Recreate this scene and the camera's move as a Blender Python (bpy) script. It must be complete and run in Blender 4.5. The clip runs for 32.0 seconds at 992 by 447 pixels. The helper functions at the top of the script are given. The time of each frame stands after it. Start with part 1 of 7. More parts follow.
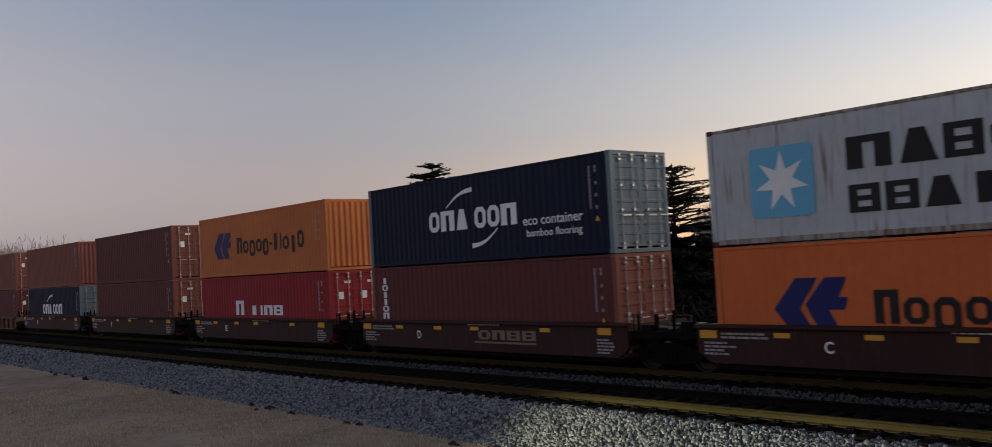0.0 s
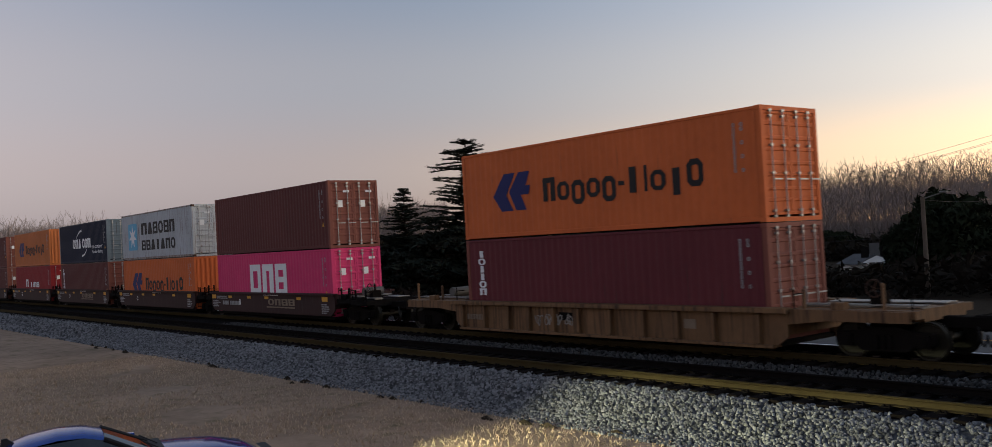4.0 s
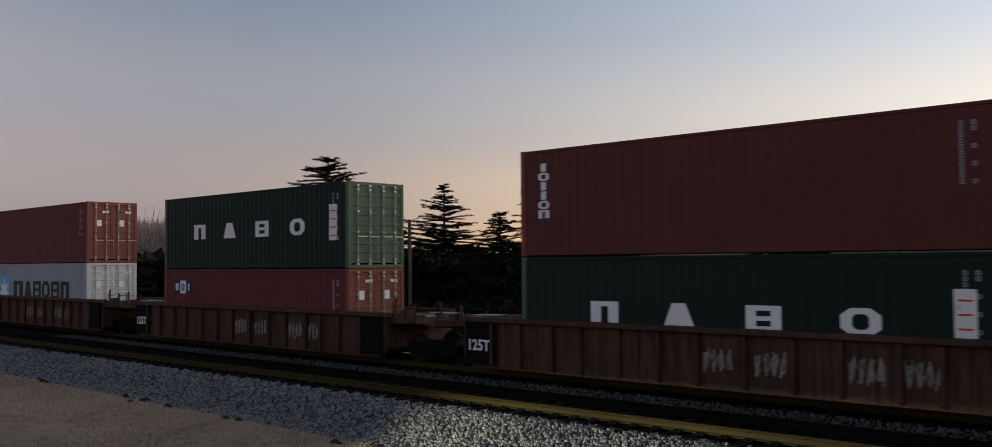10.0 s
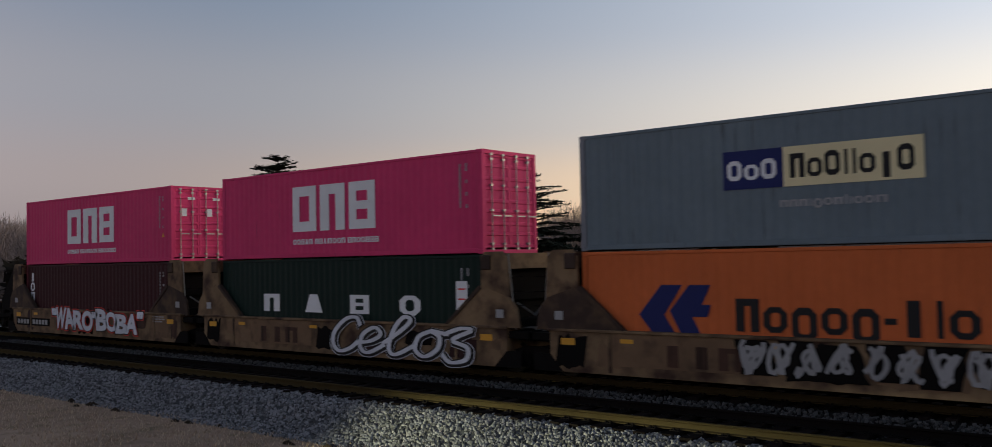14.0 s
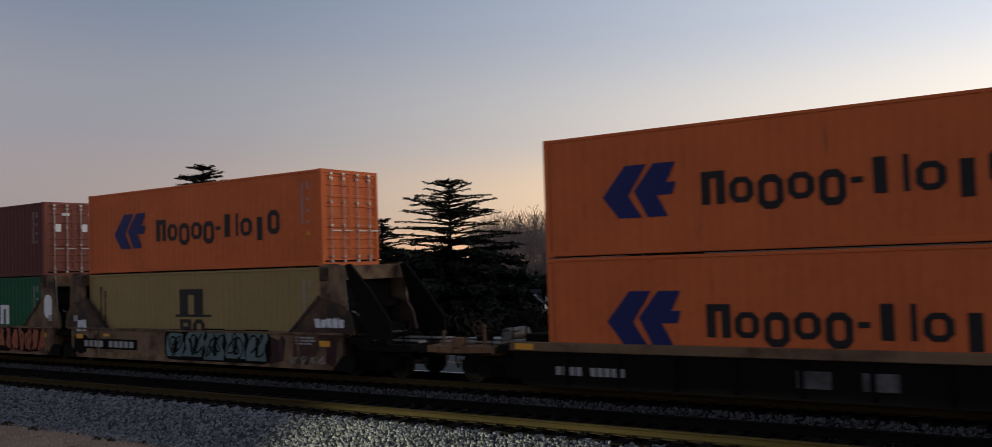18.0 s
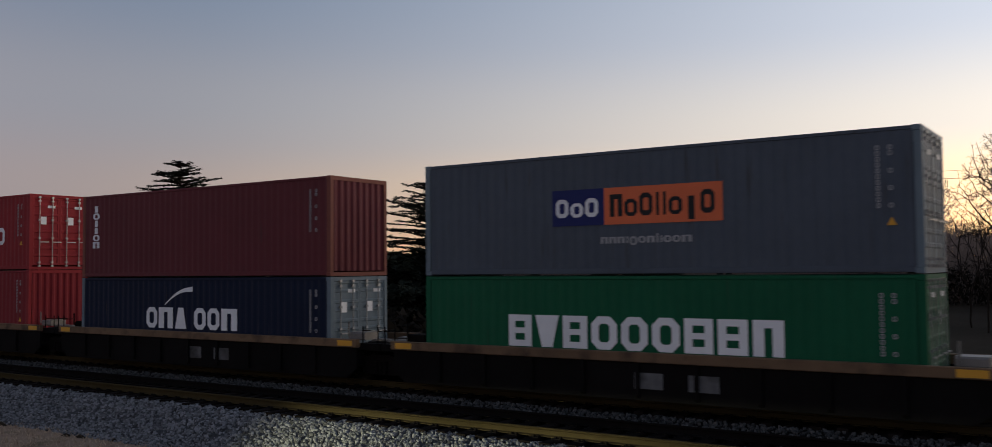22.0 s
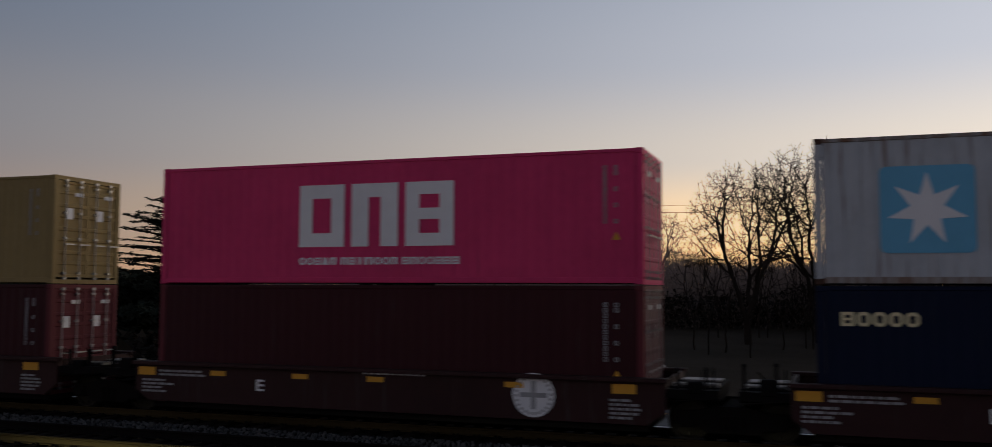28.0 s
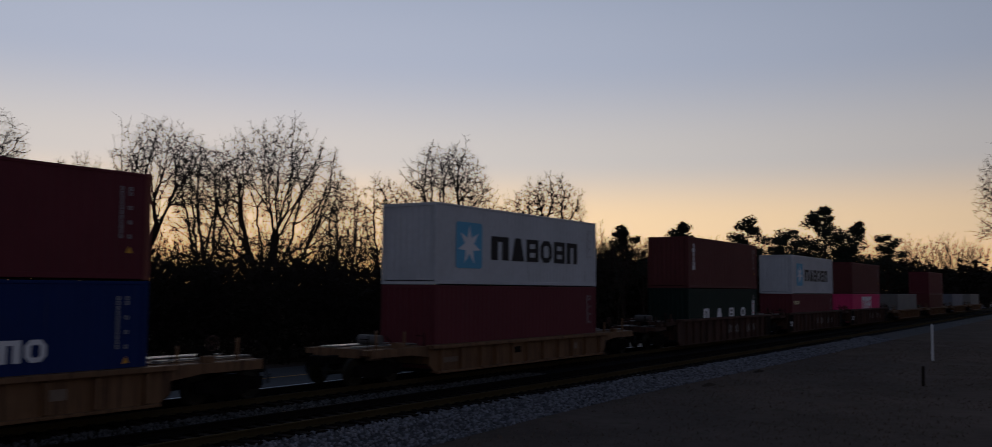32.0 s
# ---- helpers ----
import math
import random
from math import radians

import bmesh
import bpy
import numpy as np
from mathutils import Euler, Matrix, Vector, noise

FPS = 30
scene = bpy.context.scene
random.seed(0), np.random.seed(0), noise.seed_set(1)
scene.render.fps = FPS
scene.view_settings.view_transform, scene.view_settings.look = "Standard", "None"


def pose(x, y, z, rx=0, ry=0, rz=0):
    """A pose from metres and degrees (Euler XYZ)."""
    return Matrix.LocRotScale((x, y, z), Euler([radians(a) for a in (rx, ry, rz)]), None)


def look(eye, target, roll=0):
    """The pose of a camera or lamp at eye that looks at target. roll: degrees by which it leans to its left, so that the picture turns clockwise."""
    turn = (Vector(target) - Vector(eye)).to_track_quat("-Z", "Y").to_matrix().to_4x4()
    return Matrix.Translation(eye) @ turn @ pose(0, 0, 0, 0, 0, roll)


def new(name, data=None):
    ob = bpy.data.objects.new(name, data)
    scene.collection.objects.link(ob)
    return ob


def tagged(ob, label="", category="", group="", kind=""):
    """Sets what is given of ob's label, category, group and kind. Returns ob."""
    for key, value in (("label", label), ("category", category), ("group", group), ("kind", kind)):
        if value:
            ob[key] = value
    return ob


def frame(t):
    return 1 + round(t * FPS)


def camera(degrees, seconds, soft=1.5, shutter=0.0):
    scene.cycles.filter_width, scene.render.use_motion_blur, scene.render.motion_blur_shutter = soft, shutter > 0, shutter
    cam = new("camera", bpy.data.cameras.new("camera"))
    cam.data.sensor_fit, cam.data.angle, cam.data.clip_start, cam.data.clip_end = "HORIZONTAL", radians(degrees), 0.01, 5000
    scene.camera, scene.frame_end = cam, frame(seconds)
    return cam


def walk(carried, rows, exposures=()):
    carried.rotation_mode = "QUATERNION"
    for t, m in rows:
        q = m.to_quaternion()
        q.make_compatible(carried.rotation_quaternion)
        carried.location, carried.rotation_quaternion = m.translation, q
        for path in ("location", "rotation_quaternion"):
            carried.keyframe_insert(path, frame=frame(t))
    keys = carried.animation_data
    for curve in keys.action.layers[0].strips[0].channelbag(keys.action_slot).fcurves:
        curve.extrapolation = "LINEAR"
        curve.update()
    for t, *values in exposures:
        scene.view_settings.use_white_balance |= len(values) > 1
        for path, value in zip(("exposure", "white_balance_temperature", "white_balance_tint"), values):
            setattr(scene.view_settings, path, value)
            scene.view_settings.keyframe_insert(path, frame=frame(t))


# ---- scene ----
# Twilight beside a double-track main line: a double-stacked container train passes a camera that stands on a raised spot and turns.
# x runs along the track, y away from the camera, z = 0 at the top of the rails.
EYE_Z = 3.08
CAMERA_ROWS = [
    (0.0, 49.11, 2.52, 3.20),
    (0.5, 49.28, 1.92, 3.46),
    (1.0, 48.45, 1.82, 3.41),
    (1.5, 47.40, 1.60, 3.64),
    (2.0, 47.06, 1.39, 3.66),
    (2.5, 47.21, 1.22, 3.45),
    (4.5, 51.74, 1.21, 3.13),
    (5.0, 48.97, 1.21, 3.33),
    (5.5, 47.88, 1.08, 2.51),
    (6.0, 47.50, 1.36, 1.90),
    (6.5, 46.65, 1.43, 1.64),
    (7.0, 45.91, 1.50, 1.08),
    (7.5, 42.27, 1.73, 1.39),
    (8.0, 36.03, 1.66, 1.10),
    (8.5, 35.72, 1.95, 0.83),
    (9.0, 38.41, 2.05, 0.26),
    (9.5, 42.18, 2.05, 0.09),
    (10.0, 42.55, 2.34, 0.52),
    (10.5, 42.96, 2.50, 0.98),
    (11.0, 43.27, 2.66, 1.04),
    (11.5, 44.48, 2.75, 0.81),
    (12.0, 44.58, 2.75, 0.77),
    (13.0, 36.21, 2.02, 1.11),
    (13.5, 39.82, 1.85, 1.08),
    (15.5, 38.34, 3.12, 1.67),
    (16.0, 38.15, 3.21, 1.41),
    (16.5, 37.81, 3.37, 1.27),
    (17.0, 38.46, 3.33, 1.53),
    (17.5, 38.11, 2.99, 1.98),
    (18.0, 35.45, 2.55, 1.82),
    (18.5, 33.70, 2.30, 1.47),
    (19.0, 33.05, 2.24, 1.22),
    (19.5, 34.03, 2.23, 1.13),
    (20.0, 34.70, 2.22, 1.35),
    (20.5, 34.70, 2.36, 1.44),
    (21.0, 33.30, 2.40, 1.34),
    (21.5, 33.15, 2.63, 0.75),
    (22.0, 34.09, 2.76, 0.56),
    (22.5, 37.00, 3.01, -0.02),
    (23.0, 38.60, 3.05, 0.19),
    (23.5, 38.87, 3.34, 0.76),
    (24.0, 36.64, 3.92, 1.54),
    (24.5, 30.09, 3.56, 2.09),
    (25.0, 26.14, 2.99, 0.65),
    (25.5, 24.31, 2.96, -0.14),
    (26.0, 23.67, 3.32, -0.83),
    (26.5, 24.15, 3.87, -0.92),
    (28.5, 12.53, 4.45, 0.71),
    (29.0, -1.44, 4.70, 0.78),
    (29.5, -12.88, 4.73, 0.96),
    (30.0, -23.62, 4.76, 0.45),
    (30.5, -34.66, 4.90, -0.25),
    (31.0, -41.70, 4.74, -0.15),
    (31.5, -48.98, 3.96, -0.27),
    (32.0, -56.96, 3.99, -0.49),
]
EXPOSURES = [(0.0, 0.0, 6500, 10), (4.5, 0.1, 6500, 10), (7.0, 0.0, 6500, 10), (9.0, -0.15, 6550, 10), (10.0, -0.12, 6500, 10), (13.0, -0.15, 6450, 10), (20.0, -0.25, 6400, 12), (24.0, -0.38, 6350, 12), (26.5, -0.65, 6300, 13), (28.5, -1.0, 6600, 14.5), (29.0, -1.15, 6650, 15), (30.0, -1.42, 6450, 14.5), (31.0, -1.48, 6000, 14), (32.0, -1.48, 5850, 15)]
cam = camera(55.76, 32.0, soft=0.8, shutter=0.2)
walk(cam, [(t, pose(0, 0, EYE_Z, 90 + pitch, roll, yaw)) for t, yaw, pitch, roll in CAMERA_ROWS], EXPOSURES)

HEADLIGHT = 4200.0
SUN_AZ = -40.0  # degrees to the left of +y: the sun has just gone down behind the train, to the right


def bearing(az, r):
    """A place r metres from the camera, az degrees to the left of +y."""
    return -r * math.sin(radians(az)), r * math.cos(radians(az))


# ---------------------------------------------------------------- world
def make_world():
    w = bpy.data.worlds.new("dusk")
    scene.world = w
    w.use_nodes = True
    nt = w.node_tree
    nt.nodes.clear()
    N, Lk = nt.nodes.new, nt.links.new
    out, bg = N("ShaderNodeOutputWorld"), N("ShaderNodeBackground")
    co = N("ShaderNodeTexCoord")
    sep = N("ShaderNodeSeparateXYZ")
    Lk(co.outputs["Generated"], sep.inputs[0])

    def ramp(stops):
        r = N("ShaderNodeValToRGB")
        r.color_ramp.interpolation = "EASE"
        while len(r.color_ramp.elements) < len(stops):
            r.color_ramp.elements.new(0.5)
        for e, (deg, c) in zip(r.color_ramp.elements, stops):
            e.position, e.color = math.sin(radians(deg)), (*c, 1)
        Lk(sep.outputs["Z"], r.inputs[0])
        return r

    # side of the afterglow, side across from it, by height over the horizon
    glow = ramp(GLOW)
    away = ramp(AWAY)
    # how near the direction lies to the afterglow: 0 to 1
    dot = N("ShaderNodeVectorMath")
    dot.operation = "DOT_PRODUCT"
    gx, gy = bearing(SUN_AZ, 1.0)
    dot.inputs[1].default_value = (gx, gy, 0)
    Lk(co.outputs["Generated"], dot.inputs[0])
    def falloff(a, c, power):
        r, p = N("ShaderNodeMapRange"), N("ShaderNodeMath")
        r.inputs["From Min"].default_value, r.inputs["From Max"].default_value = a, c
        Lk(dot.outputs["Value"], r.inputs["Value"])
        p.operation = "POWER"
        p.inputs[1].default_value = power
        Lk(r.outputs[0], p.inputs[0])
        return p

    near, behind = falloff(-0.35, 1.0, 2.05), falloff(0.0, -1.0, 1.5)
    back = ramp(BACK)
    rear = N("ShaderNodeMix")
    rear.data_type = "RGBA"
    Lk(behind.outputs[0], rear.inputs["Factor"])
    Lk(away.outputs[0], rear.inputs[6])
    Lk(back.outputs[0], rear.inputs[7])
    mix = N("ShaderNodeMix")
    mix.data_type = "RGBA"
    Lk(near.outputs[0], mix.inputs["Factor"])
    Lk(rear.outputs[2], mix.inputs[6])
    Lk(glow.outputs[0], mix.inputs[7])
    sky = N("ShaderNodeTexSky")
    sky.sky_type, sky.sun_disc = "NISHITA", False
    sky.sun_elevation, sky.sun_rotation = radians(0.5), radians(-SUN_AZ)
    add = N("ShaderNodeMix")
    add.data_type, add.blend_type = "RGBA", "ADD"
    add.inputs["Factor"].default_value = 0.02
    Lk(mix.outputs[2], add.inputs[6])
    Lk(sky.outputs[0], add.inputs[7])
    Lk(add.outputs[2], bg.inputs["Color"])
    bg.inputs["Strength"].default_value = 1.0
    Lk(bg.outputs[0], out.inputs[0])


GLOW = [(-6, (0.7, 0.45, 0.25)), (0, (4.6, 2.45, 0.78)), (4, (2.95, 2.08, 1.10)), (8, (1.82, 1.65, 1.38)), (14, (1.24, 1.31, 1.42)), (26, (0.70, 0.86, 1.12)), (85, (0.2, 0.28, 0.42))]
AWAY = [(-6, (0.10, 0.09, 0.09)), (0, (0.27, 0.235, 0.245)), (5, (0.36, 0.315, 0.325)), (10, (0.30, 0.315, 0.365)), (17, (0.185, 0.245, 0.345)), (40, (0.10, 0.155, 0.26)), (85, (0.11, 0.16, 0.25))]
BACK = [(-6, (0.14, 0.12, 0.12)), (0, (0.50, 0.44, 0.45)), (8, (0.70, 0.60, 0.62)), (20, (0.62, 0.60, 0.68)), (45, (0.36, 0.40, 0.50)), (70, (0.16, 0.21, 0.30)), (85, (0.12, 0.165, 0.25))]
make_world()

# the light of the afterglow: low, broad and warm, from where the sun went down
d_ = bpy.data.lights.new("afterglow", "SUN")
d_.energy, d_.angle, d_.color = 1.4, radians(35), (1.0, 0.80, 0.58)
new("afterglow", d_).matrix_world = look((0, 0, 0), (-math.sin(radians(-SUN_AZ)) * math.cos(radians(9)), -math.cos(radians(SUN_AZ)) * math.cos(radians(9)), -math.sin(radians(9))))


def lamp_spot(name, eye, target, energy, size, blend, colour, radius=0.05):
    d = bpy.data.lights.new(name, "SPOT")
    d.energy, d.spot_size, d.spot_blend, d.color, d.shadow_soft_size = energy, radians(size), blend, colour, radius
    ob = new(name, d)
    ob.matrix_world = look(eye, target)
    return ob


# ---------------------------------------------------------------- materials
MATS = {}


def material(name, colour, rough=0.6, metal=0.0, grain=8.0, vary=0.25, stain=None, stain_amount=0.0, streak=False, bump=0.0, bump_scale=30.0, speckle=0.0, coords="Object", rnd=0.0, spec=0.22):
    """Colour with grain at two scales, optional stains or run-down streaks in a second colour, and fine relief."""
    if name in MATS:
        return MATS[name]
    m = bpy.data.materials.new(name)
    m.use_nodes = True
    nt = m.node_tree
    N, Lk = nt.nodes.new, nt.links.new
    b = nt.nodes["Principled BSDF"]
    co = N("ShaderNodeTexCoord")
    info = N("ShaderNodeObjectInfo")
    shift = N("ShaderNodeVectorMath")
    shift.operation = "MULTIPLY_ADD"
    shift.inputs[0].default_value = (37.0, 11.0, 23.0)
    Lk(info.outputs["Random"], shift.inputs[1])
    Lk(co.outputs[coords], shift.inputs[2])
    vec = shift.outputs[0] if coords == "Object" else co.outputs[coords]

    def noise_at(scale, detail=4.0, stretch=None):
        n = N("ShaderNodeTexNoise")
        n.inputs["Scale"].default_value, n.inputs["Detail"].default_value = scale, detail
        if stretch:
            mp = N("ShaderNodeMapping")
            mp.inputs["Scale"].default_value = stretch
            Lk(vec, mp.inputs["Vector"])
            Lk(mp.outputs[0], n.inputs["Vector"])
        else:
            Lk(vec, n.inputs["Vector"])
        return n.outputs["Fac"]

    def mixc(fac, a, c):
        x = N("ShaderNodeMix")
        x.data_type = "RGBA"
        if isinstance(fac, float):
            x.inputs["Factor"].default_value = fac
        else:
            Lk(fac, x.inputs["Factor"])
        for sock, v in ((x.inputs[6], a), (x.inputs[7], c)):
            if isinstance(v, tuple):
                sock.default_value = (*v, 1)
            else:
                Lk(v, sock)
        return x.outputs[2]

    def rng(v, a, c):
        r = N("ShaderNodeMapRange")
        r.inputs["From Min"].default_value, r.inputs["From Max"].default_value = a, c
        Lk(v, r.inputs["Value"])
        return r.outputs[0]

    dark = tuple(c * (1 - vary) for c in colour)
    light = tuple(min(1, c * (1 + vary * 0.6)) for c in colour)
    base = mixc(rng(noise_at(grain * 0.12), 0.3, 0.7), dark, light)
    fine = mixc(rng(noise_at(grain, 6), 0.25, 0.75), dark, light)
    base = mixc(0.4, base, fine)
    if speckle:
        base = mixc(rng(noise_at(grain * 6, 2), 0.62, 0.7), base, tuple(c * (1 - speckle) for c in colour))
    if stain:
        where = noise_at(1.1, 5, (9.0, 9.0, 0.5)) if streak else noise_at(1.6, 8)
        base = mixc(rng(where, 0.72 - 0.3 * stain_amount, 0.86 - 0.2 * stain_amount), base, stain)
    if rnd:
        h = N("ShaderNodeHueSaturation")
        Lk(base, h.inputs["Color"])
        mr = N("ShaderNodeMapRange")
        mr.inputs["To Min"].default_value, mr.inputs["To Max"].default_value = 1 - rnd, 1 + rnd
        Lk(info.outputs["Random"], mr.inputs["Value"])
        Lk(mr.outputs[0], h.inputs["Value"])
        base = h.outputs[0]
    Lk(base, b.inputs["Base Color"])
    b.inputs["Roughness"].default_value, b.inputs["Metallic"].default_value = rough, metal
    b.inputs["Specular IOR Level"].default_value = spec
    if bump:
        bp = N("ShaderNodeBump")
        bp.inputs["Strength"].default_value, bp.inputs["Distance"].default_value = bump, 0.02
        Lk(noise_at(bump_scale, 3), bp.inputs["Height"])
        Lk(bp.outputs[0], b.inputs["Normal"])
    MATS[name] = m
    return m


def glowing(name, colour, strength):
    m = bpy.data.materials.new(name)
    m.use_nodes = True
    b = m.node_tree.nodes["Principled BSDF"]
    b.inputs["Base Color"].default_value = (*colour, 1)
    b.inputs["Emission Color"].default_value = (*colour, 1)
    b.inputs["Emission Strength"].default_value = strength
    return m


RUST, GRIME = (0.15, 0.075, 0.042), (0.05, 0.045, 0.04)


def paint(name, colour, wear=0.25, rust=False):
    return material("paint_" + name, colour, rough=0.62, grain=5.0, vary=0.16, stain=RUST if rust else GRIME, stain_amount=wear, streak=True, bump=0.08, bump_scale=12, spec=0.13)


NAVY = paint("navy", (0.005, 0.011, 0.032))
BLUE_NAVY = paint("blue_navy", (0.003, 0.0075, 0.026))
ORANGE = paint("orange", (0.55, 0.130, 0.040), 0.15)
OLD_ORANGE = paint("old_orange", (0.48, 0.15, 0.05), 0.3, True)
BROWN = paint("brown", (0.105, 0.031, 0.030), 0.2)
MAROON = paint("maroon", (0.118, 0.026, 0.033), 0.2)
RUST_BROWN = paint("rust_brown", (0.19, 0.066, 0.050), 0.3)
RED = paint("red", (0.25, 0.022, 0.028), 0.15)
DEEP_RED = paint("deep_red", (0.20, 0.019, 0.026), 0.15)
PINK = paint("pink", (0.60, 0.045, 0.150), 0.12)
GREEN = paint("green", (0.008, 0.021, 0.017), 0.2)
OLD_GREEN = paint("old_green", (0.085, 0.125, 0.085), 0.35, True)
BRIGHT_GREEN = paint("bright_green", (0.007, 0.090, 0.042), 0.15)
PALE_GREY = paint("pale_grey", (0.42, 0.45, 0.48), 0.55, True)
RUSTY_GREY = paint("rusty_grey", (0.30, 0.29, 0.28), 1.0, True)
LIGHT_GREY = paint("light_grey", (0.50, 0.52, 0.54), 0.12)
STEEL_GREY = paint("steel_grey", (0.145, 0.185, 0.215), 0.3)
SLATE = paint("slate", (0.075, 0.090, 0.115), 0.3)
SOFT_GREY = paint("soft_grey", (0.30, 0.325, 0.38), 0.15)
DULL_GREY = paint("dull_grey", (0.20, 0.21, 0.24), 0.35)
DUSTY_GREY = paint("dusty_grey", (0.20, 0.195, 0.185), 0.4)
DARK_MAROON = paint("dark_maroon", (0.042, 0.010, 0.013), 0.2)
TAN = paint("tan", (0.27, 0.20, 0.085), 0.12)
ROYAL = paint("royal_blue", (0.006, 0.021, 0.105), 0.15)
GALV = material("galvanised_steel", (0.33, 0.34, 0.35), rough=0.45, metal=0.7, grain=20)
WHITE = material("white_marking", (0.72, 0.73, 0.75), grain=3, vary=0.12, stain=(0.35, 0.33, 0.32), stain_amount=0.15)
BLACK = material("black_marking", (0.012, 0.012, 0.014), grain=3, vary=0.2)
BLUE_MARK = material("blue_marking", (0.009, 0.016, 0.105), grain=3, vary=0.12)
SKY_MARK = material("sky_blue_marking", (0.13, 0.40, 0.60), grain=3, vary=0.12, stain=(0.2, 0.13, 0.1), stain_amount=0.1)
YELLOW_MARK = material("yellow_marking", (0.62, 0.31, 0.035), grain=3, vary=0.1)
RED_MARK = material("red_marking", (0.65, 0.04, 0.03), grain=3, vary=0.1)
CREAM_MARK = material("cream_marking", (0.70, 0.62, 0.38), grain=3, vary=0.12)
CORAL_MARK = material("coral_marking", (0.68, 0.15, 0.06), grain=3, vary=0.12)
GREY_MARK = material("grey_marking", (0.30, 0.30, 0.31), grain=5, vary=0.3)
DULL_MARK = material("dull_marking", (0.20, 0.15, 0.11), grain=5, vary=0.3)

GREY_SPRAY = material("grey_spray", (0.115, 0.115, 0.12), grain=6, vary=0.6, stain=(0.02, 0.02, 0.02), stain_amount=0.7)
CHALK_MARK = material("chalk_marking", (0.26, 0.24, 0.22), grain=9, vary=0.5)
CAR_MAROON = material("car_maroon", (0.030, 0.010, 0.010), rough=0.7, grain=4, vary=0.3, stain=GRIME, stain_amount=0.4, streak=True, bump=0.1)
CAR_YELLOW = material("car_yellow", (0.165, 0.090, 0.044), rough=0.7, grain=4, vary=0.3, stain=(0.04, 0.020, 0.012), stain_amount=0.75, streak=True, bump=0.15)
CAR_RUST = material("car_rust", (0.072, 0.036, 0.025), rough=0.8, grain=5, vary=0.45, stain=(0.018, 0.011, 0.008), stain_amount=0.85, streak=True, bump=0.2)
CAR_TAN = material("car_tan", (0.20, 0.132, 0.074), rough=0.8, grain=2.5, vary=0.45, stain=(0.042, 0.022, 0.016), stain_amount=1.0, bump=0.15)
CAR_DUSK = material("car_dusk", (0.045, 0.028, 0.022), rough=0.8, grain=2.5, vary=0.5, stain=(0.10, 0.062, 0.036), stain_amount=0.8, bump=0.15)
FADED_PAINT = material("faded_paint", (0.085, 0.046, 0.036), rough=0.8, grain=4, vary=0.35, stain=(0.06, 0.03, 0.02), stain_amount=0.5)
TEAL_SPRAY = material("teal_spray", (0.10, 0.16, 0.165), grain=5, vary=0.3)
RUST_SPRAY = material("orange_spray", (0.30, 0.085, 0.035), grain=5, vary=0.3)
CHROME_SPRAY = material("pale_spray", (0.58, 0.60, 0.66), grain=5, vary=0.2)
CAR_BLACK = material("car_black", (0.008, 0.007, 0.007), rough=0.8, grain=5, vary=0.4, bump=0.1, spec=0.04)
TAN_SILL = material("tan_sill", (0.165, 0.103, 0.06), rough=0.8, grain=2.5, vary=0.4, stain=(0.05, 0.03, 0.02), stain_amount=0.7, bump=0.1)
DARK_STEEL = material("dark_steel", (0.009, 0.0075, 0.007), rough=0.85, grain=6, vary=0.4, bump=0.2, spec=0.02)
WHEEL_STEEL = material("wheel_steel", (0.018, 0.015, 0.009), rough=0.6, metal=0.2, grain=5, vary=0.35)
GRATE = material("grating_steel", (0.20, 0.19, 0.18), rough=0.5, metal=0.4, grain=8, vary=0.3)
RAIL_HEAD = material("rail_head", (0.80, 0.80, 0.80), rough=0.12, metal=1.0, grain=6, vary=0.12)
RAIL_RUST = material("rail_rust", (0.050, 0.037, 0.017), rough=0.9, grain=6, vary=0.25, stain=(0.026, 0.018, 0.008), stain_amount=0.25, bump=0.2, spec=0.03)
TIE_WOOD = material("tie_wood", (0.014, 0.011, 0.010), rough=0.9, grain=9, vary=0.5, bump=0.5, bump_scale=40, rnd=0.35, spec=0.02)
BALLAST = material("ballast_ground", (0.06, 0.061, 0.066), rough=0.95, grain=16, vary=0.5, speckle=0.6, bump=1.0, bump_scale=25)
TRACK_BED = material("track_bed_ground", (0.014, 0.013, 0.013), rough=0.95, grain=16, vary=0.5, speckle=0.6, bump=1.0, bump_scale=25, spec=0.02)
ASPHALT = material("asphalt", (0.06, 0.06, 0.062), rough=0.85, grain=14, vary=0.25, bump=0.2)
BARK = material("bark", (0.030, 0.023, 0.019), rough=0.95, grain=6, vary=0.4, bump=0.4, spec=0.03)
# bark of the far woods, lightened: the haze is put into its colour
HAZED_BARK = material("hazed_bark", (0.21, 0.165, 0.145), rough=0.95, grain=6, vary=0.4)
NEEDLES = material("needles", (0.028, 0.034, 0.026), rough=0.9, grain=2, vary=0.5, spec=0.03)
LEAVES = material("dark_leaves", (0.020, 0.026, 0.015), rough=0.8, grain=2, vary=0.5, spec=0.03)
BRUSH = material("brush", (0.022, 0.018, 0.014), rough=0.95, grain=1, vary=0.6, spec=0.03)
# twigs behind the road: both colours are raised to stand in for haze
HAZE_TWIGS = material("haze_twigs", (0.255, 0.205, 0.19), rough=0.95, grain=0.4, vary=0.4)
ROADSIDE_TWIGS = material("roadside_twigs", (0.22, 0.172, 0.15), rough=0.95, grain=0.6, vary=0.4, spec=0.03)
TANK_GREY = material("tank_grey", (0.10, 0.095, 0.09), rough=0.6, grain=6, vary=0.3, stain=(0.04, 0.03, 0.025), stain_amount=0.6)
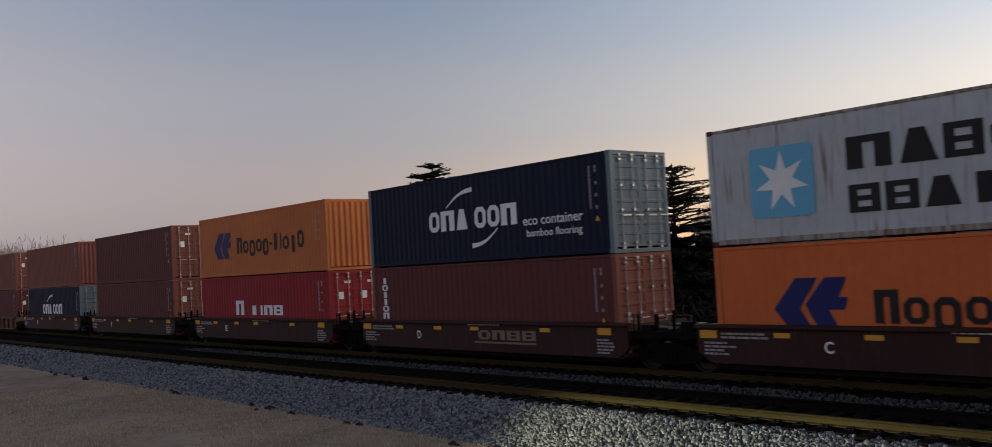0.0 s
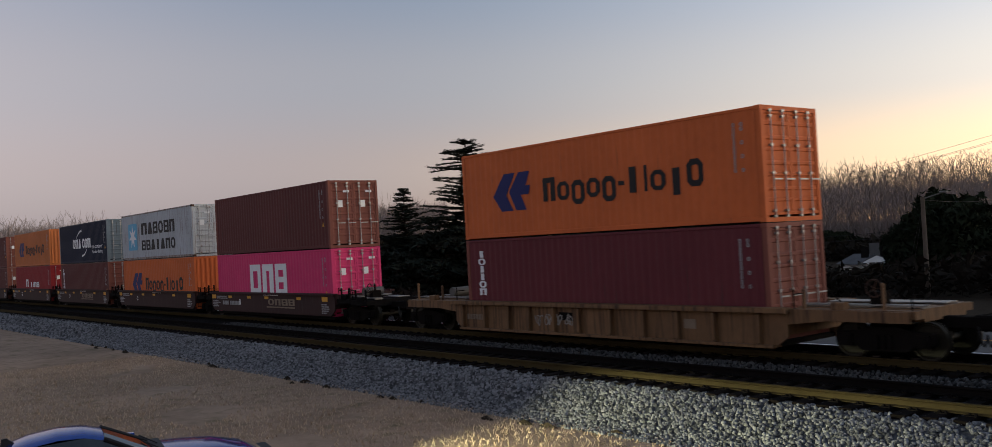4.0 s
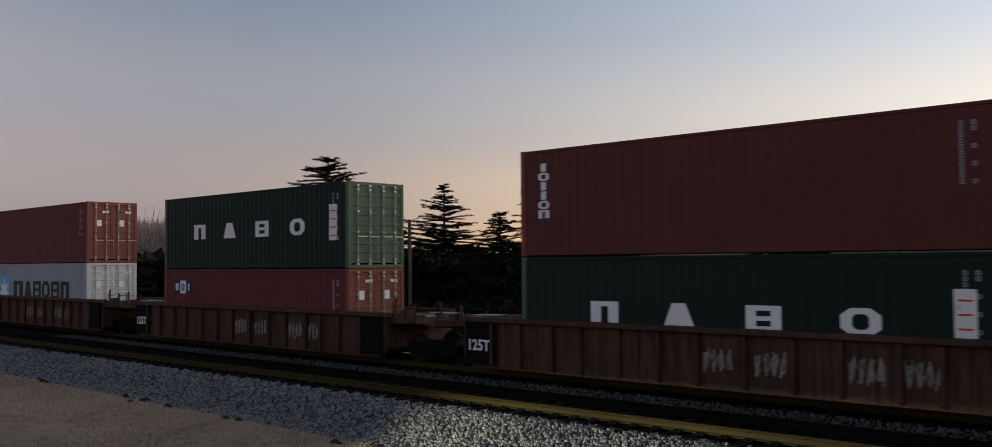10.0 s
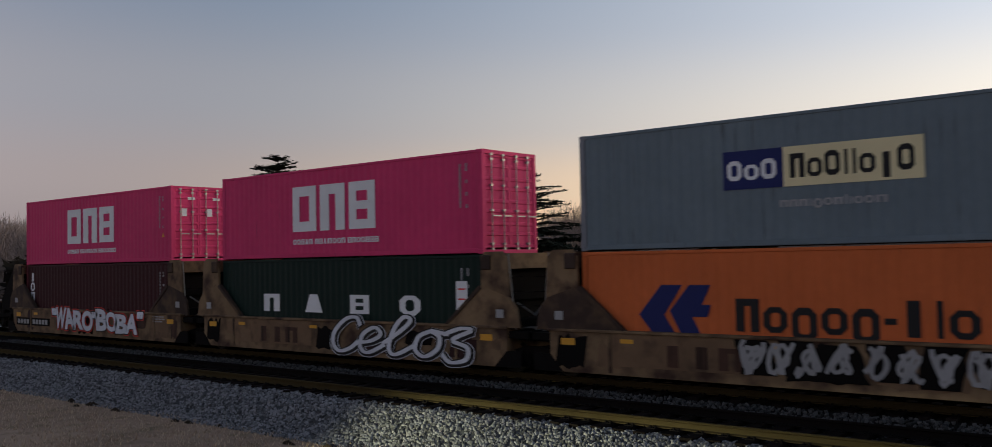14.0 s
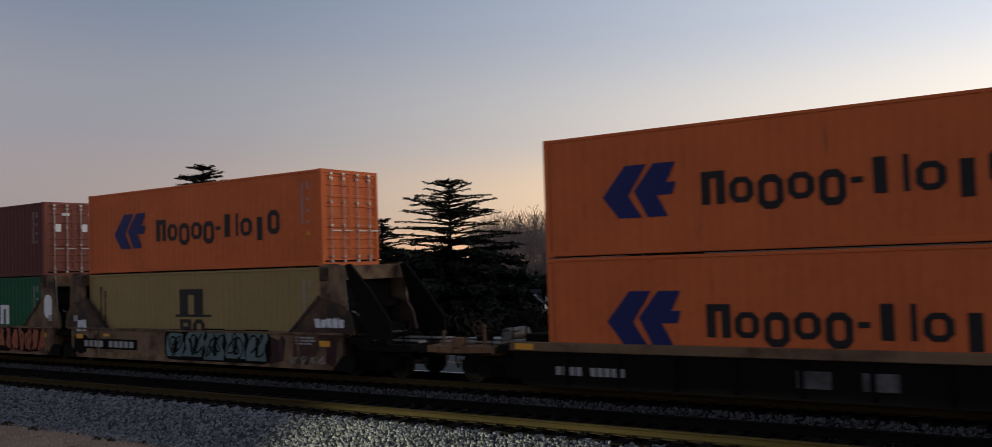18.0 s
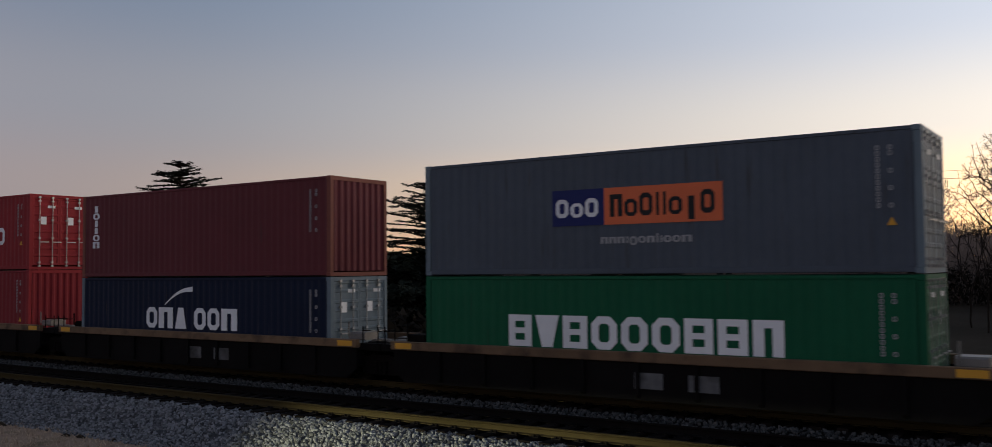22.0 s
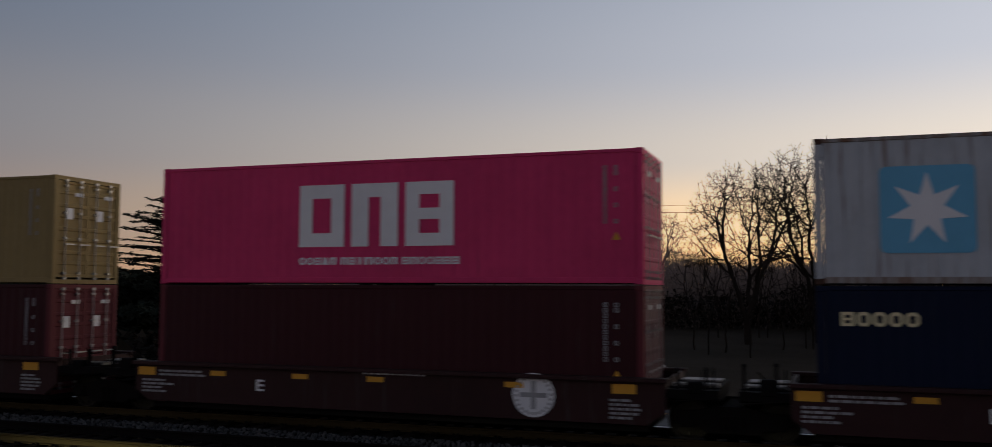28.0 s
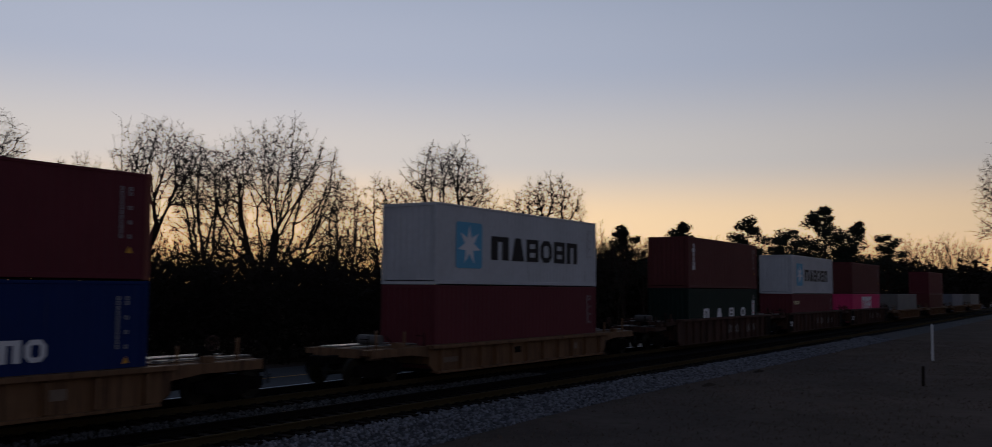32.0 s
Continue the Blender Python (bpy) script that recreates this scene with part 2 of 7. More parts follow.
POLE_WOOD = material("pole_wood", (0.12, 0.095, 0.075), rough=0.9, grain=8, vary=0.35, bump=0.3)
WIRE = material("wire", (0.02, 0.02, 0.02), rough=0.6)
RUBBER = material("rubber", (0.02, 0.02, 0.02), rough=0.8)
HOUSE_WHITE = material("house_white", (0.70, 0.70, 0.70), rough=0.7, grain=4, vary=0.1)
ROOFING = material("roofing", (0.08, 0.08, 0.085), rough=0.9, grain=8, vary=0.3)


# ---------------------------------------------------------------- geometry helpers
class Geo:
    """Vertices and faces of one mesh."""

    def __init__(self):
        self.v, self.f, self.m = [], [], []

    def add(self, v, f, mat=0):
        n = len(self.v)
        self.v += [tuple(p) for p in v]
        self.f += [tuple(n + i for i in q) for q in f]
        self.m += [mat] * len(f)
        return self

    def box(self, x0, x1, y0, y1, z0, z1, mat=0, c=0.0):
        """A box; c: the chamfer of its edges along x."""
        if c <= 0:
            v = [(x, y, z) for x in (x0, x1) for y in (y0, y1) for z in (z0, z1)]
            return self.add(v, [(0, 1, 3, 2), (4, 6, 7, 5), (0, 4, 5, 1), (2, 3, 7, 6), (0, 2, 6, 4), (1, 5, 7, 3)], mat)
        prof = [(y0 + c, z0), (y1 - c, z0), (y1, z0 + c), (y1, z1 - c), (y1 - c, z1), (y0 + c, z1), (y0, z1 - c), (y0, z0 + c)]
        return self.extrude_x(prof, x0, x1, mat)

    def extrude_x(self, prof, x0, x1, mat=0):
        n = len(prof)
        v = [(x, y, z) for x in (x0, x1) for y, z in prof]
        f = [(i, i + n, (i + 1) % n + n, (i + 1) % n) for i in range(n)]
        return self.add(v, f + [tuple(range(n)), tuple(range(2 * n - 1, n - 1, -1))], mat)

    def slab(self, prof, y0, y1, mat=0):
        """A plate with the outline prof of (x, z), from y0 to y1."""
        n = len(prof)
        v = [(x, y, z) for y in (y0, y1) for x, z in prof]
        f = [(i, (i + 1) % n, (i + 1) % n + n, i + n) for i in range(n)]
        return self.add(v, f + [tuple(range(n - 1, -1, -1)), tuple(range(n, 2 * n))], mat)

    def tube(self, p0, p1, r0, r1=None, n=8, mat=0):
        r1 = r0 if r1 is None else r1
        a, b = Vector(p0), Vector(p1)
        d = (b - a).normalized()
        u = d.orthogonal().normalized()
        w = d.cross(u)
        ring = [(u * math.cos(2 * math.pi * i / n) + w * math.sin(2 * math.pi * i / n)) for i in range(n)]
        v = [a + q * r0 for q in ring] + [b + q * r1 for q in ring]
        f = [(i, (i + 1) % n, (i + 1) % n + n, i + n) for i in range(n)]
        return self.add(v, f + [tuple(range(n - 1, -1, -1)), tuple(range(n, 2 * n))], mat)

    def lathe(self, prof, n=20, mat=0):
        """Turns the outline prof of (radius, y) round the y axis."""
        k = len(prof)
        v = [(r * math.cos(2 * math.pi * i / n), y, r * math.sin(2 * math.pi * i / n)) for i in range(n) for r, y in prof]
        f = [(i * k + j, ((i + 1) % n) * k + j, ((i + 1) % n) * k + j + 1, i * k + j + 1) for i in range(n) for j in range(k - 1)]
        return self.add(v, f, mat)

    def mesh(self, name, mats=(), smooth=False):
        me = bpy.data.meshes.new(name)
        me.from_pydata(self.v, [], self.f)
        for m in mats:
            me.materials.append(m)
        if len(mats) > 1:
            me.polygons.foreach_set("material_index", self.m)
        if smooth:
            me.polygons.foreach_set("use_smooth", [True] * len(me.polygons))
        me.update()
        return me


def part(name, data, mat, parent, label="", at=None):
    """Links a mesh (or a Geo) as ONE mesh object under a thing or part; the material sits on the object, so that alike pieces share a mesh."""
    me = data.mesh(name, [mat]) if isinstance(data, Geo) else data
    if not len(me.materials):
        me.materials.append(mat)
    ob = new(name, me)
    ob.parent = parent
    if me.materials[0] != mat:
        ob.material_slots[0].link = "OBJECT"
        ob.material_slots[0].material = mat
    if at:
        ob.location = at
    if label:
        ob["label"] = label
    return ob


def thing(name, label, category, group="", kind="", at=(0, 0, 0)):
    ob = new(name)
    ob.location = at
    ob.empty_display_size = 0.3
    return tagged(ob, label, category, group, kind)


def solid(name, data, mats, label, category, group="", kind="", smooth=False):
    me = data.mesh(name, mats, smooth) if isinstance(data, Geo) else data
    return tagged(new(name, me), label, category, group, kind)


CACHE = {}


def cached(key, make):
    if key not in CACHE:
        CACHE[key] = make()
    return CACHE[key]


def written(text, size, offset=0.0, spacing=1.0):
    """A flat mesh of the words, standing in the xz plane, its left foot at the origin, letters about size high."""
    cu = bpy.data.curves.new("words", "FONT")
    cu.body, cu.size, cu.offset, cu.space_character, cu.extrude = text, 1.0, offset, spacing, 0.0
    cu.resolution_u = 3
    ob = bpy.data.objects.new("words", cu)
    scene.collection.objects.link(ob)
    dg = bpy.context.evaluated_depsgraph_get()
    me = bpy.data.meshes.new_from_object(ob.evaluated_get(dg))
    bpy.data.objects.remove(ob)
    k = size / 0.7
    me.transform(Matrix(((k, 0, 0, 0), (0, 0, -1, 0), (0, k, 0, 0), (0, 0, 0, 1))))
    while len(me.materials):
        me.materials.pop()
    return me


WORDS = {}


def letters(text, size, offset=0.0, spacing=1.0):
    """The mesh of the words, made once and copied."""
    key = (text, size, offset, spacing)
    if key not in WORDS:
        WORDS[key] = written(*key)
    return WORDS[key].copy()


# the words and letters of the place, made while the scene is still empty
for line in ("eco container", "bamboo flooring", "advanced container", "light steel"):
    letters(line, 0.4, 0.01)
for ch in "ABCDEF":
    letters(ch, 0.2, 0.02)
letters("125T", 0.3, 0.03)
for ch in "\"WAROB":
    for fat in (0.105, 0.075, 0.045):
        letters(ch, 0.4, fat)
for ch in "HABNERO":
    letters(ch, 0.4, 0.02)


def fit_mesh(me, x0, x1, z0, z1, y):
    """Stretches a flat mesh to lie between x0 and x1, z0 and z1, at depth y."""
    xs, zs = [v.co.x for v in me.vertices], [v.co.z for v in me.vertices]
    ax, bx, az, bz = min(xs), max(xs), min(zs), max(zs)
    for v in me.vertices:
        v.co = (x0 + (v.co.x - ax) / (bx - ax) * (x1 - x0), y + v.co.y, z0 + (v.co.z - az) / (bz - az) * (z1 - z0))
    me.update()
    return me
# ---------------------------------------------------------------- the train: containers
LEN, WID = 12.192, 2.438
FACE_Y = 19.54  # the near side of the containers
FULL, LOW = 2.896, 2.591  # the two heights of a container
PITCH = 0.278
SPEED, GAIN = 12.416, 0.0071477


def run(t):
    """Metres that the train has gone to the left by t seconds."""
    return SPEED * t + GAIN * (t - 16.0) ** 2


def ride(x, y, z):
    return [(t, pose(x - run(t), y, z)) for t in (0, 4, 8, 12, 16, 20, 24, 28, 32)]


def corrugated(a, b, z0, z1, out, inn, pitch=PITCH, along="x"):
    """A sheet with upright trapezoid folds from a to b, between the depths out and inn, 3 mm thick."""
    n = max(2, int((b - a) / pitch))
    p = (b - a) / n
    line = []
    for i in range(n):
        s = a + i * p
        line += [(s, out), (s + 0.26 * p, out), (s + 0.5 * p, inn), (s + 0.76 * p, inn)]
    line.append((b, out))
    t = 0.003 if inn > out else -0.003
    g = Geo()
    k = len(line)
    pts = [(s, d, z) for z in (z0, z1) for s, d in line] + [(s, d + t, z) for z in (z0, z1) for s, d in line]
    if along == "y":
        pts = [(d, s, z) for s, d, z in pts]
    f = [(i, i + 1, k + i + 1, k + i) for i in range(k - 1)] + [(2 * k + i + 1, 2 * k + i, 3 * k + i, 3 * k + i + 1) for i in range(k - 1)]
    return g.add(pts, f)


def casting():
    g = Geo()
    g.box(0, 0.178, 0, 0.162, 0, 0.118, c=0.012)
    return g.mesh("corner_casting", [GALV])


def door_leaf(h, first):
    """One leaf of the doors in the yz plane at x = 0, facing +x, with a rim and four sunk fields."""
    w, z0, z1 = 1.10, 0.17, h - 0.13
    ys = [0, 0.06, 0.09, 1.01, 1.04, 1.10]
    zs, deep, rows = [z0], [0.006], 4
    step = (z1 - z0 - 0.06) / rows
    for i in range(rows):
        f = z0 + 0.06 + i * step
        for z, d in ((f, 0.006), (f + 0.03, -0.016), (f + step * 0.42, -0.016), (f + step * 0.46, 0.008), (f + step * 0.56, 0.008), (f + step * 0.60, -0.016), (f + step - 0.09, -0.016), (f + step - 0.06, 0.006)):
            zs.append(z)
            deep.append(d)
    zs.append(z1)
    deep.append(0.006)
    g = Geo()
    n = len(ys)
    v = [(d if 0.08 < y < 1.02 else 0.006, y, z) for z, d in zip(zs, deep) for y in ys]
    f = [(j * n + i, j * n + i + 1, (j + 1) * n + i + 1, (j + 1) * n + i) for j in range(len(zs) - 1) for i in range(n - 1)]
    k = len(v)
    v += [(-0.045, 0, z0), (-0.045, w, z0), (-0.045, 0, z1), (-0.045, w, z1)]
    top = (len(zs) - 1) * n
    f += [(k, k + 2, k + 3, k + 1), (k, k + 1, n - 1, 0), (k + 2, top, top + n - 1, k + 3), tuple([k] + [j * n for j in range(len(zs))] + [k + 2]), tuple([k + 3] + [j * n + n - 1 for j in range(len(zs) - 1, -1, -1)] + [k + 1])]
    g.add(v, f)
    return g.mesh("door", [BROWN])


def lock_rod(h):
    g = Geo()
    g.tube((0.045, 0, 0.10), (0.045, 0, h - 0.08), 0.017, n=8)
    for z in (0.14, 0.28, h * 0.42, h * 0.66, h - 0.26, h - 0.12):
        g.box(0.0, 0.065, -0.045, 0.045, z - 0.03, z + 0.03)
    g.box(0.05, 0.075, 0, 0.36, h * 0.36, h * 0.36 + 0.035)
    return g.mesh("locking_rod", [GALV])


RINGS, PAIRS, ROWS = "ODCGQoceabdgpq0689RPB&", "HMNUVWAKXnuvwxkhm", "ESZFsz3525"
TALL, DEEP = "bdfhklt", "gpqy"


def blocks(text, u0, u1, z0, z1, upright=False, y=0.004, case=True):
    """Plain shapes in the size and rhythm of a line of brand lettering: a hollow block, two bars or three slats to a letter."""
    out = []
    if upright:
        step = (z1 - z0) / len(text)
        cells = [(u0, u1, z1 - (i + 0.88) * step, z1 - i * step, c) for i, c in enumerate(text)]
    else:
        wide = [0.45 if c in "Iil.-' t" else 1.3 if c in "MWm" else 1.0 for c in text]
        k = (u1 - u0) / sum(wide)
        cells, x = [], u0
        for c, w in zip(text, wide):
            top = z1 if (c.isupper() or c in TALL or not case) else z0 + 0.76 * (z1 - z0)
            low = z0 - 0.24 * (z1 - z0) if c in DEEP else z0
            cells.append((x, x + 0.86 * w * k, low, top, c))
            x += w * k
    for a, b, lo, hi, c in cells:
        if c == " ":
            continue
        g = Geo()
        out.append(g)
        s, v = (b - a) * 0.29, (hi - lo) * 0.22
        if c == "-":
            g.box(a, b, y, y + 0.003, lo + 2 * v, lo + 3 * v)
        elif c in RINGS or c in ROWS:
            zz = [lo, lo + v, hi - v, hi] if c in RINGS else [lo, lo + v * 0.9, (lo + hi) / 2 - v * 0.4, (lo + hi) / 2 + v * 0.4, hi - v * 0.9, hi]
            if c in RINGS and c != "0":
                ring_plate(g, a, b, lo, hi, s, v, y)
            else:
                grid_plate(g, [a, a + s, b - s, b], zz, y)
        elif c in PAIRS:
            w = (b - a) * 0.37
            if c in "AV":
                t = (b - a) * 0.28
                g.slab([(a, lo), (b, lo), (b - t, hi), (a + t, hi)] if c == "A" else [(a + t, lo), (b - t, lo), (b, hi), (a, hi)], y, y + 0.003)
            else:
                g.slab([(a, lo), (a + w, lo), (a + w, hi - v), (b - w, hi - v), (b - w, lo), (b, lo), (b, hi), (a, hi)], y, y + 0.003)
        else:
            m = (a + b) / 2
            g.box(max(a, m - s * 0.8), min(b, m + s * 0.8), y, y + 0.003, lo, hi)
    return out


def joined(pieces):
    j = Geo()
    for g in pieces:
        j.add(g.v, g.f)
    return j


def letter_parts(name, pieces, mat, parent):
    """Large letters become parts of their own; small ones, too small to pick apart, stay one joined part."""
    tall = max(max(p[2] for p in g.v) - min(p[2] for p in g.v) for g in pieces)
    if tall > 0.33:
        for g in pieces:
            part(name, g, mat, parent)
    else:
        j = Geo()
        for g in pieces:
            j.add(g.v, g.f)
        tagged(part(name, j, mat, parent), kind="stuff")


def grid_plate(g, xs, zs, y):
    """A plate of one piece with holes: of a grid of fields the inner odd ones are left open."""
    n, k = len(xs), len(xs) * len(zs)
    v = [(x, d, z) for d in (y, y + 0.003) for z in zs for x in xs]
    full = [[not (i == 1 and j % 2 == 1) for i in range(n - 1)] for j in range(len(zs) - 1)]
    f = []
    for j in range(len(zs) - 1):
        for i in range(n - 1):
            if not full[j][i]:
                continue
            p = [j * n + i, j * n + i + 1, (j + 1) * n + i + 1, (j + 1) * n + i]
            f += [tuple(p), tuple(q + k for q in reversed(p))]
            for e, (dj, di) in zip(((0, 1), (1, 2), (2, 3), (3, 0)), ((-1, 0), (0, 1), (1, 0), (0, -1))):
                jj, ii = j + dj, i + di
                if not (0 <= jj < len(zs) - 1 and 0 <= ii < n - 1 and full[jj][ii]):
                    f.append((p[e[1]], p[e[0]], p[e[0]] + k, p[e[1]] + k))
    g.add(v, f)


def ring_plate(g, a, b, lo, hi, s, v, y):
    """A hollow plate with cut corners: an eight-sided ring of width s at its sides and v at its ends."""
    def eight(x0, x1, z0, z1, k):
        cx, cz = (x1 - x0) * k, min((z1 - z0) * k, (x1 - x0) * k)
        return [(x0 + cx, z0), (x1 - cx, z0), (x1, z0 + cz), (x1, z1 - cz), (x1 - cx, z1), (x0 + cx, z1), (x0, z1 - cz), (x0, z0 + cz)]

    rim, hole = eight(a, b, lo, hi, 0.26), eight(a + s, b - s, lo + v, hi - v, 0.22)
    p = [(x, d, z) for d in (y, y + 0.003) for loop in (rim, hole) for x, z in loop]
    f = []
    for i in range(8):
        j = (i + 1) % 8
        f += [(i, j, 8 + j, 8 + i), (16 + j, 16 + i, 24 + i, 24 + j), (j, i, 16 + i, 16 + j), (8 + i, 8 + j, 24 + j, 24 + i)]
    g.add(p, f)


def outline(points, u0, u1, z0, z1, y=0.004):
    """A flat plate with an outline given in parts of its width and height."""
    return Geo().slab([(u0 + a * (u1 - u0), z0 + b * (z1 - z0)) for a, b in points], y, y + 0.003)


def star(cx, cz, r, k=7, y=0.0):
    pts = []
    for i in range(2 * k):
        q = r if i % 2 == 0 else r * 0.42
        pts.append((cx + q * math.sin(math.pi * i / k), cz + q * math.cos(math.pi * i / k)))
    return Geo().slab(pts, y - 0.003, y + 0.003)


def crescent(u0, u1, z0, z1, bow, thick, y=0.004):
    """A tapering arc from (u0, z0) to (u1, z1)."""
    top, low = [], []
    for i in range(13):
        s = i / 12
        x, z = u0 + (u1 - u0) * s, z0 + (z1 - z0) * s + bow * math.sin(math.pi * s)
        w = thick * (0.25 + 0.75 * s)
        top.append((x, z + w / 2))
        low.append((x, z - w / 2))
    return Geo().slab(list(reversed(top + low[::-1])), y, y + 0.003)


def rounded(u0, u1, z0, z1, r, y=0.004):
    pts = []
    for cx, cz, a in ((u1 - r, z1 - r, 0), (u0 + r, z1 - r, 90), (u0 + r, z0 + r, 180), (u1 - r, z0 + r, 270)):
        for d in (0, 30, 60, 90):
            pts.append((cx + r * math.cos(radians(a + d)), cz + r * math.sin(radians(a + d))))
    return Geo().slab(list(reversed(pts)), y, y + 0.003)


# markings by livery; every function gets the container and its height
def mark_words(c, text, u0, u1, z0, z1, mat, upright=False, case=True):
    letter_parts("lettering", blocks(text, u0, u1, z0, z1, upright, case=case), mat, c)


def mark_text(c, text, u0, u1, z0, z1, mat):
    part("lettering", fit_mesh(letters(text, 0.4, 0.01), u0, u1, z0, z1, 0.003), mat, c)


def livery_chevron(c, h, old=False):
    e = 0.06
    part("emblem", outline([(0.0, 0.42), (0.32, 1), (0.62, 1), (0.36, 0.42), (0.54, 0), (0.22, 0)], 1.62, 3.5, 0.86, 2.08), BLUE_MARK, c, "dark blue arrow-shaped emblem")
    part("emblem", outline([(0.42, 0.5), (0.70, 1), (1.0, 1), (0.88, 0.63), (1.0, 0.63), (0.95, 0.40), (0.74, 0.40), (0.88, 0), (0.60, 0)], 1.62 + e, 3.5, 0.86, 2.08, 0.002), BLUE_MARK, c)
    mark_words(c, "Hopop-Jtoyd", 4.1, 10.45, 1.05, 1.78, BLACK)


def livery_arc(c, h, full=True):
    mid = h * 0.5
    mark_words(c, "OMA OOM", 3.72, 8.34, mid - 0.36, mid + 0.32, WHITE)
    part("emblem", crescent(4.7, 6.1, mid + 0.42, mid + 0.92, 0.14, 0.16), WHITE, c, "white tapering arc")
    if full:
        part("emblem", crescent(7.3, 6.0, mid - 0.42, mid - 0.92, -0.14, 0.16), WHITE, c, "white tapering arc")


def livery_eco(c, h):
    livery_arc(c, h)
    mark_text(c, "eco container", 8.5, 11.05, h * 0.5 - 0.44, h * 0.5 - 0.16, WHITE)
    mark_text(c, "bamboo flooring", 8.65, 11.0, h * 0.5 - 0.86, h * 0.5 - 0.56, WHITE)


def livery_eco_both(c, h):
    livery_arc(c, h)
    mark_text(c, "eco container", 9.35, 11.2, h * 0.5 + 0.75, h * 0.5 + 0.98, WHITE)
    mark_text(c, "bamboo flooring", 8.75, 11.2, h * 0.5 + 0.38, h * 0.5 + 0.62, WHITE)
    mark_text(c, "advanced container", 0.3, 3.3, h * 0.5 + 0.75, h * 0.5 + 0.98, WHITE)
    mark_text(c, "light steel", 0.3, 1.75, h * 0.5 + 0.36, h * 0.5 + 0.62, WHITE)


def star_square(c, h):
    part("emblem", rounded(1.2, 2.88, h * 0.5 - 0.84, h * 0.5 + 0.84, 0.12), SKY_MARK, c, "sky blue square emblem")
    part("emblem", star(2.04, h * 0.5, 0.72), WHITE, c, "white star")


def livery_star_two(c, h):
    star_square(c, h)
    mark_words(c, "MAFOFH", 3.7, 9.55, h * 0.5 + 0.08, h * 0.5 + 0.80, BLACK)
    mark_words(c, "FFAJAHO", 3.7, 9.6, h * 0.5 - 0.88, h * 0.5 - 0.26, BLACK)


def livery_star(c, h, up=0.0, along=0.0):
    star_square(c, h)
    mark_words(c, "MAFOFH", 3.5 + along, 10.55 + along, h * 0.5 - 0.48 + up, h * 0.5 + 0.42 + up, BLACK)


def livery_block(c, h):
    mark_words(c, "0HF", 3.95, 8.1, 0.87, 2.34, WHITE, case=False)
    mark_words(c, "OOFAH HFJMOOH FHOOFFF", 3.96, 8.07, 0.45, 0.62, WHITE)


def livery_wide(c, h):
    for i, ch in enumerate("HAFO"):
        u = 2.35 + i * 2.18
        mark_words(c, ch, u, u + 1.0, h * 0.5 - 0.28, h * 0.5 + 0.30, WHITE)
    part("notice_strip", Geo().box(11.15, 11.57, 0.003, 0.006, h * 0.5 - 0.5, h * 0.5 + 0.72), WHITE, c, "white strip of unreadable red script")
    for k in range(4):
        part("lettering", Geo().box(11.22, 11.5, 0.0, 0.003, h * 0.5 - 0.36 + 0.28 * k, h * 0.5 - 0.32 + 0.28 * k), RED_MARK, c)


def livery_wide_word(c, h):
    mark_words(c, "FVFOOOFFH", 2.6, 9.55, h * 0.5 - 0.42, h * 0.5 + 0.35, WHITE)


def livery_upright(c, h):
    mark_words(c, "JOIJOH", 0.62, 1.0, h - 1.9, h - 0.38, WHITE, True)


def livery_short_upright(c, h):
    mark_words(c, "tox", 0.42, 0.82, h - 1.65, h - 0.35, WHITE, True)


def livery_panels(c, h, right, drop=0.0):
    z = h * 0.5 - drop
    part("emblem", Geo().box(3.9, 5.3, 0.003, 0.006, z - 0.08, z + 0.78), BLUE_MARK, c, "dark blue panel")
    part("emblem", Geo().box(5.3, 8.18, 0.003, 0.006, z - 0.08, z + 0.78), right, c, "coloured panel with faded lettering")
    letter_parts("lettering", blocks("OoO", 4.0, 5.2, z + 0.12, z + 0.56, y=-0.001), WHITE, c)
    letter_parts("lettering", blocks("Hodttoyd", 5.45, 8.05, z + 0.1, z + 0.62, y=-0.001), BLACK, c)
    mark_words(c, "xxxipoxtioom", 5.2, 7.5, z - 0.52, z - 0.32, GREY_MARK)


def livery_cream_panel(c, h):
    livery_panels(c, h, CREAM_MARK, 0.08)


def livery_coral_panel(c, h):
    livery_panels(c, h, CORAL_MARK, 0.2)


def livery_emblem(c, h):
    for k, m in enumerate((BLUE_MARK, WHITE, BLUE_MARK)):
        part("emblem", Geo().box(0.83 + 0.45 * k, 1.28 + 0.45 * k, 0.003, 0.006, h - 0.98, h - 0.46), m, c)
        letter_parts("lettering", blocks("MOJ"[k], 0.93 + 0.45 * k, 1.2 + 0.45 * k, h - 0.86, h - 0.58, y=-0.001), BLUE_MARK if k == 1 else WHITE, c)


def livery_upright_emblem(c, h):
    livery_upright(c, h)
    for k in range(3):
        part("emblem", Geo().box(1.45 + 0.44 * k, 1.89 + 0.44 * k, 0.003, 0.006, h - 0.72, h - 0.33), (BLUE_MARK, WHITE, BLUE_MARK)[k], c)


def livery_two_words(c, h):
    mark_words(c, "H", 3.75, 4.7, 1.12, 1.78, WHITE)
    mark_words(c, "JIHF", 5.2, 8.4, 1.12, 1.55, WHITE)


def livery_small_cream(c, h):
    mark_words(c, "zoooo", 0.45, 1.9, h - 0.78, h - 0.42, CREAM_MARK)


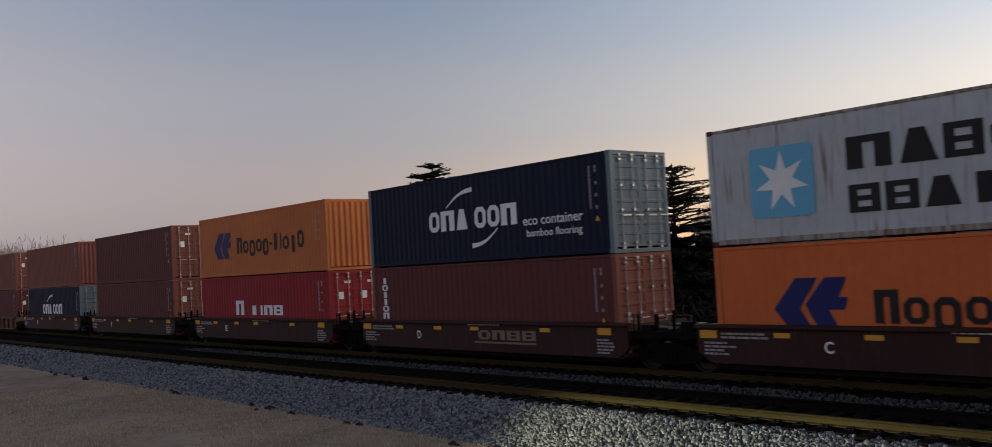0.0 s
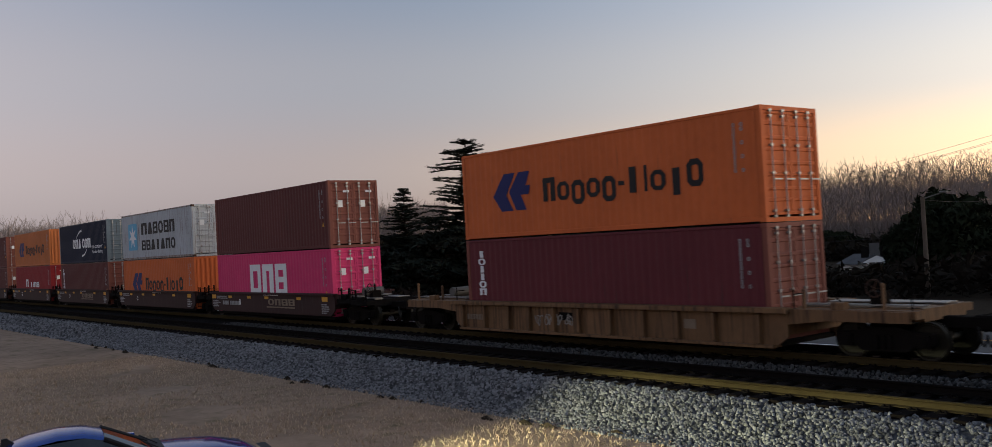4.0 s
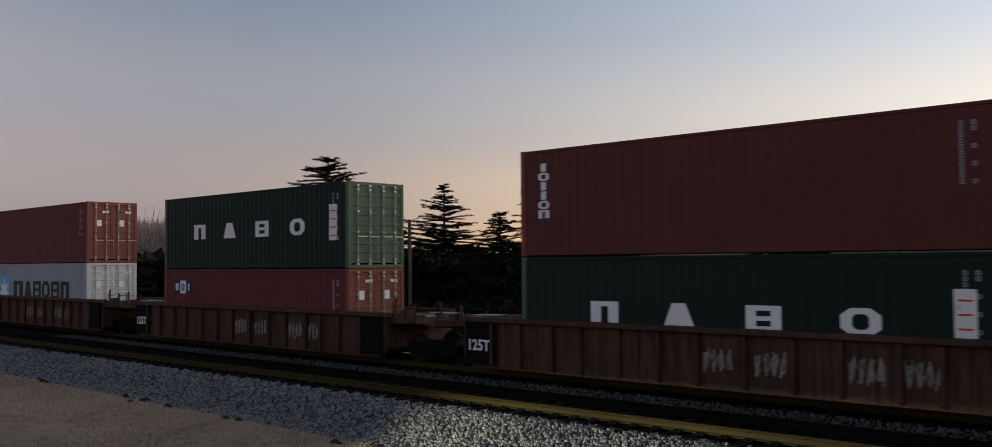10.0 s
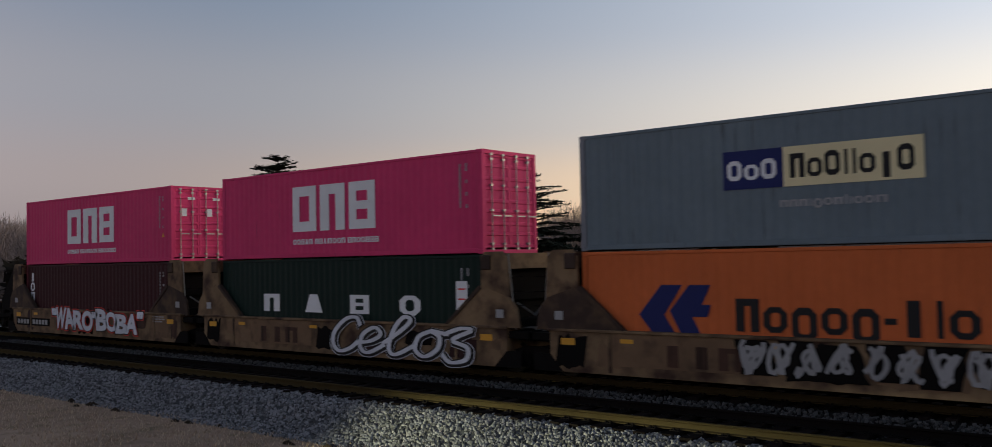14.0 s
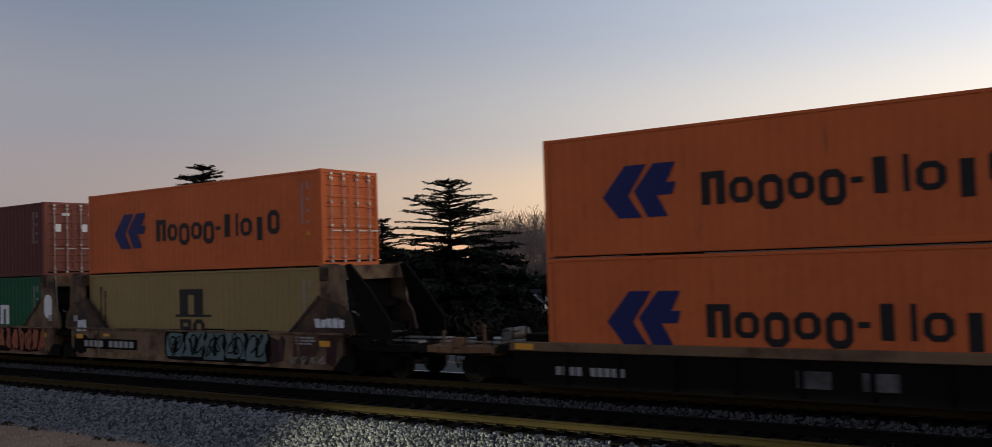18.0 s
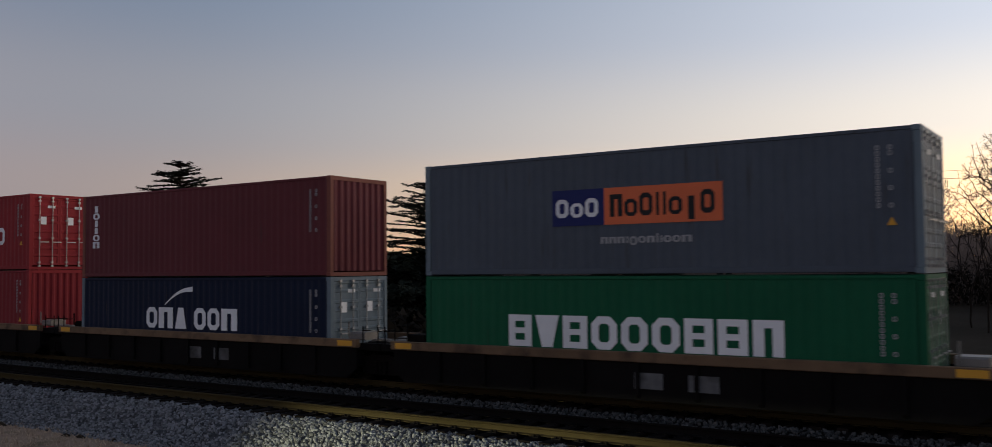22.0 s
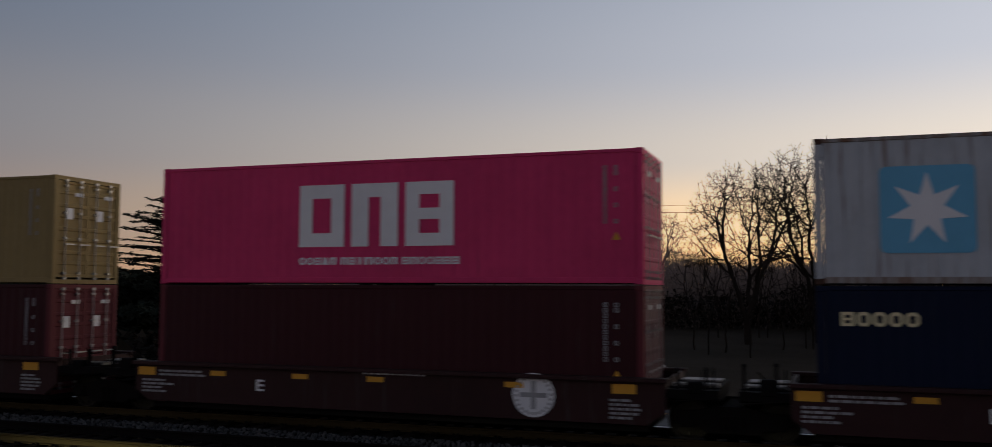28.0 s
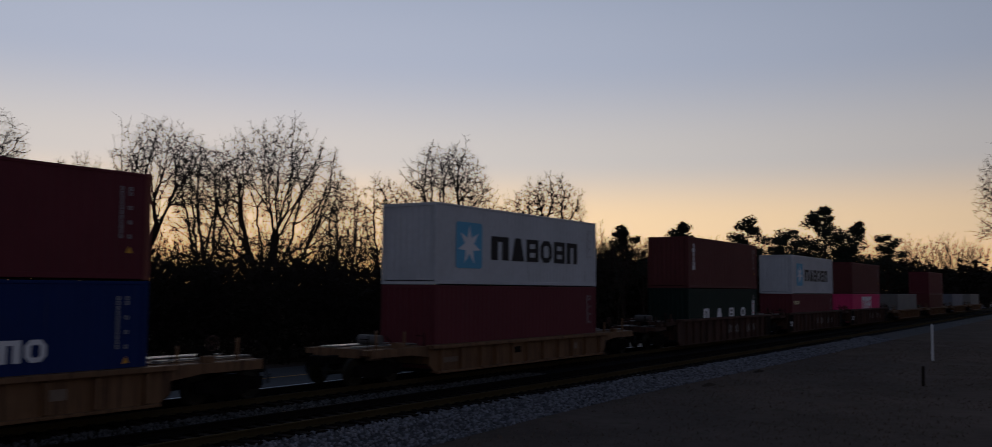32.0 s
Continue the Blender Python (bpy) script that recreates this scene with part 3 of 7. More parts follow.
def livery_arch(c, h):
    mark_words(c, "m", 5.35, 6.75, h * 0.5 + 0.02, h * 0.5 + 0.86, BLACK, case=False)
    part("emblem", Geo().box(5.12, 7.0, 0.003, 0.006, h * 0.5 - 0.06, h * 0.5 + 0.02), BLACK, c)
    mark_words(c, "FO", 5.35, 6.75, h * 0.5 - 0.72, h * 0.5 - 0.14, BLACK)
    mark_words(c, "MFOIJFOOAHFAH", 0.66, 0.80, h - 2.35, h - 0.45, BLACK, True)
    mark_words(c, "FHIOOIHO OO", 0.93, 1.07, h - 2.2, h - 0.6, BLACK, True)


def livery_wing(c, h):
    mark_words(c, "HAMOHOO", 1.6, 6.4, 0.96, 1.58, WHITE)
    mark_words(c, "FHO", 8.75, 10.5, 0.98, 1.65, WHITE)
    part("emblem", outline([(0, 1), (0.1, 1), (0.14, 0.1), (0.1, 0)], 6.43, 8.96, 0.8, 2.1), WHITE, c, "thin white outline of a wing")
    part("emblem", crescent(6.45, 8.2, 2.07, 1.5, 0.12, 0.12), WHITE, c)
    part("emblem", outline([(0.1, 0), (0.35, 0.42), (0.62, 0.5), (0.75, 0.62), (0.7, 0.4), (0.98, 0.06), (0.5, 0.24)], 6.43, 8.96, 0.8, 2.1), WHITE, c)


def livery_small_white(c, h):
    mark_words(c, "OAI", 0.67, 1.62, h - 1.14, h - 0.62, WHITE)


def livery_small_red(c, h):
    mark_words(c, "OOOJ", 1.1, 2.7, h - 1.02, h - 0.52, RED_MARK)


def livery_flag(c, h):
    ring = Geo()
    for i in range(40):
        a, b = 2 * math.pi * i / 40, 2 * math.pi * (i + 1) / 40
        ring.slab([(2.1 + r * math.cos(q), 1.45 + r * math.sin(q)) for r, q in ((0.78, a), (0.82, a), (0.82, b), (0.78, b))], 0.003, 0.006)
    part("emblem", ring, GREY_MARK, c, "thin ring")
    part("emblem", Geo().box(1.62, 1.70, 0.0, 0.004, 0.72, 1.95), WHITE, c)
    part("emblem", outline([(0, 0.1), (0, 1), (0.4, 1.04), (0.75, 0.9), (1, 0.95), (0.9, 0.5), (1, 0.06), (0.7, 0), (0.35, 0.16)], 1.70, 2.75, 1.2, 1.9), WHITE, c, "white flag with a red cross band")
    part("emblem", Geo().box(1.70, 2.62, -0.001, 0.003, 1.45, 1.64), RED_MARK, c)
    part("lettering", crescent(3.8, 4.9, 1.05, 2.25, 0.25, 0.16), WHITE, c)
    part("lettering", crescent(4.75, 5.0, 1.55, 0.95, 0.1, 0.12), WHITE, c)
    mark_words(c, "ofmo,ixo", 5.2, 9.7, 1.1, 1.75, WHITE)


def container(u, spec, x, z, group="containers of the train"):
    """Builds one container at train position x on height z. spec: colour, height, doors at the right end, livery, label."""
    mat, h, door_right, livery, label = spec[:5]
    # often a lighter paint: the afterglow on the door end put into its colour
    frame_mat = spec[5] if len(spec) > 5 else mat
    rail_mat = RUSTY_GREY if mat is PALE_GREY else mat
    c = thing("shipping_container", label, "container", group)
    part("side_wall", cached(("near", h), lambda: corrugated(0.17, LEN - 0.17, 0.15, h - 0.07, 0.010, 0.028).mesh("side_wall")), mat, c)
    part("side_wall", cached(("far", h), lambda: corrugated(0.17, LEN - 0.17, 0.15, h - 0.07, WID - 0.008, WID - 0.044).mesh("side_wall")), mat, c)
    blank, doors = (0.0, LEN) if door_right else (LEN, 0.0)
    sgn = 1 if door_right else -1
    part("end_wall", cached(("end", h, blank), lambda: corrugated(0.15, WID - 0.15, 0.15, h - 0.1, blank + sgn * 0.01, blank + sgn * 0.055, 0.26, "y").mesh("end_wall")), mat, c)
    for k in (0, 1):
        leaf = part("door", cached(("leaf", h), lambda: door_leaf(h, 0)), frame_mat, c, at=(doors - sgn * 0.03, 0.115 + k * 1.11, 0))
        if not door_right:
            leaf.rotation_euler = (0, 0, math.pi)
            leaf.location = (0.03, 1.215 + k * 1.11, 0)
        for q in (0.28, 0.80):
            part("locking_rod", cached(("rod", h), lambda: lock_rod(h)), GALV, leaf, at=(0, q, 0))
        for q, zz, ww, hh in ((0.35, h * 0.60, 0.22, 0.3), (0.62, h * 0.82, 0.3, 0.1)):
            if (u * 7 + k * 3 + int(zz * 10)) % 3:
                part("notice", cached(("note", ww, hh), lambda: Geo().box(0.0065, 0.0095, 0, ww, 0, hh)), WHITE, leaf, at=(0, q, zz))
    part("roof_panel", cached(("roof", h), lambda: Geo().box(0.1, LEN - 0.1, 0.06, WID - 0.06, h - 0.05, h - 0.006)), mat, c)
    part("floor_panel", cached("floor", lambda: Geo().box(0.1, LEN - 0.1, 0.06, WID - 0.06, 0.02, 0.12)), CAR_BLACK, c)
    post = cached(("post", h), lambda: Geo().box(0, 0.15, 0, 0.12, 0.118, h - 0.118))
    for px, py in ((0, 0), (LEN - 0.15, 0), (0, WID - 0.12), (LEN - 0.15, WID - 0.12)):
        part("corner_post", post, frame_mat, c, at=(px, py, 0))
    top, low = cached("top_rail", lambda: Geo().box(0.178, LEN - 0.178, 0, 0.06, 0, 0.08, c=0.012)), cached("low_rail", lambda: Geo().box(0.178, LEN - 0.178, 0, 0.05, 0.026, 0.155, c=0.01))
    for py in (0, WID - 0.06):
        part("top_rail", top, rail_mat, c, at=(0, py, h - 0.09))
    for py in (0, WID - 0.05):
        part("bottom_rail", low, rail_mat, c, at=(0, py, 0.0))
    beam = cached("beam", lambda: Geo().box(0, 0.09, 0.162, WID - 0.162, 0, 0.115))
    for px in (0, LEN - 0.09):
        part("header", beam, frame_mat, c, at=(px, 0, h - 0.118))
        part("sill", beam, frame_mat, c, at=(px, 0, 0.0))
    cast = cached("casting", casting)
    for px in (0, LEN - 0.178):
        for py in (0, WID - 0.162):
            for pz in (0, h - 0.118):
                part("corner_casting", cast, CAR_RUST if mat is PALE_GREY else frame_mat, c, at=(px, py, pz))
    # rows of small unreadable identification marks near the right end
    ids = cached(("ids", h), lambda: [joined(blocks("OOOODDDDDDD", 11.33, 11.41, h - 1.62, h - 0.36, True)).mesh("stencil"), joined(blocks("OD  O  D  O", 11.56, 11.65, h - 1.62, h - 0.36, True)).mesh("stencil")])
    for me in ids:
        tagged(part("stencil", me, GREY_MARK, c), kind="stuff")
    if u % 2 == 0:
        part("warning_triangle", cached(("tri", h), lambda: Geo().slab([(11.52, h - 1.95), (11.70, h - 1.95), (11.61, h - 1.78)][::1], 0.003, 0.006)), YELLOW_MARK, c)
    if livery:
        livery(c, h)
    RIDERS.append((c, x, FACE_Y, z))
    return c


RIDERS = []
STACK_GAP = 0.02  # the plate of the locks between two stacked containers
# ---------------------------------------------------------------- the train: cars
MID_Y = WID / 2  # the track's middle, in a car's own space
GAUGE = 0.7525


def wheelset():
    g = Geo()
    for s in (-1, 1):
        y = MID_Y + s * GAUGE
        prof = [(0.09, -0.07), (0.16, -0.07), (0.18, -0.02), (0.36, -0.01), (0.38, -0.06), (0.42, -0.065), (0.425, 0.03), (0.455, 0.045), (0.45, 0.07), (0.38, 0.07), (0.35, 0.03), (0.2, 0.05), (0.1, 0.06)]
        h = Geo().lathe([(r, d * -s) for r, d in prof], 28)
        g.add([(a, b + y, c) for a, b, c in h.v], h.f)
        k = Geo().tube((0.10, 0, 0.24), (0.14, 0, 0.30), 0.03)
        g.add([(a, b + y + s * 0.03, c) for a, b, c in k.v], k.f)
    g.tube((0, MID_Y - 1.05, 0), (0, MID_Y + 1.05, 0), 0.08, n=10)
    return g.mesh("wheelset", [WHEEL_STEEL], False)


def side_frame():
    g = Geo()
    pts = [(-1.15, 0.36), (-1.15, 0.62), (-0.72, 0.64), (-0.30, 0.74), (0.30, 0.74), (0.72, 0.64), (1.15, 0.62), (1.15, 0.36), (0.74, 0.36), (0.52, 0.20), (-0.52, 0.20), (-0.74, 0.36)]
    g.slab(pts, -0.07, 0.07)
    for x in (-0.9, 0.9):
        g.box(x - 0.16, x + 0.16, -0.12, 0.10, 0.30, 0.58)
        g.tube((x, -0.15, 0.42), (x, 0.1, 0.42), 0.11, n=10)
    for x in (-0.16, -0.0, 0.16):
        g.tube((x, -0.09, 0.24), (x, -0.09, 0.56), 0.06, n=8)
    return g.mesh("side_frame", [DARK_STEEL])


SPINNERS = []


def truck(parent, x):
    """A two-axle truck under a car, in its own space: wheels roll as it goes."""
    tr = part("truck", cached("bolster", lambda: Geo().box(-0.22, 0.22, MID_Y - 1.0, MID_Y + 1.0, 0.42, 0.70, c=0.04).box(-1.0, 1.0, MID_Y - 0.12, MID_Y + 0.12, 0.46, 0.56)), DARK_STEEL, parent, "black cast steel truck", at=(x, 0, 0))
    for y in (MID_Y - 1.0, MID_Y + 1.0):
        part("side_frame", cached("side_frame", side_frame), DARK_STEEL, tr, at=(0, y, 0))
    for k, dx in enumerate((-0.9, 0.9)):
        w = part("wheelset", cached("wheelset", wheelset), WHEEL_STEEL, tr, at=(dx, 0, 0.425))
        SPINNERS.append((w, k))
    return tr


def end_platform(parent, x0, x1, z, mat, rails=True):
    """The deck over the truck at one end, with a light grating walkway and grab irons."""
    g = Geo()
    lo, hi = min(x0, x1), max(x0, x1)
    g.box(lo, hi, 0.25, WID - 0.25, z - 0.30, z - 0.02, c=0.03)
    g.box(lo, hi, -0.1, 0.25, z - 0.22, z - 0.04)
    g.box(lo, hi, WID - 0.25, WID + 0.1, z - 0.22, z - 0.04)
    pl = part("end_platform", g, mat, parent)
    w = Geo()
    for k in range(5):
        w.box(lo + 0.08, hi - 0.05, 0.35 + 0.07 * k, 0.39 + 0.07 * k, z + 0.02, z + 0.05)
    w.box(lo + 0.08, lo + 0.12, 0.33, 0.71, z - 0.02, z + 0.02)
    w.box(hi - 0.09, hi - 0.05, 0.33, 0.71, z - 0.02, z + 0.02)
    part("walkway", w, GRATE, pl, "light steel grating")
    w2 = Geo().box(lo + 0.1, hi - 0.1, 1.45, 2.05, z + 0.005, z + 0.03)
    part("walkway", w2, GRATE, pl, "light steel grating")
    if rails:
        iron = cached("grab_iron", lambda: Geo().tube((0, -0.04, -0.1), (0, -0.04, 0.42), 0.018, n=6).tube((0, -0.04, 0.30), (0, 0.3, 0.30), 0.014, n=6).mesh("grab_iron"))
        for px in (lo + 0.1, hi - 0.1):
            part("grab_iron", iron, DARK_STEEL, pl, at=(px, 0, z))
        if hi - lo > 0.9:
            deck_gear(pl, lo, hi, z, mat)
    return pl


def deck_gear(deck, lo, hi, z, mat):
    """Small fittings on an end deck: posts with knobs, a valve box, a slanted rod and a lever."""
    rng = random.Random(int(abs(lo) * 100) + int(z * 50))
    span = hi - lo
    for px, py in ((lo + span * rng.uniform(0.1, 0.3), 0.02), (lo + span * rng.uniform(0.65, 0.9), 0.05)):
        t = rng.uniform(0.28, 0.5)
        part("post", Geo().box(px - 0.03, px + 0.03, py - 0.03, py + 0.03, z - 0.1, z + t, c=0.008).tube((px, py, z + t), (px, py, z + t + 0.07), 0.055, 0.03, 8), mat, deck)
    bx = lo + span * rng.uniform(0.35, 0.6)
    part("valve_box", Geo().box(bx - 0.16, bx + 0.16, -0.12, 0.12, z - 0.12, z + rng.uniform(0.10, 0.22), c=0.025).tube((bx, -0.14, z), (bx, -0.10, z), 0.06, n=8), mat, deck)
    part("lever", Geo().tube((bx + 0.1, 0.15, z), (bx + rng.uniform(-0.35, 0.35), 0.2, z + 0.34), 0.016, n=5).tube((lo + 0.1, -0.14, z - 0.28), (hi - 0.1, -0.14, z - 0.2), 0.02, n=5), DARK_STEEL, deck)


def brake_gear(parent, x, z):
    b = part("brake_stand", Geo().box(x - 0.14, x + 0.14, 0.55, 0.95, z, z + 0.34, c=0.03).tube((x, 0.75, z + 0.3), (x, 0.75, z + 0.62), 0.035), DARK_STEEL, parent)
    g = Geo()
    n = 16
    for i in range(n):
        a, c = 2 * math.pi * i / n, 2 * math.pi * (i + 1) / n
        g.tube((x + 0.2 * math.cos(a), 0.5, z + 0.42 + 0.2 * math.sin(a)), (x + 0.2 * math.cos(c), 0.5, z + 0.42 + 0.2 * math.sin(c)), 0.018, n=5)
    for i in range(5):
        a = 2 * math.pi * i / 5
        g.tube((x, 0.5, z + 0.42), (x + 0.2 * math.cos(a), 0.5, z + 0.42 + 0.2 * math.sin(a)), 0.012, n=4)
    part("brake_wheel", g, CAR_RUST, b)


def air_tank(parent, x, z):
    part("air_tank", Geo().tube((x, 0.75, z + 0.2), (x, 1.65, z + 0.2), 0.17, n=14), TANK_GREY, parent, "grey cylindrical air tank")


def coupler(parent, x0, x1):
    g = Geo().box(min(x0, x1), max(x0, x1), MID_Y - 0.14, MID_Y + 0.14, 0.66, 0.92, c=0.02)
    xe = x1
    g.box(min(xe, xe), xe + 0.02, MID_Y - 0.2, MID_Y + 0.2, 0.60, 0.98)
    g.box(xe - 0.18, xe + 0.18, MID_Y - 0.24, MID_Y + 0.2, 0.62, 0.96, c=0.05)
    c = part("coupler", g, DARK_STEEL, parent)
    hose = Geo()
    p = [(xe + 0.1 * i / 4 * (1 if x1 > x0 else -1), 0.75, 0.75 - 0.42 * math.sin(math.pi * i / 8)) for i in range(8)]
    for a, b in zip(p, p[1:]):
        hose.tube(a, b, 0.025, n=6)
    part("air_hose", hose, RUBBER, c)


def well(parent, xa, xb, z0, z1, mat, ribs=(), chord=None, floor_z=0.30, sill=None, deep=0.08):
    """The two long sides of the well with ribs and a top chord, the floor and the end bulkheads."""
    for s, y in ((1, -0.20), (-1, WID + 0.20)):
        a, b = (y, y + s * 0.06)
        g = Geo()
        slope = 0.35
        g.slab([(xa, z0 + 0.25), (xa + slope, z0), (xb - slope, z0), (xb, z0 + 0.25), (xb, z1), (xa, z1)], min(a, b), max(a, b))
        g.box(xa + slope, xb - slope, min(y, y + s * 0.2), max(y, y + s * 0.2), z0 - 0.02, z0 + 0.05)
        side = part("side_sheet", g, mat, parent)
        if chord:
            part("top_chord", Geo().box(xa - 0.05, xb + 0.05, min(y - s * (deep + 0.03), y + s * 0.14), max(y - s * (deep + 0.03), y + s * 0.14), z1 - chord, z1, c=0.012), sill or mat, side)
        rib_me = cached(("rib", z0, z1, chord, s, deep), lambda: Geo().extrude_x([(0, z0 + 0.02), (-s * deep, z0 + 0.10), (-s * deep, z1 - (chord or 0.0) - 0.04), (0, z1 - (chord or 0.0))], -0.045, 0.045))
        for r in ribs:
            part("rib", rib_me, mat, side, at=(r, y, 0))
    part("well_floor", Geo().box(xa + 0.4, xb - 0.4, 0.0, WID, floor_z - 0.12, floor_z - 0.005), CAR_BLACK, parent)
    for x in (xa, xb - 0.08):
        part("end_bulkhead", Geo().box(x, x + 0.08, -0.14, WID + 0.14, z0 + 0.3, z1 - 0.05), mat, parent)


def reflectors(parent, xs, z, w=0.34, hgt=0.11):
    me = cached(("refl", w, hgt), lambda: Geo().box(0, w, -0.004, 0.004, 0, hgt).mesh("reflector", [YELLOW_MARK]))
    for x in xs:
        part("reflector", me, YELLOW_MARK, parent, at=(x, -0.212, z))


def stencils(parent, x0, z0, rows, length, mat=GREY_MARK, size=0.05):
    g = Geo()
    rng = random.Random(int(x0 * 100) + rows)
    for r in range(rows):
        x = x0
        while x < x0 + length * rng.uniform(0.6, 1.0):
            w = rng.uniform(0.08, 0.22)
            g.box(x, x + w, -0.212, -0.203, z0 - r * size * 1.8, z0 - r * size * 1.8 + size)
            x += w + 0.04
    tagged(part("stencil", g, mat, parent), kind="stuff")


def number_bars(parent, x0, x1, z0, z1, n=9, gap=4, plate=None, mat=WHITE):
    if plate:
        part("number_plate", Geo().box(x0 - 0.15, x1 + 0.15, -0.214, -0.206, z0 - 0.07, z1 + 0.07), plate, parent)
    g = Geo()
    w = (x1 - x0) / n
    for i in range(n):
        if i != gap:
            g.box(x0 + i * w, x0 + (i + 0.72) * w, -0.224, -0.215, z0, z1)
    tagged(part("stencil", g, mat, parent, "row of plain bars in place of a car number"), kind="stuff")


def wild_word(parent, text, x0, x1, z0, z1, coats, seed, y=-0.222, lap=0.10, label="fat spray-painted letter"):
    """Sprayed block words: every letter tilted and squeezed on its own; coats: (fatness, material) from the back to the front."""
    rng = random.Random(seed)
    wide = [0.5 if ch in "\"'" else 1.0 for ch in text]
    k = (x1 - x0) / sum(wide)
    x = x0
    for ch, w in zip(text, wide):
        tilt, dz, grow = rng.uniform(-0.16, 0.16), rng.uniform(-0.05, 0.05) * (z1 - z0), rng.uniform(0.92, 1.1)
        a, b = x - lap * k * w, x + (1 + lap) * k * w
        lo, hi = (z0, z1) if w == 1.0 else (z1 - 0.32 * (z1 - z0), z1)
        for i, (fat, mat) in enumerate(coats):
            swell = (fat - coats[-1][0]) * 1.2
            me = fit_mesh(letters(ch, 0.4, fat), a - swell, b + swell, lo + dz - swell, lo + dz + (hi - lo) * grow + swell, y + 0.004 * (len(coats) - i))
            for v in me.vertices:
                v.co.x += tilt * (v.co.z - (z0 + z1) / 2)
            part("graffiti", me, mat, parent, label if i == len(coats) - 1 else "edge of a sprayed letter")
        x += w * k


SCRIPT = {
    "C": ((0.95, 0.85), (0.75, 1.12), (0.4, 1.05), (0.12, 0.65), (0.15, 0.25), (0.42, 0.0), (0.75, 0.1), (1.0, 0.35)),
    "e": ((0.0, 0.3), (0.5, 0.38), (0.78, 0.6), (0.55, 0.82), (0.22, 0.6), (0.2, 0.2), (0.5, 0.0), (1.0, 0.3)),
    "l": ((0.0, 0.3), (0.5, 0.75), (0.72, 1.08), (0.5, 1.18), (0.28, 0.8), (0.25, 0.2), (0.5, 0.0), (1.0, 0.3)),
    "o": ((0.55, 0.8), (0.2, 0.6), (0.18, 0.2), (0.5, 0.0), (0.82, 0.25), (0.8, 0.62), (0.5, 0.8), (1.05, 0.7)),
    "s": ((0.0, 0.7), (0.45, 0.9), (0.75, 0.85), (0.3, 0.55), (0.75, 0.35), (0.8, 0.0), (0.4, -0.12), (0.1, 0.1)),
}


def ribbon(knots, width, y, steps=7):
    """A flat stroke of swelling width along a smooth line through the knots."""
    p = [Vector(k) for k in (knots[0], *knots, knots[-1])]
    line = []
    for i in range(1, len(p) - 2):
        for j in range(steps):
            t = j / steps
            line.append(0.5 * (2 * p[i] + (p[i + 1] - p[i - 1]) * t + (2 * p[i - 1] - 5 * p[i] + 4 * p[i + 1] - p[i + 2]) * t * t + (3 * p[i] - p[i - 1] - 3 * p[i + 1] + p[i + 2]) * t ** 3))
    line.append(p[-1])
    n, v = len(line), []
    for i, q in enumerate(line):
        d = (line[min(n - 1, i + 1)] - line[max(0, i - 1)]).normalized()
        w = width * 0.5 * (0.6 + 0.55 * abs(d.y))
        v += [(q.x - d.y * w, y - 0.00004 * i, q.y + d.x * w), (q.x + d.y * w, y - 0.00004 * i, q.y - d.x * w)]
    return Geo().add(v, [(2 * i, 2 * i + 1, 2 * i + 3, 2 * i + 2) for i in range(n - 1)])


def script_word(parent, text, x0, x1, z0, z1, coats, y=-0.222, slant=0.3, label="looping white spray-painted script"):
    """Sprayed joined script; coats: (stroke width, material, drop) from the back to the front."""
    k = (x1 - x0) / len(text)
    for n, ch in enumerate(text):
        knots = [(x0 + k * (n + 1.12 * a) + slant * (b - 0.5) * (z1 - z0), z0 + b * (z1 - z0) * 0.86) for a, b in SCRIPT[ch]]
        for i, (w, mat, drop) in enumerate(coats):
            part("graffiti", ribbon([(a + drop, b - drop) for a, b in knots], w, y + 0.004 * (len(coats) - 1 - i) - 0.0005 * n), mat, parent, label if i == len(coats) - 1 else "dark edge of sprayed script")


def scrawl(parent, x0, x1, z0, z1, mat, seed, n=5, y=-0.216, edge=None, shine=None):
    """Unreadable spray paint: fat leaning bars of uneven outline, with an edge and streaks of a second colour."""
    rng = random.Random(seed)
    w = (x1 - x0) / n
    for k in range(n):
        cx, lean = x0 + (k + 0.5) * w, rng.uniform(-0.25, 0.35) * w
        lo, hi = z0 + rng.uniform(0, 0.12) * (z1 - z0), z1 - rng.uniform(0, 0.14) * (z1 - z0)
        left = [(cx - w * rng.uniform(0.36, 0.52) + lean * (t - 0.5), lo + (hi - lo) * t) for t in (0, 0.3, 0.55, 0.8, 1.0)]
        right = [(cx + w * rng.uniform(0.34, 0.50) + lean * (t - 0.5), lo + (hi - lo) * t) for t in (0, 0.25, 0.5, 0.75, 1.0)]
        ring = right + left[::-1]
        if edge:
            mx, mz = cx, (lo + hi) / 2
            part("graffiti", Geo().slab([(mx + (a - mx) * 1.16, mz + (b - mz) * 1.10) for a, b in ring], y + 0.002, y + 0.004), edge, parent, "dark edge of spray paint")
        part("graffiti", Geo().slab(ring, y - 0.004, y), mat, parent, "leaning bar of spray paint")
        if shine or edge:
            q = cx + lean * rng.uniform(-0.3, 0.3)
            part("graffiti", Geo().slab([(q - w * 0.10, lo + (hi - lo) * 0.15), (q + w * 0.02, lo + (hi - lo) * 0.12), (q + w * 0.10, hi - (hi - lo) * 0.25), (q - w * 0.04, hi - (hi - lo) * 0.2)], y - 0.008, y - 0.005), shine or edge, parent, "stroke of spray paint")


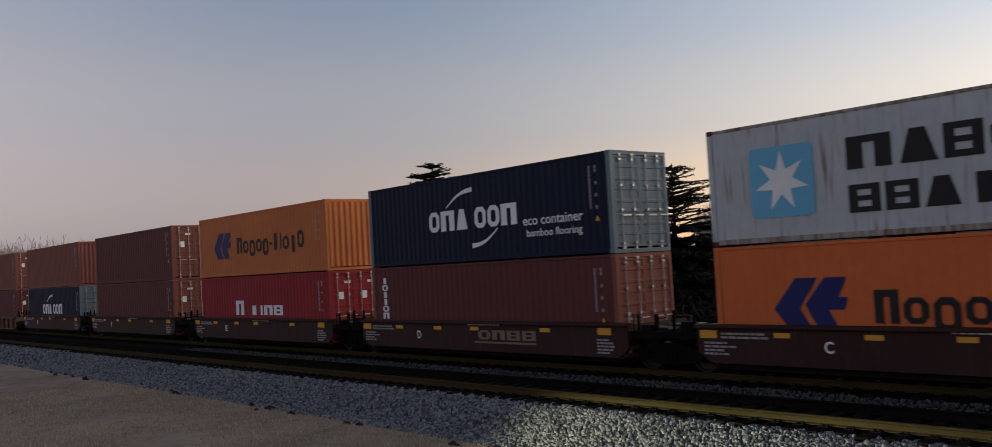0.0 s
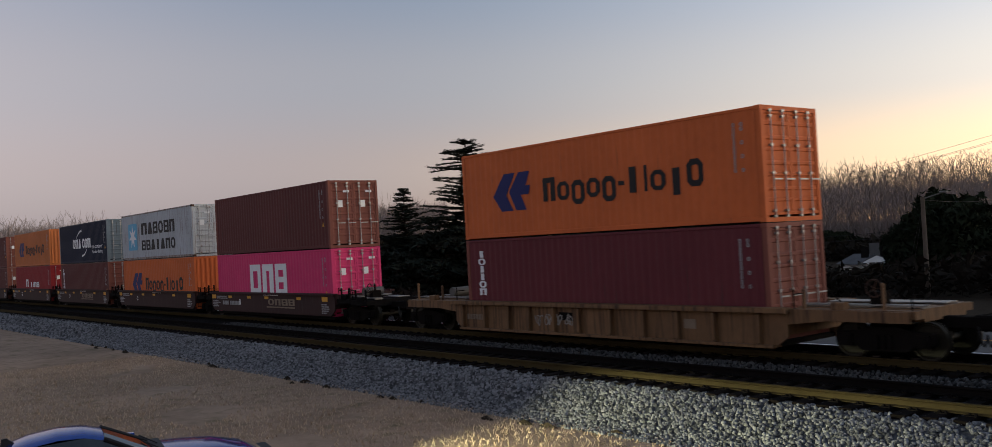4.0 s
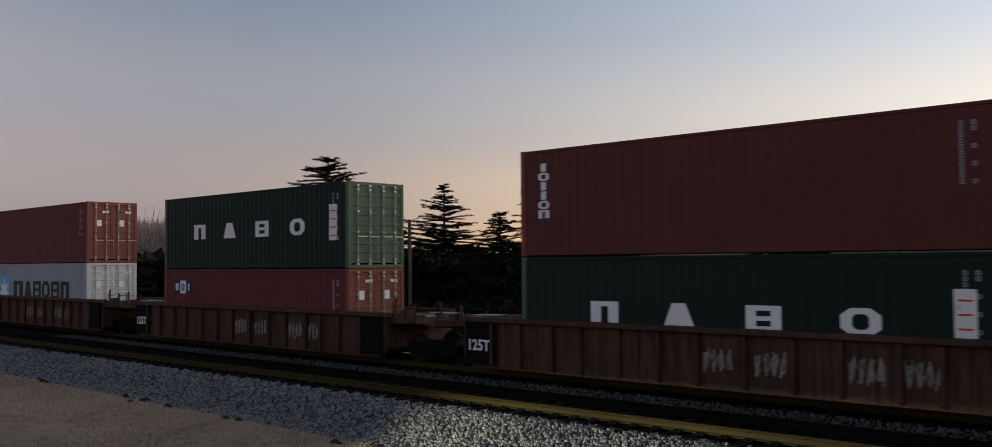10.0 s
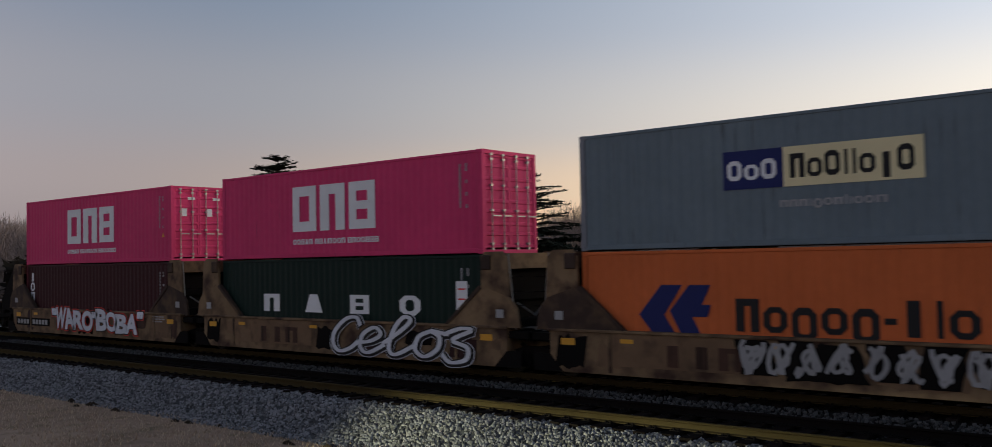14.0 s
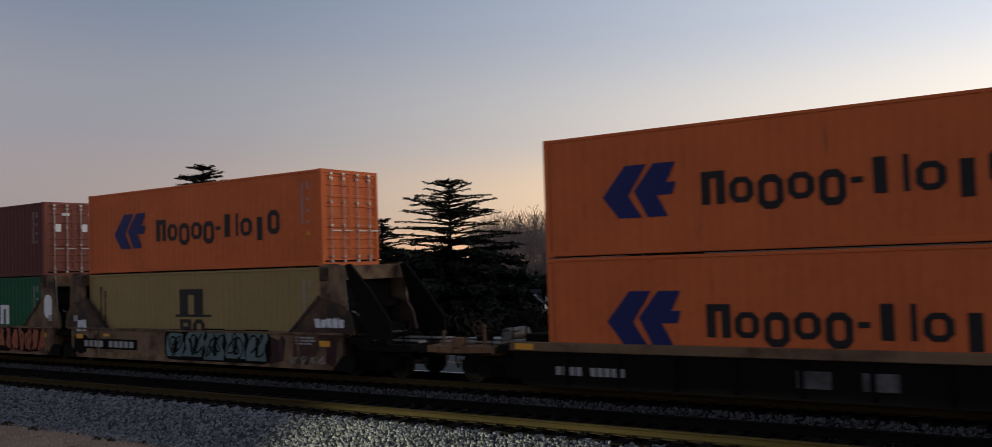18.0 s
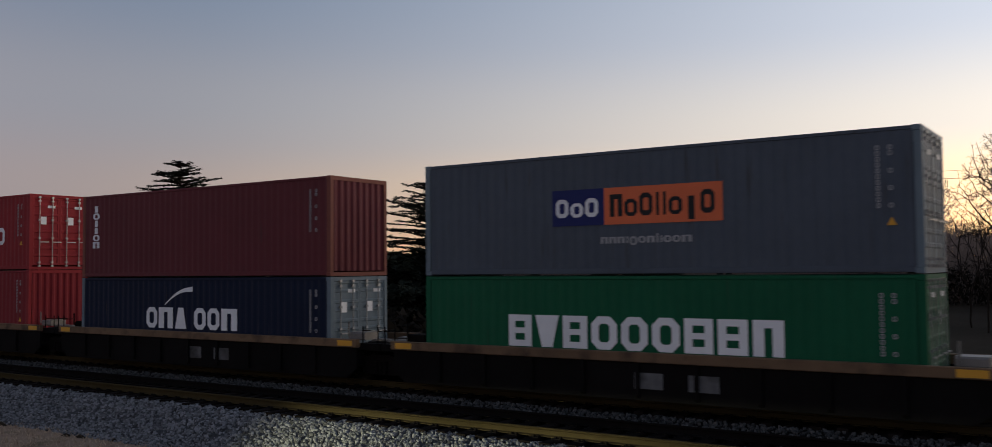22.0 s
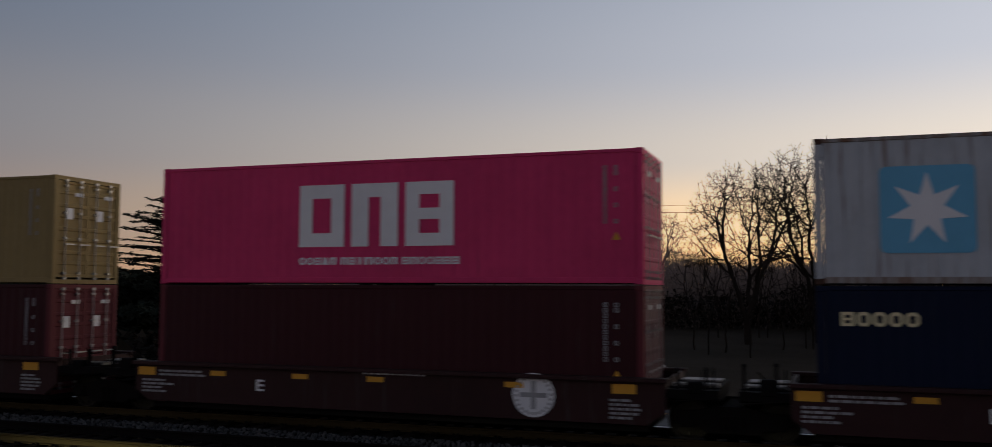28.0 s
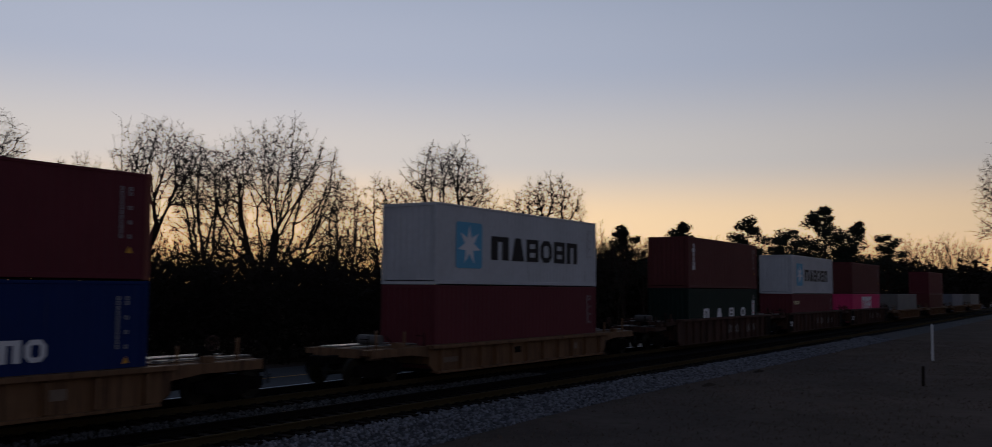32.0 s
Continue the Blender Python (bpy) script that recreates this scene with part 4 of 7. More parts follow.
def tag(parent, x0, x1, z0, z1, mat, seed, n=4, width=0.035, y=-0.2145, label="thin sprayed scribble"):
    """Unreadable sprayed scribbles: one looping stroke of even width for each of n signs."""
    rng = random.Random(seed)
    w = (x1 - x0) / n
    for k in range(n):
        cx, slant = x0 + (k + 0.5) * w, rng.uniform(0.05, 0.25) * w
        turns, phase = rng.choice((2.0, 2.5, 3.0)), rng.uniform(0, 6.28)
        pts = []
        for i in range(29):
            t = i / 28
            a = phase + 6.28 * turns * t
            q = 0.5 + 0.5 * math.sin(a + k) * (0.75 + 0.25 * math.sin(0.7 * a))
            pts.append((cx + (t - 0.5) * w * 0.55 + 0.16 * w * math.cos(a * 1.3) + slant * (q - 0.5), z0 + (z1 - z0) * (0.08 + 0.84 * q)))
        v = []
        for i, (a, b) in enumerate(pts):
            p, q = pts[max(0, i - 1)], pts[min(28, i + 1)]
            dx, dz = q[0] - p[0], q[1] - p[1]
            m = math.hypot(dx, dz) + 1e-6
            h = width * 0.5 * rng.uniform(0.75, 1.2)
            v += [(a - dz / m * h, y - 0.0003 * i, b + dx / m * h), (a + dz / m * h, y - 0.0003 * i, b - dx / m * h)]
        part("graffiti", Geo().add(v, [(2 * i, 2 * i + 1, 2 * i + 3, 2 * i + 2) for i in range(28)]), mat, parent, label)


def sheave_plate(parent, x, z):
    g = Geo()
    g.slab([(x + 0.47 * math.cos(a), z + 0.47 * math.sin(a)) for a in [2 * math.pi * i / 28 for i in range(28)]][::-1], -0.214, -0.206)
    d = part("round_emblem", g, WHITE, parent, "white round emblem with a dark cross")
    c = Geo().box(x - 0.30, x + 0.30, -0.222, -0.215, z - 0.05, z + 0.05).box(x - 0.05, x + 0.05, -0.2215, -0.2145, z - 0.30, z + 0.30)
    for i in range(24):
        a = 2 * math.pi * i / 24
        c.slab([(x + r * math.cos(q), z + r * math.sin(q)) for r, q in ((0.36, a), (0.42, a), (0.42, a + 0.12), (0.36, a + 0.12))], -0.222, -0.215)
    part("lettering", c, GREY_MARK, d)


# each function builds one car body in its own space: x = 0 at the left end of its container, y = 0 at the container's near side, z = 0 at the rails
def car_maroon(u, letter, last=False, disc=None, first=False, word=False):
    c = thing("well_car", "maroon well car with yellow reflectors" + (" and a white round emblem" if disc else " and white stencils"), "rail car", "cars of the train")
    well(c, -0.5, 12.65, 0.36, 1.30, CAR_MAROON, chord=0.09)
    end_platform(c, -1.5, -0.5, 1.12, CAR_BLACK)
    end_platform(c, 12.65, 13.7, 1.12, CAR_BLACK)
    truck(c, -1.65)
    reflectors(c, (-0.42, 11.55), 0.96, 0.5, 0.2)
    reflectors(c, (1.7, 3.95, 5.9, 9.2), 1.0, 0.42, 0.12)
    part("lettering", fit_mesh(letters(letter, 0.2, 0.02), 2.98, 3.2, 0.68, 0.95, -0.212), WHITE, c)
    stencils(c, 0.2, 1.05, 2, 1.4)
    stencils(c, -0.3, 0.82, 4, 0.8)
    stencils(c, 11.5, 0.8, 5, 0.55)
    stencils(c, 5.8, 1.17, 1, 1.8, WHITE)
    if word:
        letter_parts("lettering", blocks("OHFF", 6.3, 9.1, 0.72, 1.02, y=-0.214), DULL_MARK, c)
        part("emblem", Geo().box(6.1, 9.0, -0.213, -0.207, 0.60, 0.66), DULL_MARK, c)
    if disc is not None:
        sheave_plate(c, disc, 0.86)
    if last or first:
        x = 13.85 if last else -1.65
        if last:
            truck(c, x)
        s = 1 if last else -1
        coupler(c, x + s * 0.8, x + s * 2.2)
        air_tank(c, x - s * 0.4, 1.12)
        brake_gear(c, x + s * 0.5, 1.05)
        end_platform(c, x - s * 0.1, x + s * 1.2, 1.06, CAR_BLACK)
    return c


def car_yellow(u, mat=None, graffiti=False):
    mat = mat or CAR_YELLOW
    c = thing("well_car", "weathered yellow-brown single well car with upright ribs", "rail car", "cars of the train")
    well(c, -0.55, 12.75, 0.20, 1.15, mat, [0.0, 1.2, 2.45, 3.45, 4.6, 5.7, 7.0, 8.25, 9.45, 10.65, 12.0], chord=0.13, deep=0.15)
    part("bottom_chord", Geo().box(-0.2, 12.4, -0.32, -0.20, 0.17, 0.25, c=0.012), mat, c)
    for s, xe in ((-1, -0.55), (1, 12.75)):
        end_platform(c, xe, xe + s * 3.1, 1.16, mat)
        truck(c, -2.75 if s < 0 else 14.95)
        coupler(c, xe + s * 2.6, xe + s * 4.0)
        part("bolster_sheet", Geo().slab([(xe + s * a, b) for a, b in ((0, 0.75), (1.0, 0.86), (3.0, 0.86), (3.0, 1.10), (0, 1.12))][::s], -0.19, -0.13), mat, c)
    brake_gear(c, 14.6, 1.15)
    air_tank(c, -2.0, 1.15)
    part("stencil", Geo().box(4.75, 5.35, -0.212, -0.205, 0.62, 0.86), CAR_BLACK, c)
    number_bars(c, 0.15, 1.1, 0.52, 0.70, 6, 9, None, DULL_MARK)
    part("placard", Geo().box(9.6, 10.0, -0.215, -0.205, 0.55, 0.80), DULL_MARK, c)
    if graffiti:
        tag(c, 3.6, 5.4, 0.40, 0.85, CHALK_MARK, u, 4)
    return c


def car_rust(u, left=True, right=True, ends="mid", plates=True):
    c = thing("well_car", "rust-brown long well car with ribbed sides and faded chalk scrawls", "rail car", "cars of the train")
    well(c, -2.05, 14.35, 0.12, 1.52, CAR_RUST, [-0.9, 0.12, 1.25, 2.2, 3.4, 4.55, 5.6, 6.8, 7.95, 9.0, 10.2, 11.0, 12.0, 13.1], chord=0.13, floor_z=0.30, deep=0.12)
    end_platform(c, -3.4, -2.05, 1.42, CAR_RUST)
    end_platform(c, 14.35, 15.6, 1.42, CAR_RUST)
    truck(c, -3.73)
    if ends == "last":
        truck(c, 15.92)
        coupler(c, 16.3, 17.6)
        brake_gear(c, 15.8, 1.3)
        end_platform(c, 15.6, 16.9, 1.2, CAR_RUST)
    if ends == "first":
        coupler(c, -4.4, -5.4)
        air_tank(c, -3.4, 1.4)
        brake_gear(c, -4.2, 1.1)
        end_platform(c, -4.9, -3.4, 1.2, CAR_RUST)
    if plates:
        for x in (-1.9, 13.0) if ends != "first" else (13.0,):
            part("notice_panel", Geo().box(x, x + 1.15, -0.30, -0.285, 0.20, 1.40), CAR_BLACK, c, "black stencilled panel")
        if ends != "first":
            part("lettering", fit_mesh(letters("125T", 0.3, 0.03), -1.75, -0.95, 0.58, 0.90, -0.306), WHITE, c)
        stencils(c, 13.2, 0.85, 4, 0.7)
    for k, x in enumerate((5.7, 7.0, 9.1, 10.25)):
        tag(c, x, x + 0.8, 0.42, 1.12, CHALK_MARK, u * 10 + k, 4, 0.028)
    return c


def worn_patch(rng, x0, x1, z0, z1, y):
    """A thin plate with an uneven outline, like paint that has flaked."""
    n, pts = 9, []
    for k in range(n):
        pts.append((x0 + (x1 - x0) * k / n, z0 + rng.uniform(0, 0.16) * (z1 - z0)))
    for k in range(n):
        pts.append((x1 - (x1 - x0) * k / n + rng.uniform(-0.03, 0.03), z1 - rng.uniform(0, 0.25) * (z1 - z0)))
    return Geo().slab(pts, y, y + 0.0055)


def car_husky(u, tall_left=True, tall_right=True, last=False, first=False):
    c = thing("well_car", "tan and brown bulkhead well car with tall end frames and graffiti", "rail car", "cars of the train")
    well(c, -0.9, 13.1, 0.22, 1.28, CAR_TAN, [0.9, 11.3], chord=0.07, deep=0.02)
    for s, xe in ((-1, -0.15), (1, 12.35)):
        def across(a, b, y0, y1, z0, z1, mat, name="cross_beam", label=""):
            return part(name, Geo().box(min(xe + s * a, xe + s * b), max(xe + s * a, xe + s * b), y0, y1, z0, z1, c=0.012), mat, c, label)

        # the stepped end frame: a broad dark gusset that narrows to a tall tan post
        gusset = [(xe - s * 1.45, 1.24), (xe - s * 0.55, 1.95), (xe - s * 0.12, 2.30), (xe + s * 0.05, 2.30), (xe + s * 0.85, 2.05), (xe + s * 1.1, 1.75), (xe + s * 1.2, 1.24)]
        post = [(xe - s * 0.12, 2.30), (xe - s * 0.10, 3.08), (xe + s * 0.02, 3.27), (xe + s * 0.62, 3.27), (xe + s * 0.80, 3.10), (xe + s * 0.86, 2.05), (xe + s * 0.05, 2.30)]
        for y in (-0.18, WID + 0.10):
            near = part("end_frame", Geo().slab(gusset[::s], y, y + 0.08), CAR_TAN if s * u % 2 else CAR_DUSK, c, "dark brown gusset of the end frame")
            part("end_post", Geo().slab(post[::s], y - 0.004, y + 0.084), CAR_TAN, c, "tan upright post of the end frame")
            part("flange", Geo().slab([(xe - s * 1.52, 1.24), (xe - s * 0.18, 2.36), (xe - s * 0.10, 2.28), (xe - s * 1.40, 1.24)][::s], y - 0.03, y + 0.11), CAR_DUSK, near)
            part("guide_block", Geo().box(xe - 0.16 + s * 0.08, xe + 0.16 + s * 0.08, y - 0.05, y + 0.1, 2.78, 3.18, c=0.03), CAR_DUSK, near, "dark guide block at the top of the post")
        across(0.30, 0.72, -0.1, WID + 0.1, 2.80, 3.22, CAR_TAN)
        across(0.40, 0.60, -0.1, WID + 0.1, 1.95, 2.15, CAR_BLACK)
        across(0.5, 0.9, -0.1, WID + 0.1, 1.2, 1.45, CAR_BLACK)
        across(0.36, 0.42, 0.1, WID - 0.1, 1.45, 2.80, CAR_BLACK, "end_sheet")
        part("ladder_rail", Geo().tube((xe + s * 1.02, -0.12, 1.2), (xe + s * 0.80, -0.12, 3.2), 0.02, n=6), GRATE, c)
        part("panel", Geo().box(xe - 0.1 + s * 0.5, xe + 0.15 + s * 0.5, -0.195, -0.18, 1.5, 1.72), GREY_MARK, c)
        part("hose_bracket", Geo().tube((xe + s * 0.9, 0.1, 1.9), (xe + s * 1.2, 0.5, 1.55), 0.03, n=6).tube((xe + s * 1.2, 0.5, 1.55), (xe + s * 1.25, 0.9, 1.9), 0.03, n=6), GRATE, c)
        for k in range(4):
            part("ladder_rung", cached(("rung", 0.32), lambda: Geo().tube((-0.2, 0, 0), (0.2, 0, 0), 0.014, n=6)), DARK_STEEL, c, at=(xe + s * 1.1, -0.1, 1.45 + 0.38 * k))
        end_platform(c, xe + s * 0.75, xe + s * 1.4, 1.18, CAR_BLACK, False)
        # no hole is cut: a black plate gives the shade over the truck
        part("wheel_arch", Geo().slab([(xe + s * 0.35, 0.20), (xe + s * 0.75, 0.62), (xe + s * 1.25, 0.66), (xe + s * 1.25, 0.20)][::s], -0.225, -0.19), CAR_BLACK, c, "black plate that paints the shaded opening over the truck")
    truck(c, -1.65)
    reflectors(c, (-0.55, 12.2), 0.88, 0.42, 0.17)
    reflectors(c, (1.2, 5.0), 0.98, 0.36, 0.1)
    part("patch_panel", Geo().box(1.0, 5.1, -0.213, -0.205, 0.42, 1.2), TAN_SILL, c, "tan repainted panel")
    stencils(c, 11.2, 1.1, 3, 0.7)
    rng = random.Random(u)
    for k, (x, w) in enumerate(((-0.75, 1.1), (0.5, 0.8), (5.3, 1.7), (7.2, 1.9), (9.3, 1.6), (11.0, 1.4), (12.45, 0.6))):
        lo = rng.choice((0.26, 0.30, 0.62))
        part("patch_panel", worn_patch(rng, x, x + w * rng.uniform(0.7, 1.0), lo, rng.uniform(0.95, 1.26), -0.2095), rng.choice((CAR_RUST, CAR_MAROON, CAR_RUST, TAN_SILL, CAR_BLACK)), c, "repainted patch in another brown")
    if last or first:
        s, x = (1, 13.85) if last else (-1, -1.65)
        if last:
            truck(c, x)
        part("end_brace", Geo().slab([(x - s * 0.75, 3.22), (x - s * 0.55, 3.26), (x + s * 0.2, 2.5), (x + s * 0.95, 1.6), (x + s * 0.95, 1.1), (x + s * 0.05, 1.1), (x - s * 0.45, 2.35)][::s], -0.02, 0.06), CAR_BLACK, c, "slanted end ladder frame")
        part("end_brace", Geo().slab([(x - s * 0.75, 3.22), (x - s * 0.55, 3.26), (x + s * 0.2, 2.5), (x + s * 0.95, 1.6), (x + s * 0.95, 1.1), (x + s * 0.05, 1.1), (x - s * 0.45, 2.35)][::s], WID - 0.06, WID + 0.02), CAR_BLACK, c)
        end_platform(c, x - s * 0.2, x + s * 1.7, 1.02, CAR_BLACK)
        coupler(c, x + s * 1.2, x + s * 2.6)
        brake_gear(c, x - s * 0.55, 1.3)
    return c


def car_flat(u, first=False, last=False):
    c = thing("well_car", "low container car with thin tan sill over black underframe", "rail car", "cars of the train")
    well(c, -0.95, 13.35, 0.12, 0.98, CAR_BLACK, [0.6, 2.0, 3.4, 4.8, 6.2, 7.6, 9.0, 10.4, 11.8], floor_z=0.30)
    for y in (-0.27, WID + 0.11):
        part("side_sill", Geo().box(-1.0, 13.4, y, y + 0.16, 0.95, 1.17, c=0.015), TAN_SILL, c, "weathered tan side sill")
    for x in (-0.85, 12.7):
        part("reflector", cached("sillmark", lambda: Geo().box(0, 0.55, 0, 0.006, 0, 0.15)), YELLOW_MARK, c, at=(x, -0.275, 0.985))
    end_platform(c, -1.5, -0.95, 1.1, CAR_BLACK)
    end_platform(c, 13.35, 14.1, 1.1, CAR_BLACK)
    for x in (-0.6, 12.9):
        part("hatch_gear", Geo().box(x - 0.3, x + 0.3, 0.3, 0.9, 1.1, 1.32, c=0.04).tube((x - 0.2, 0.2, 1.2), (x - 0.2, 0.2, 1.62), 0.025), GRATE if x > 0 else DARK_STEEL, c)
    truck(c, -1.7)
    part("patch_panel", Geo().box(6.1, 6.8, -0.212, -0.205, 0.36, 0.72), GREY_SPRAY, c)
    part("patch_panel", Geo().box(7.4, 8.1, -0.212, -0.205, 0.36, 0.72), GREY_SPRAY, c)
    if last or first:
        s, x = (1, 13.9) if last else (-1, -1.7)
        if last:
            truck(c, x)
        end_platform(c, x - s * 0.1, x + s * 2.1, 1.04, CAR_YELLOW)
        coupler(c, x + s * 1.4, x + s * 2.8)
        brake_gear(c, x + s * 0.8, 1.0)
        air_tank(c, x + s * 0.1, 1.05)
    return c


def car_brown(u):
    c = thing("well_car", "brown long single well car with faded graffiti and yellow reflectors", "rail car", "cars of the train")
    well(c, -3.2, 15.4, 0.22, 1.64, CAR_RUST, chord=0.08)
    for s, xe in ((-1, -3.2), (1, 15.4)):
        end_platform(c, xe, xe + s * 1.5, 1.50, CAR_RUST)
        end_platform(c, xe + s * 1.5, xe + s * 2.6, 1.15, CAR_BLACK)
        truck(c, xe + s * 1.1)
        coupler(c, xe + s * 2.2, xe + s * 3.5)
        part("bolster_sheet", Geo().slab([(xe + s * a, b) for a, b in ((0, 0.5), (0.5, 0.95), (2.0, 1.0), (2.0, 1.25), (0, 1.6))][::s], -0.19, -0.13), CAR_RUST, c)
    brake_gear(c, 16.8, 1.2)
    air_tank(c, -3.8, 1.5)
    reflectors(c, (-2.9, -1.1, 6.0, 11.3, 13.4), 1.05, 0.5, 0.14)
    number_bars(c, 1.2, 4.6, 0.72, 0.98, 11, 4, None, DULL_MARK)
    for k, (x, w) in enumerate(((5.6, 1.5), (7.2, 1.5), (8.6, 1.6), (10.3, 1.4), (11.9, 1.5))):
        part("graffiti", rounded(x, x + w, 0.34, 1.46, 0.5, -0.2115 - 0.0012 * k), (FADED_PAINT, CAR_RUST)[k % 2], c, "large faded round of spray paint")
        part("graffiti", rounded(x + 0.5, x + w - 0.55, 0.75, 1.05, 0.14, -0.2185), CAR_MAROON, c)
    part("graffiti", rounded(-1.9, -0.2, 0.45, 1.4, 0.45, -0.2115), FADED_PAINT, c, "large faded round of spray paint")
    return c


# ---------------------------------------------------------------- the train: what follows what
def spec(mat, h, right, livery, label, frame_mat=None):
    return (mat, h, right, livery, label, frame_mat or mat)


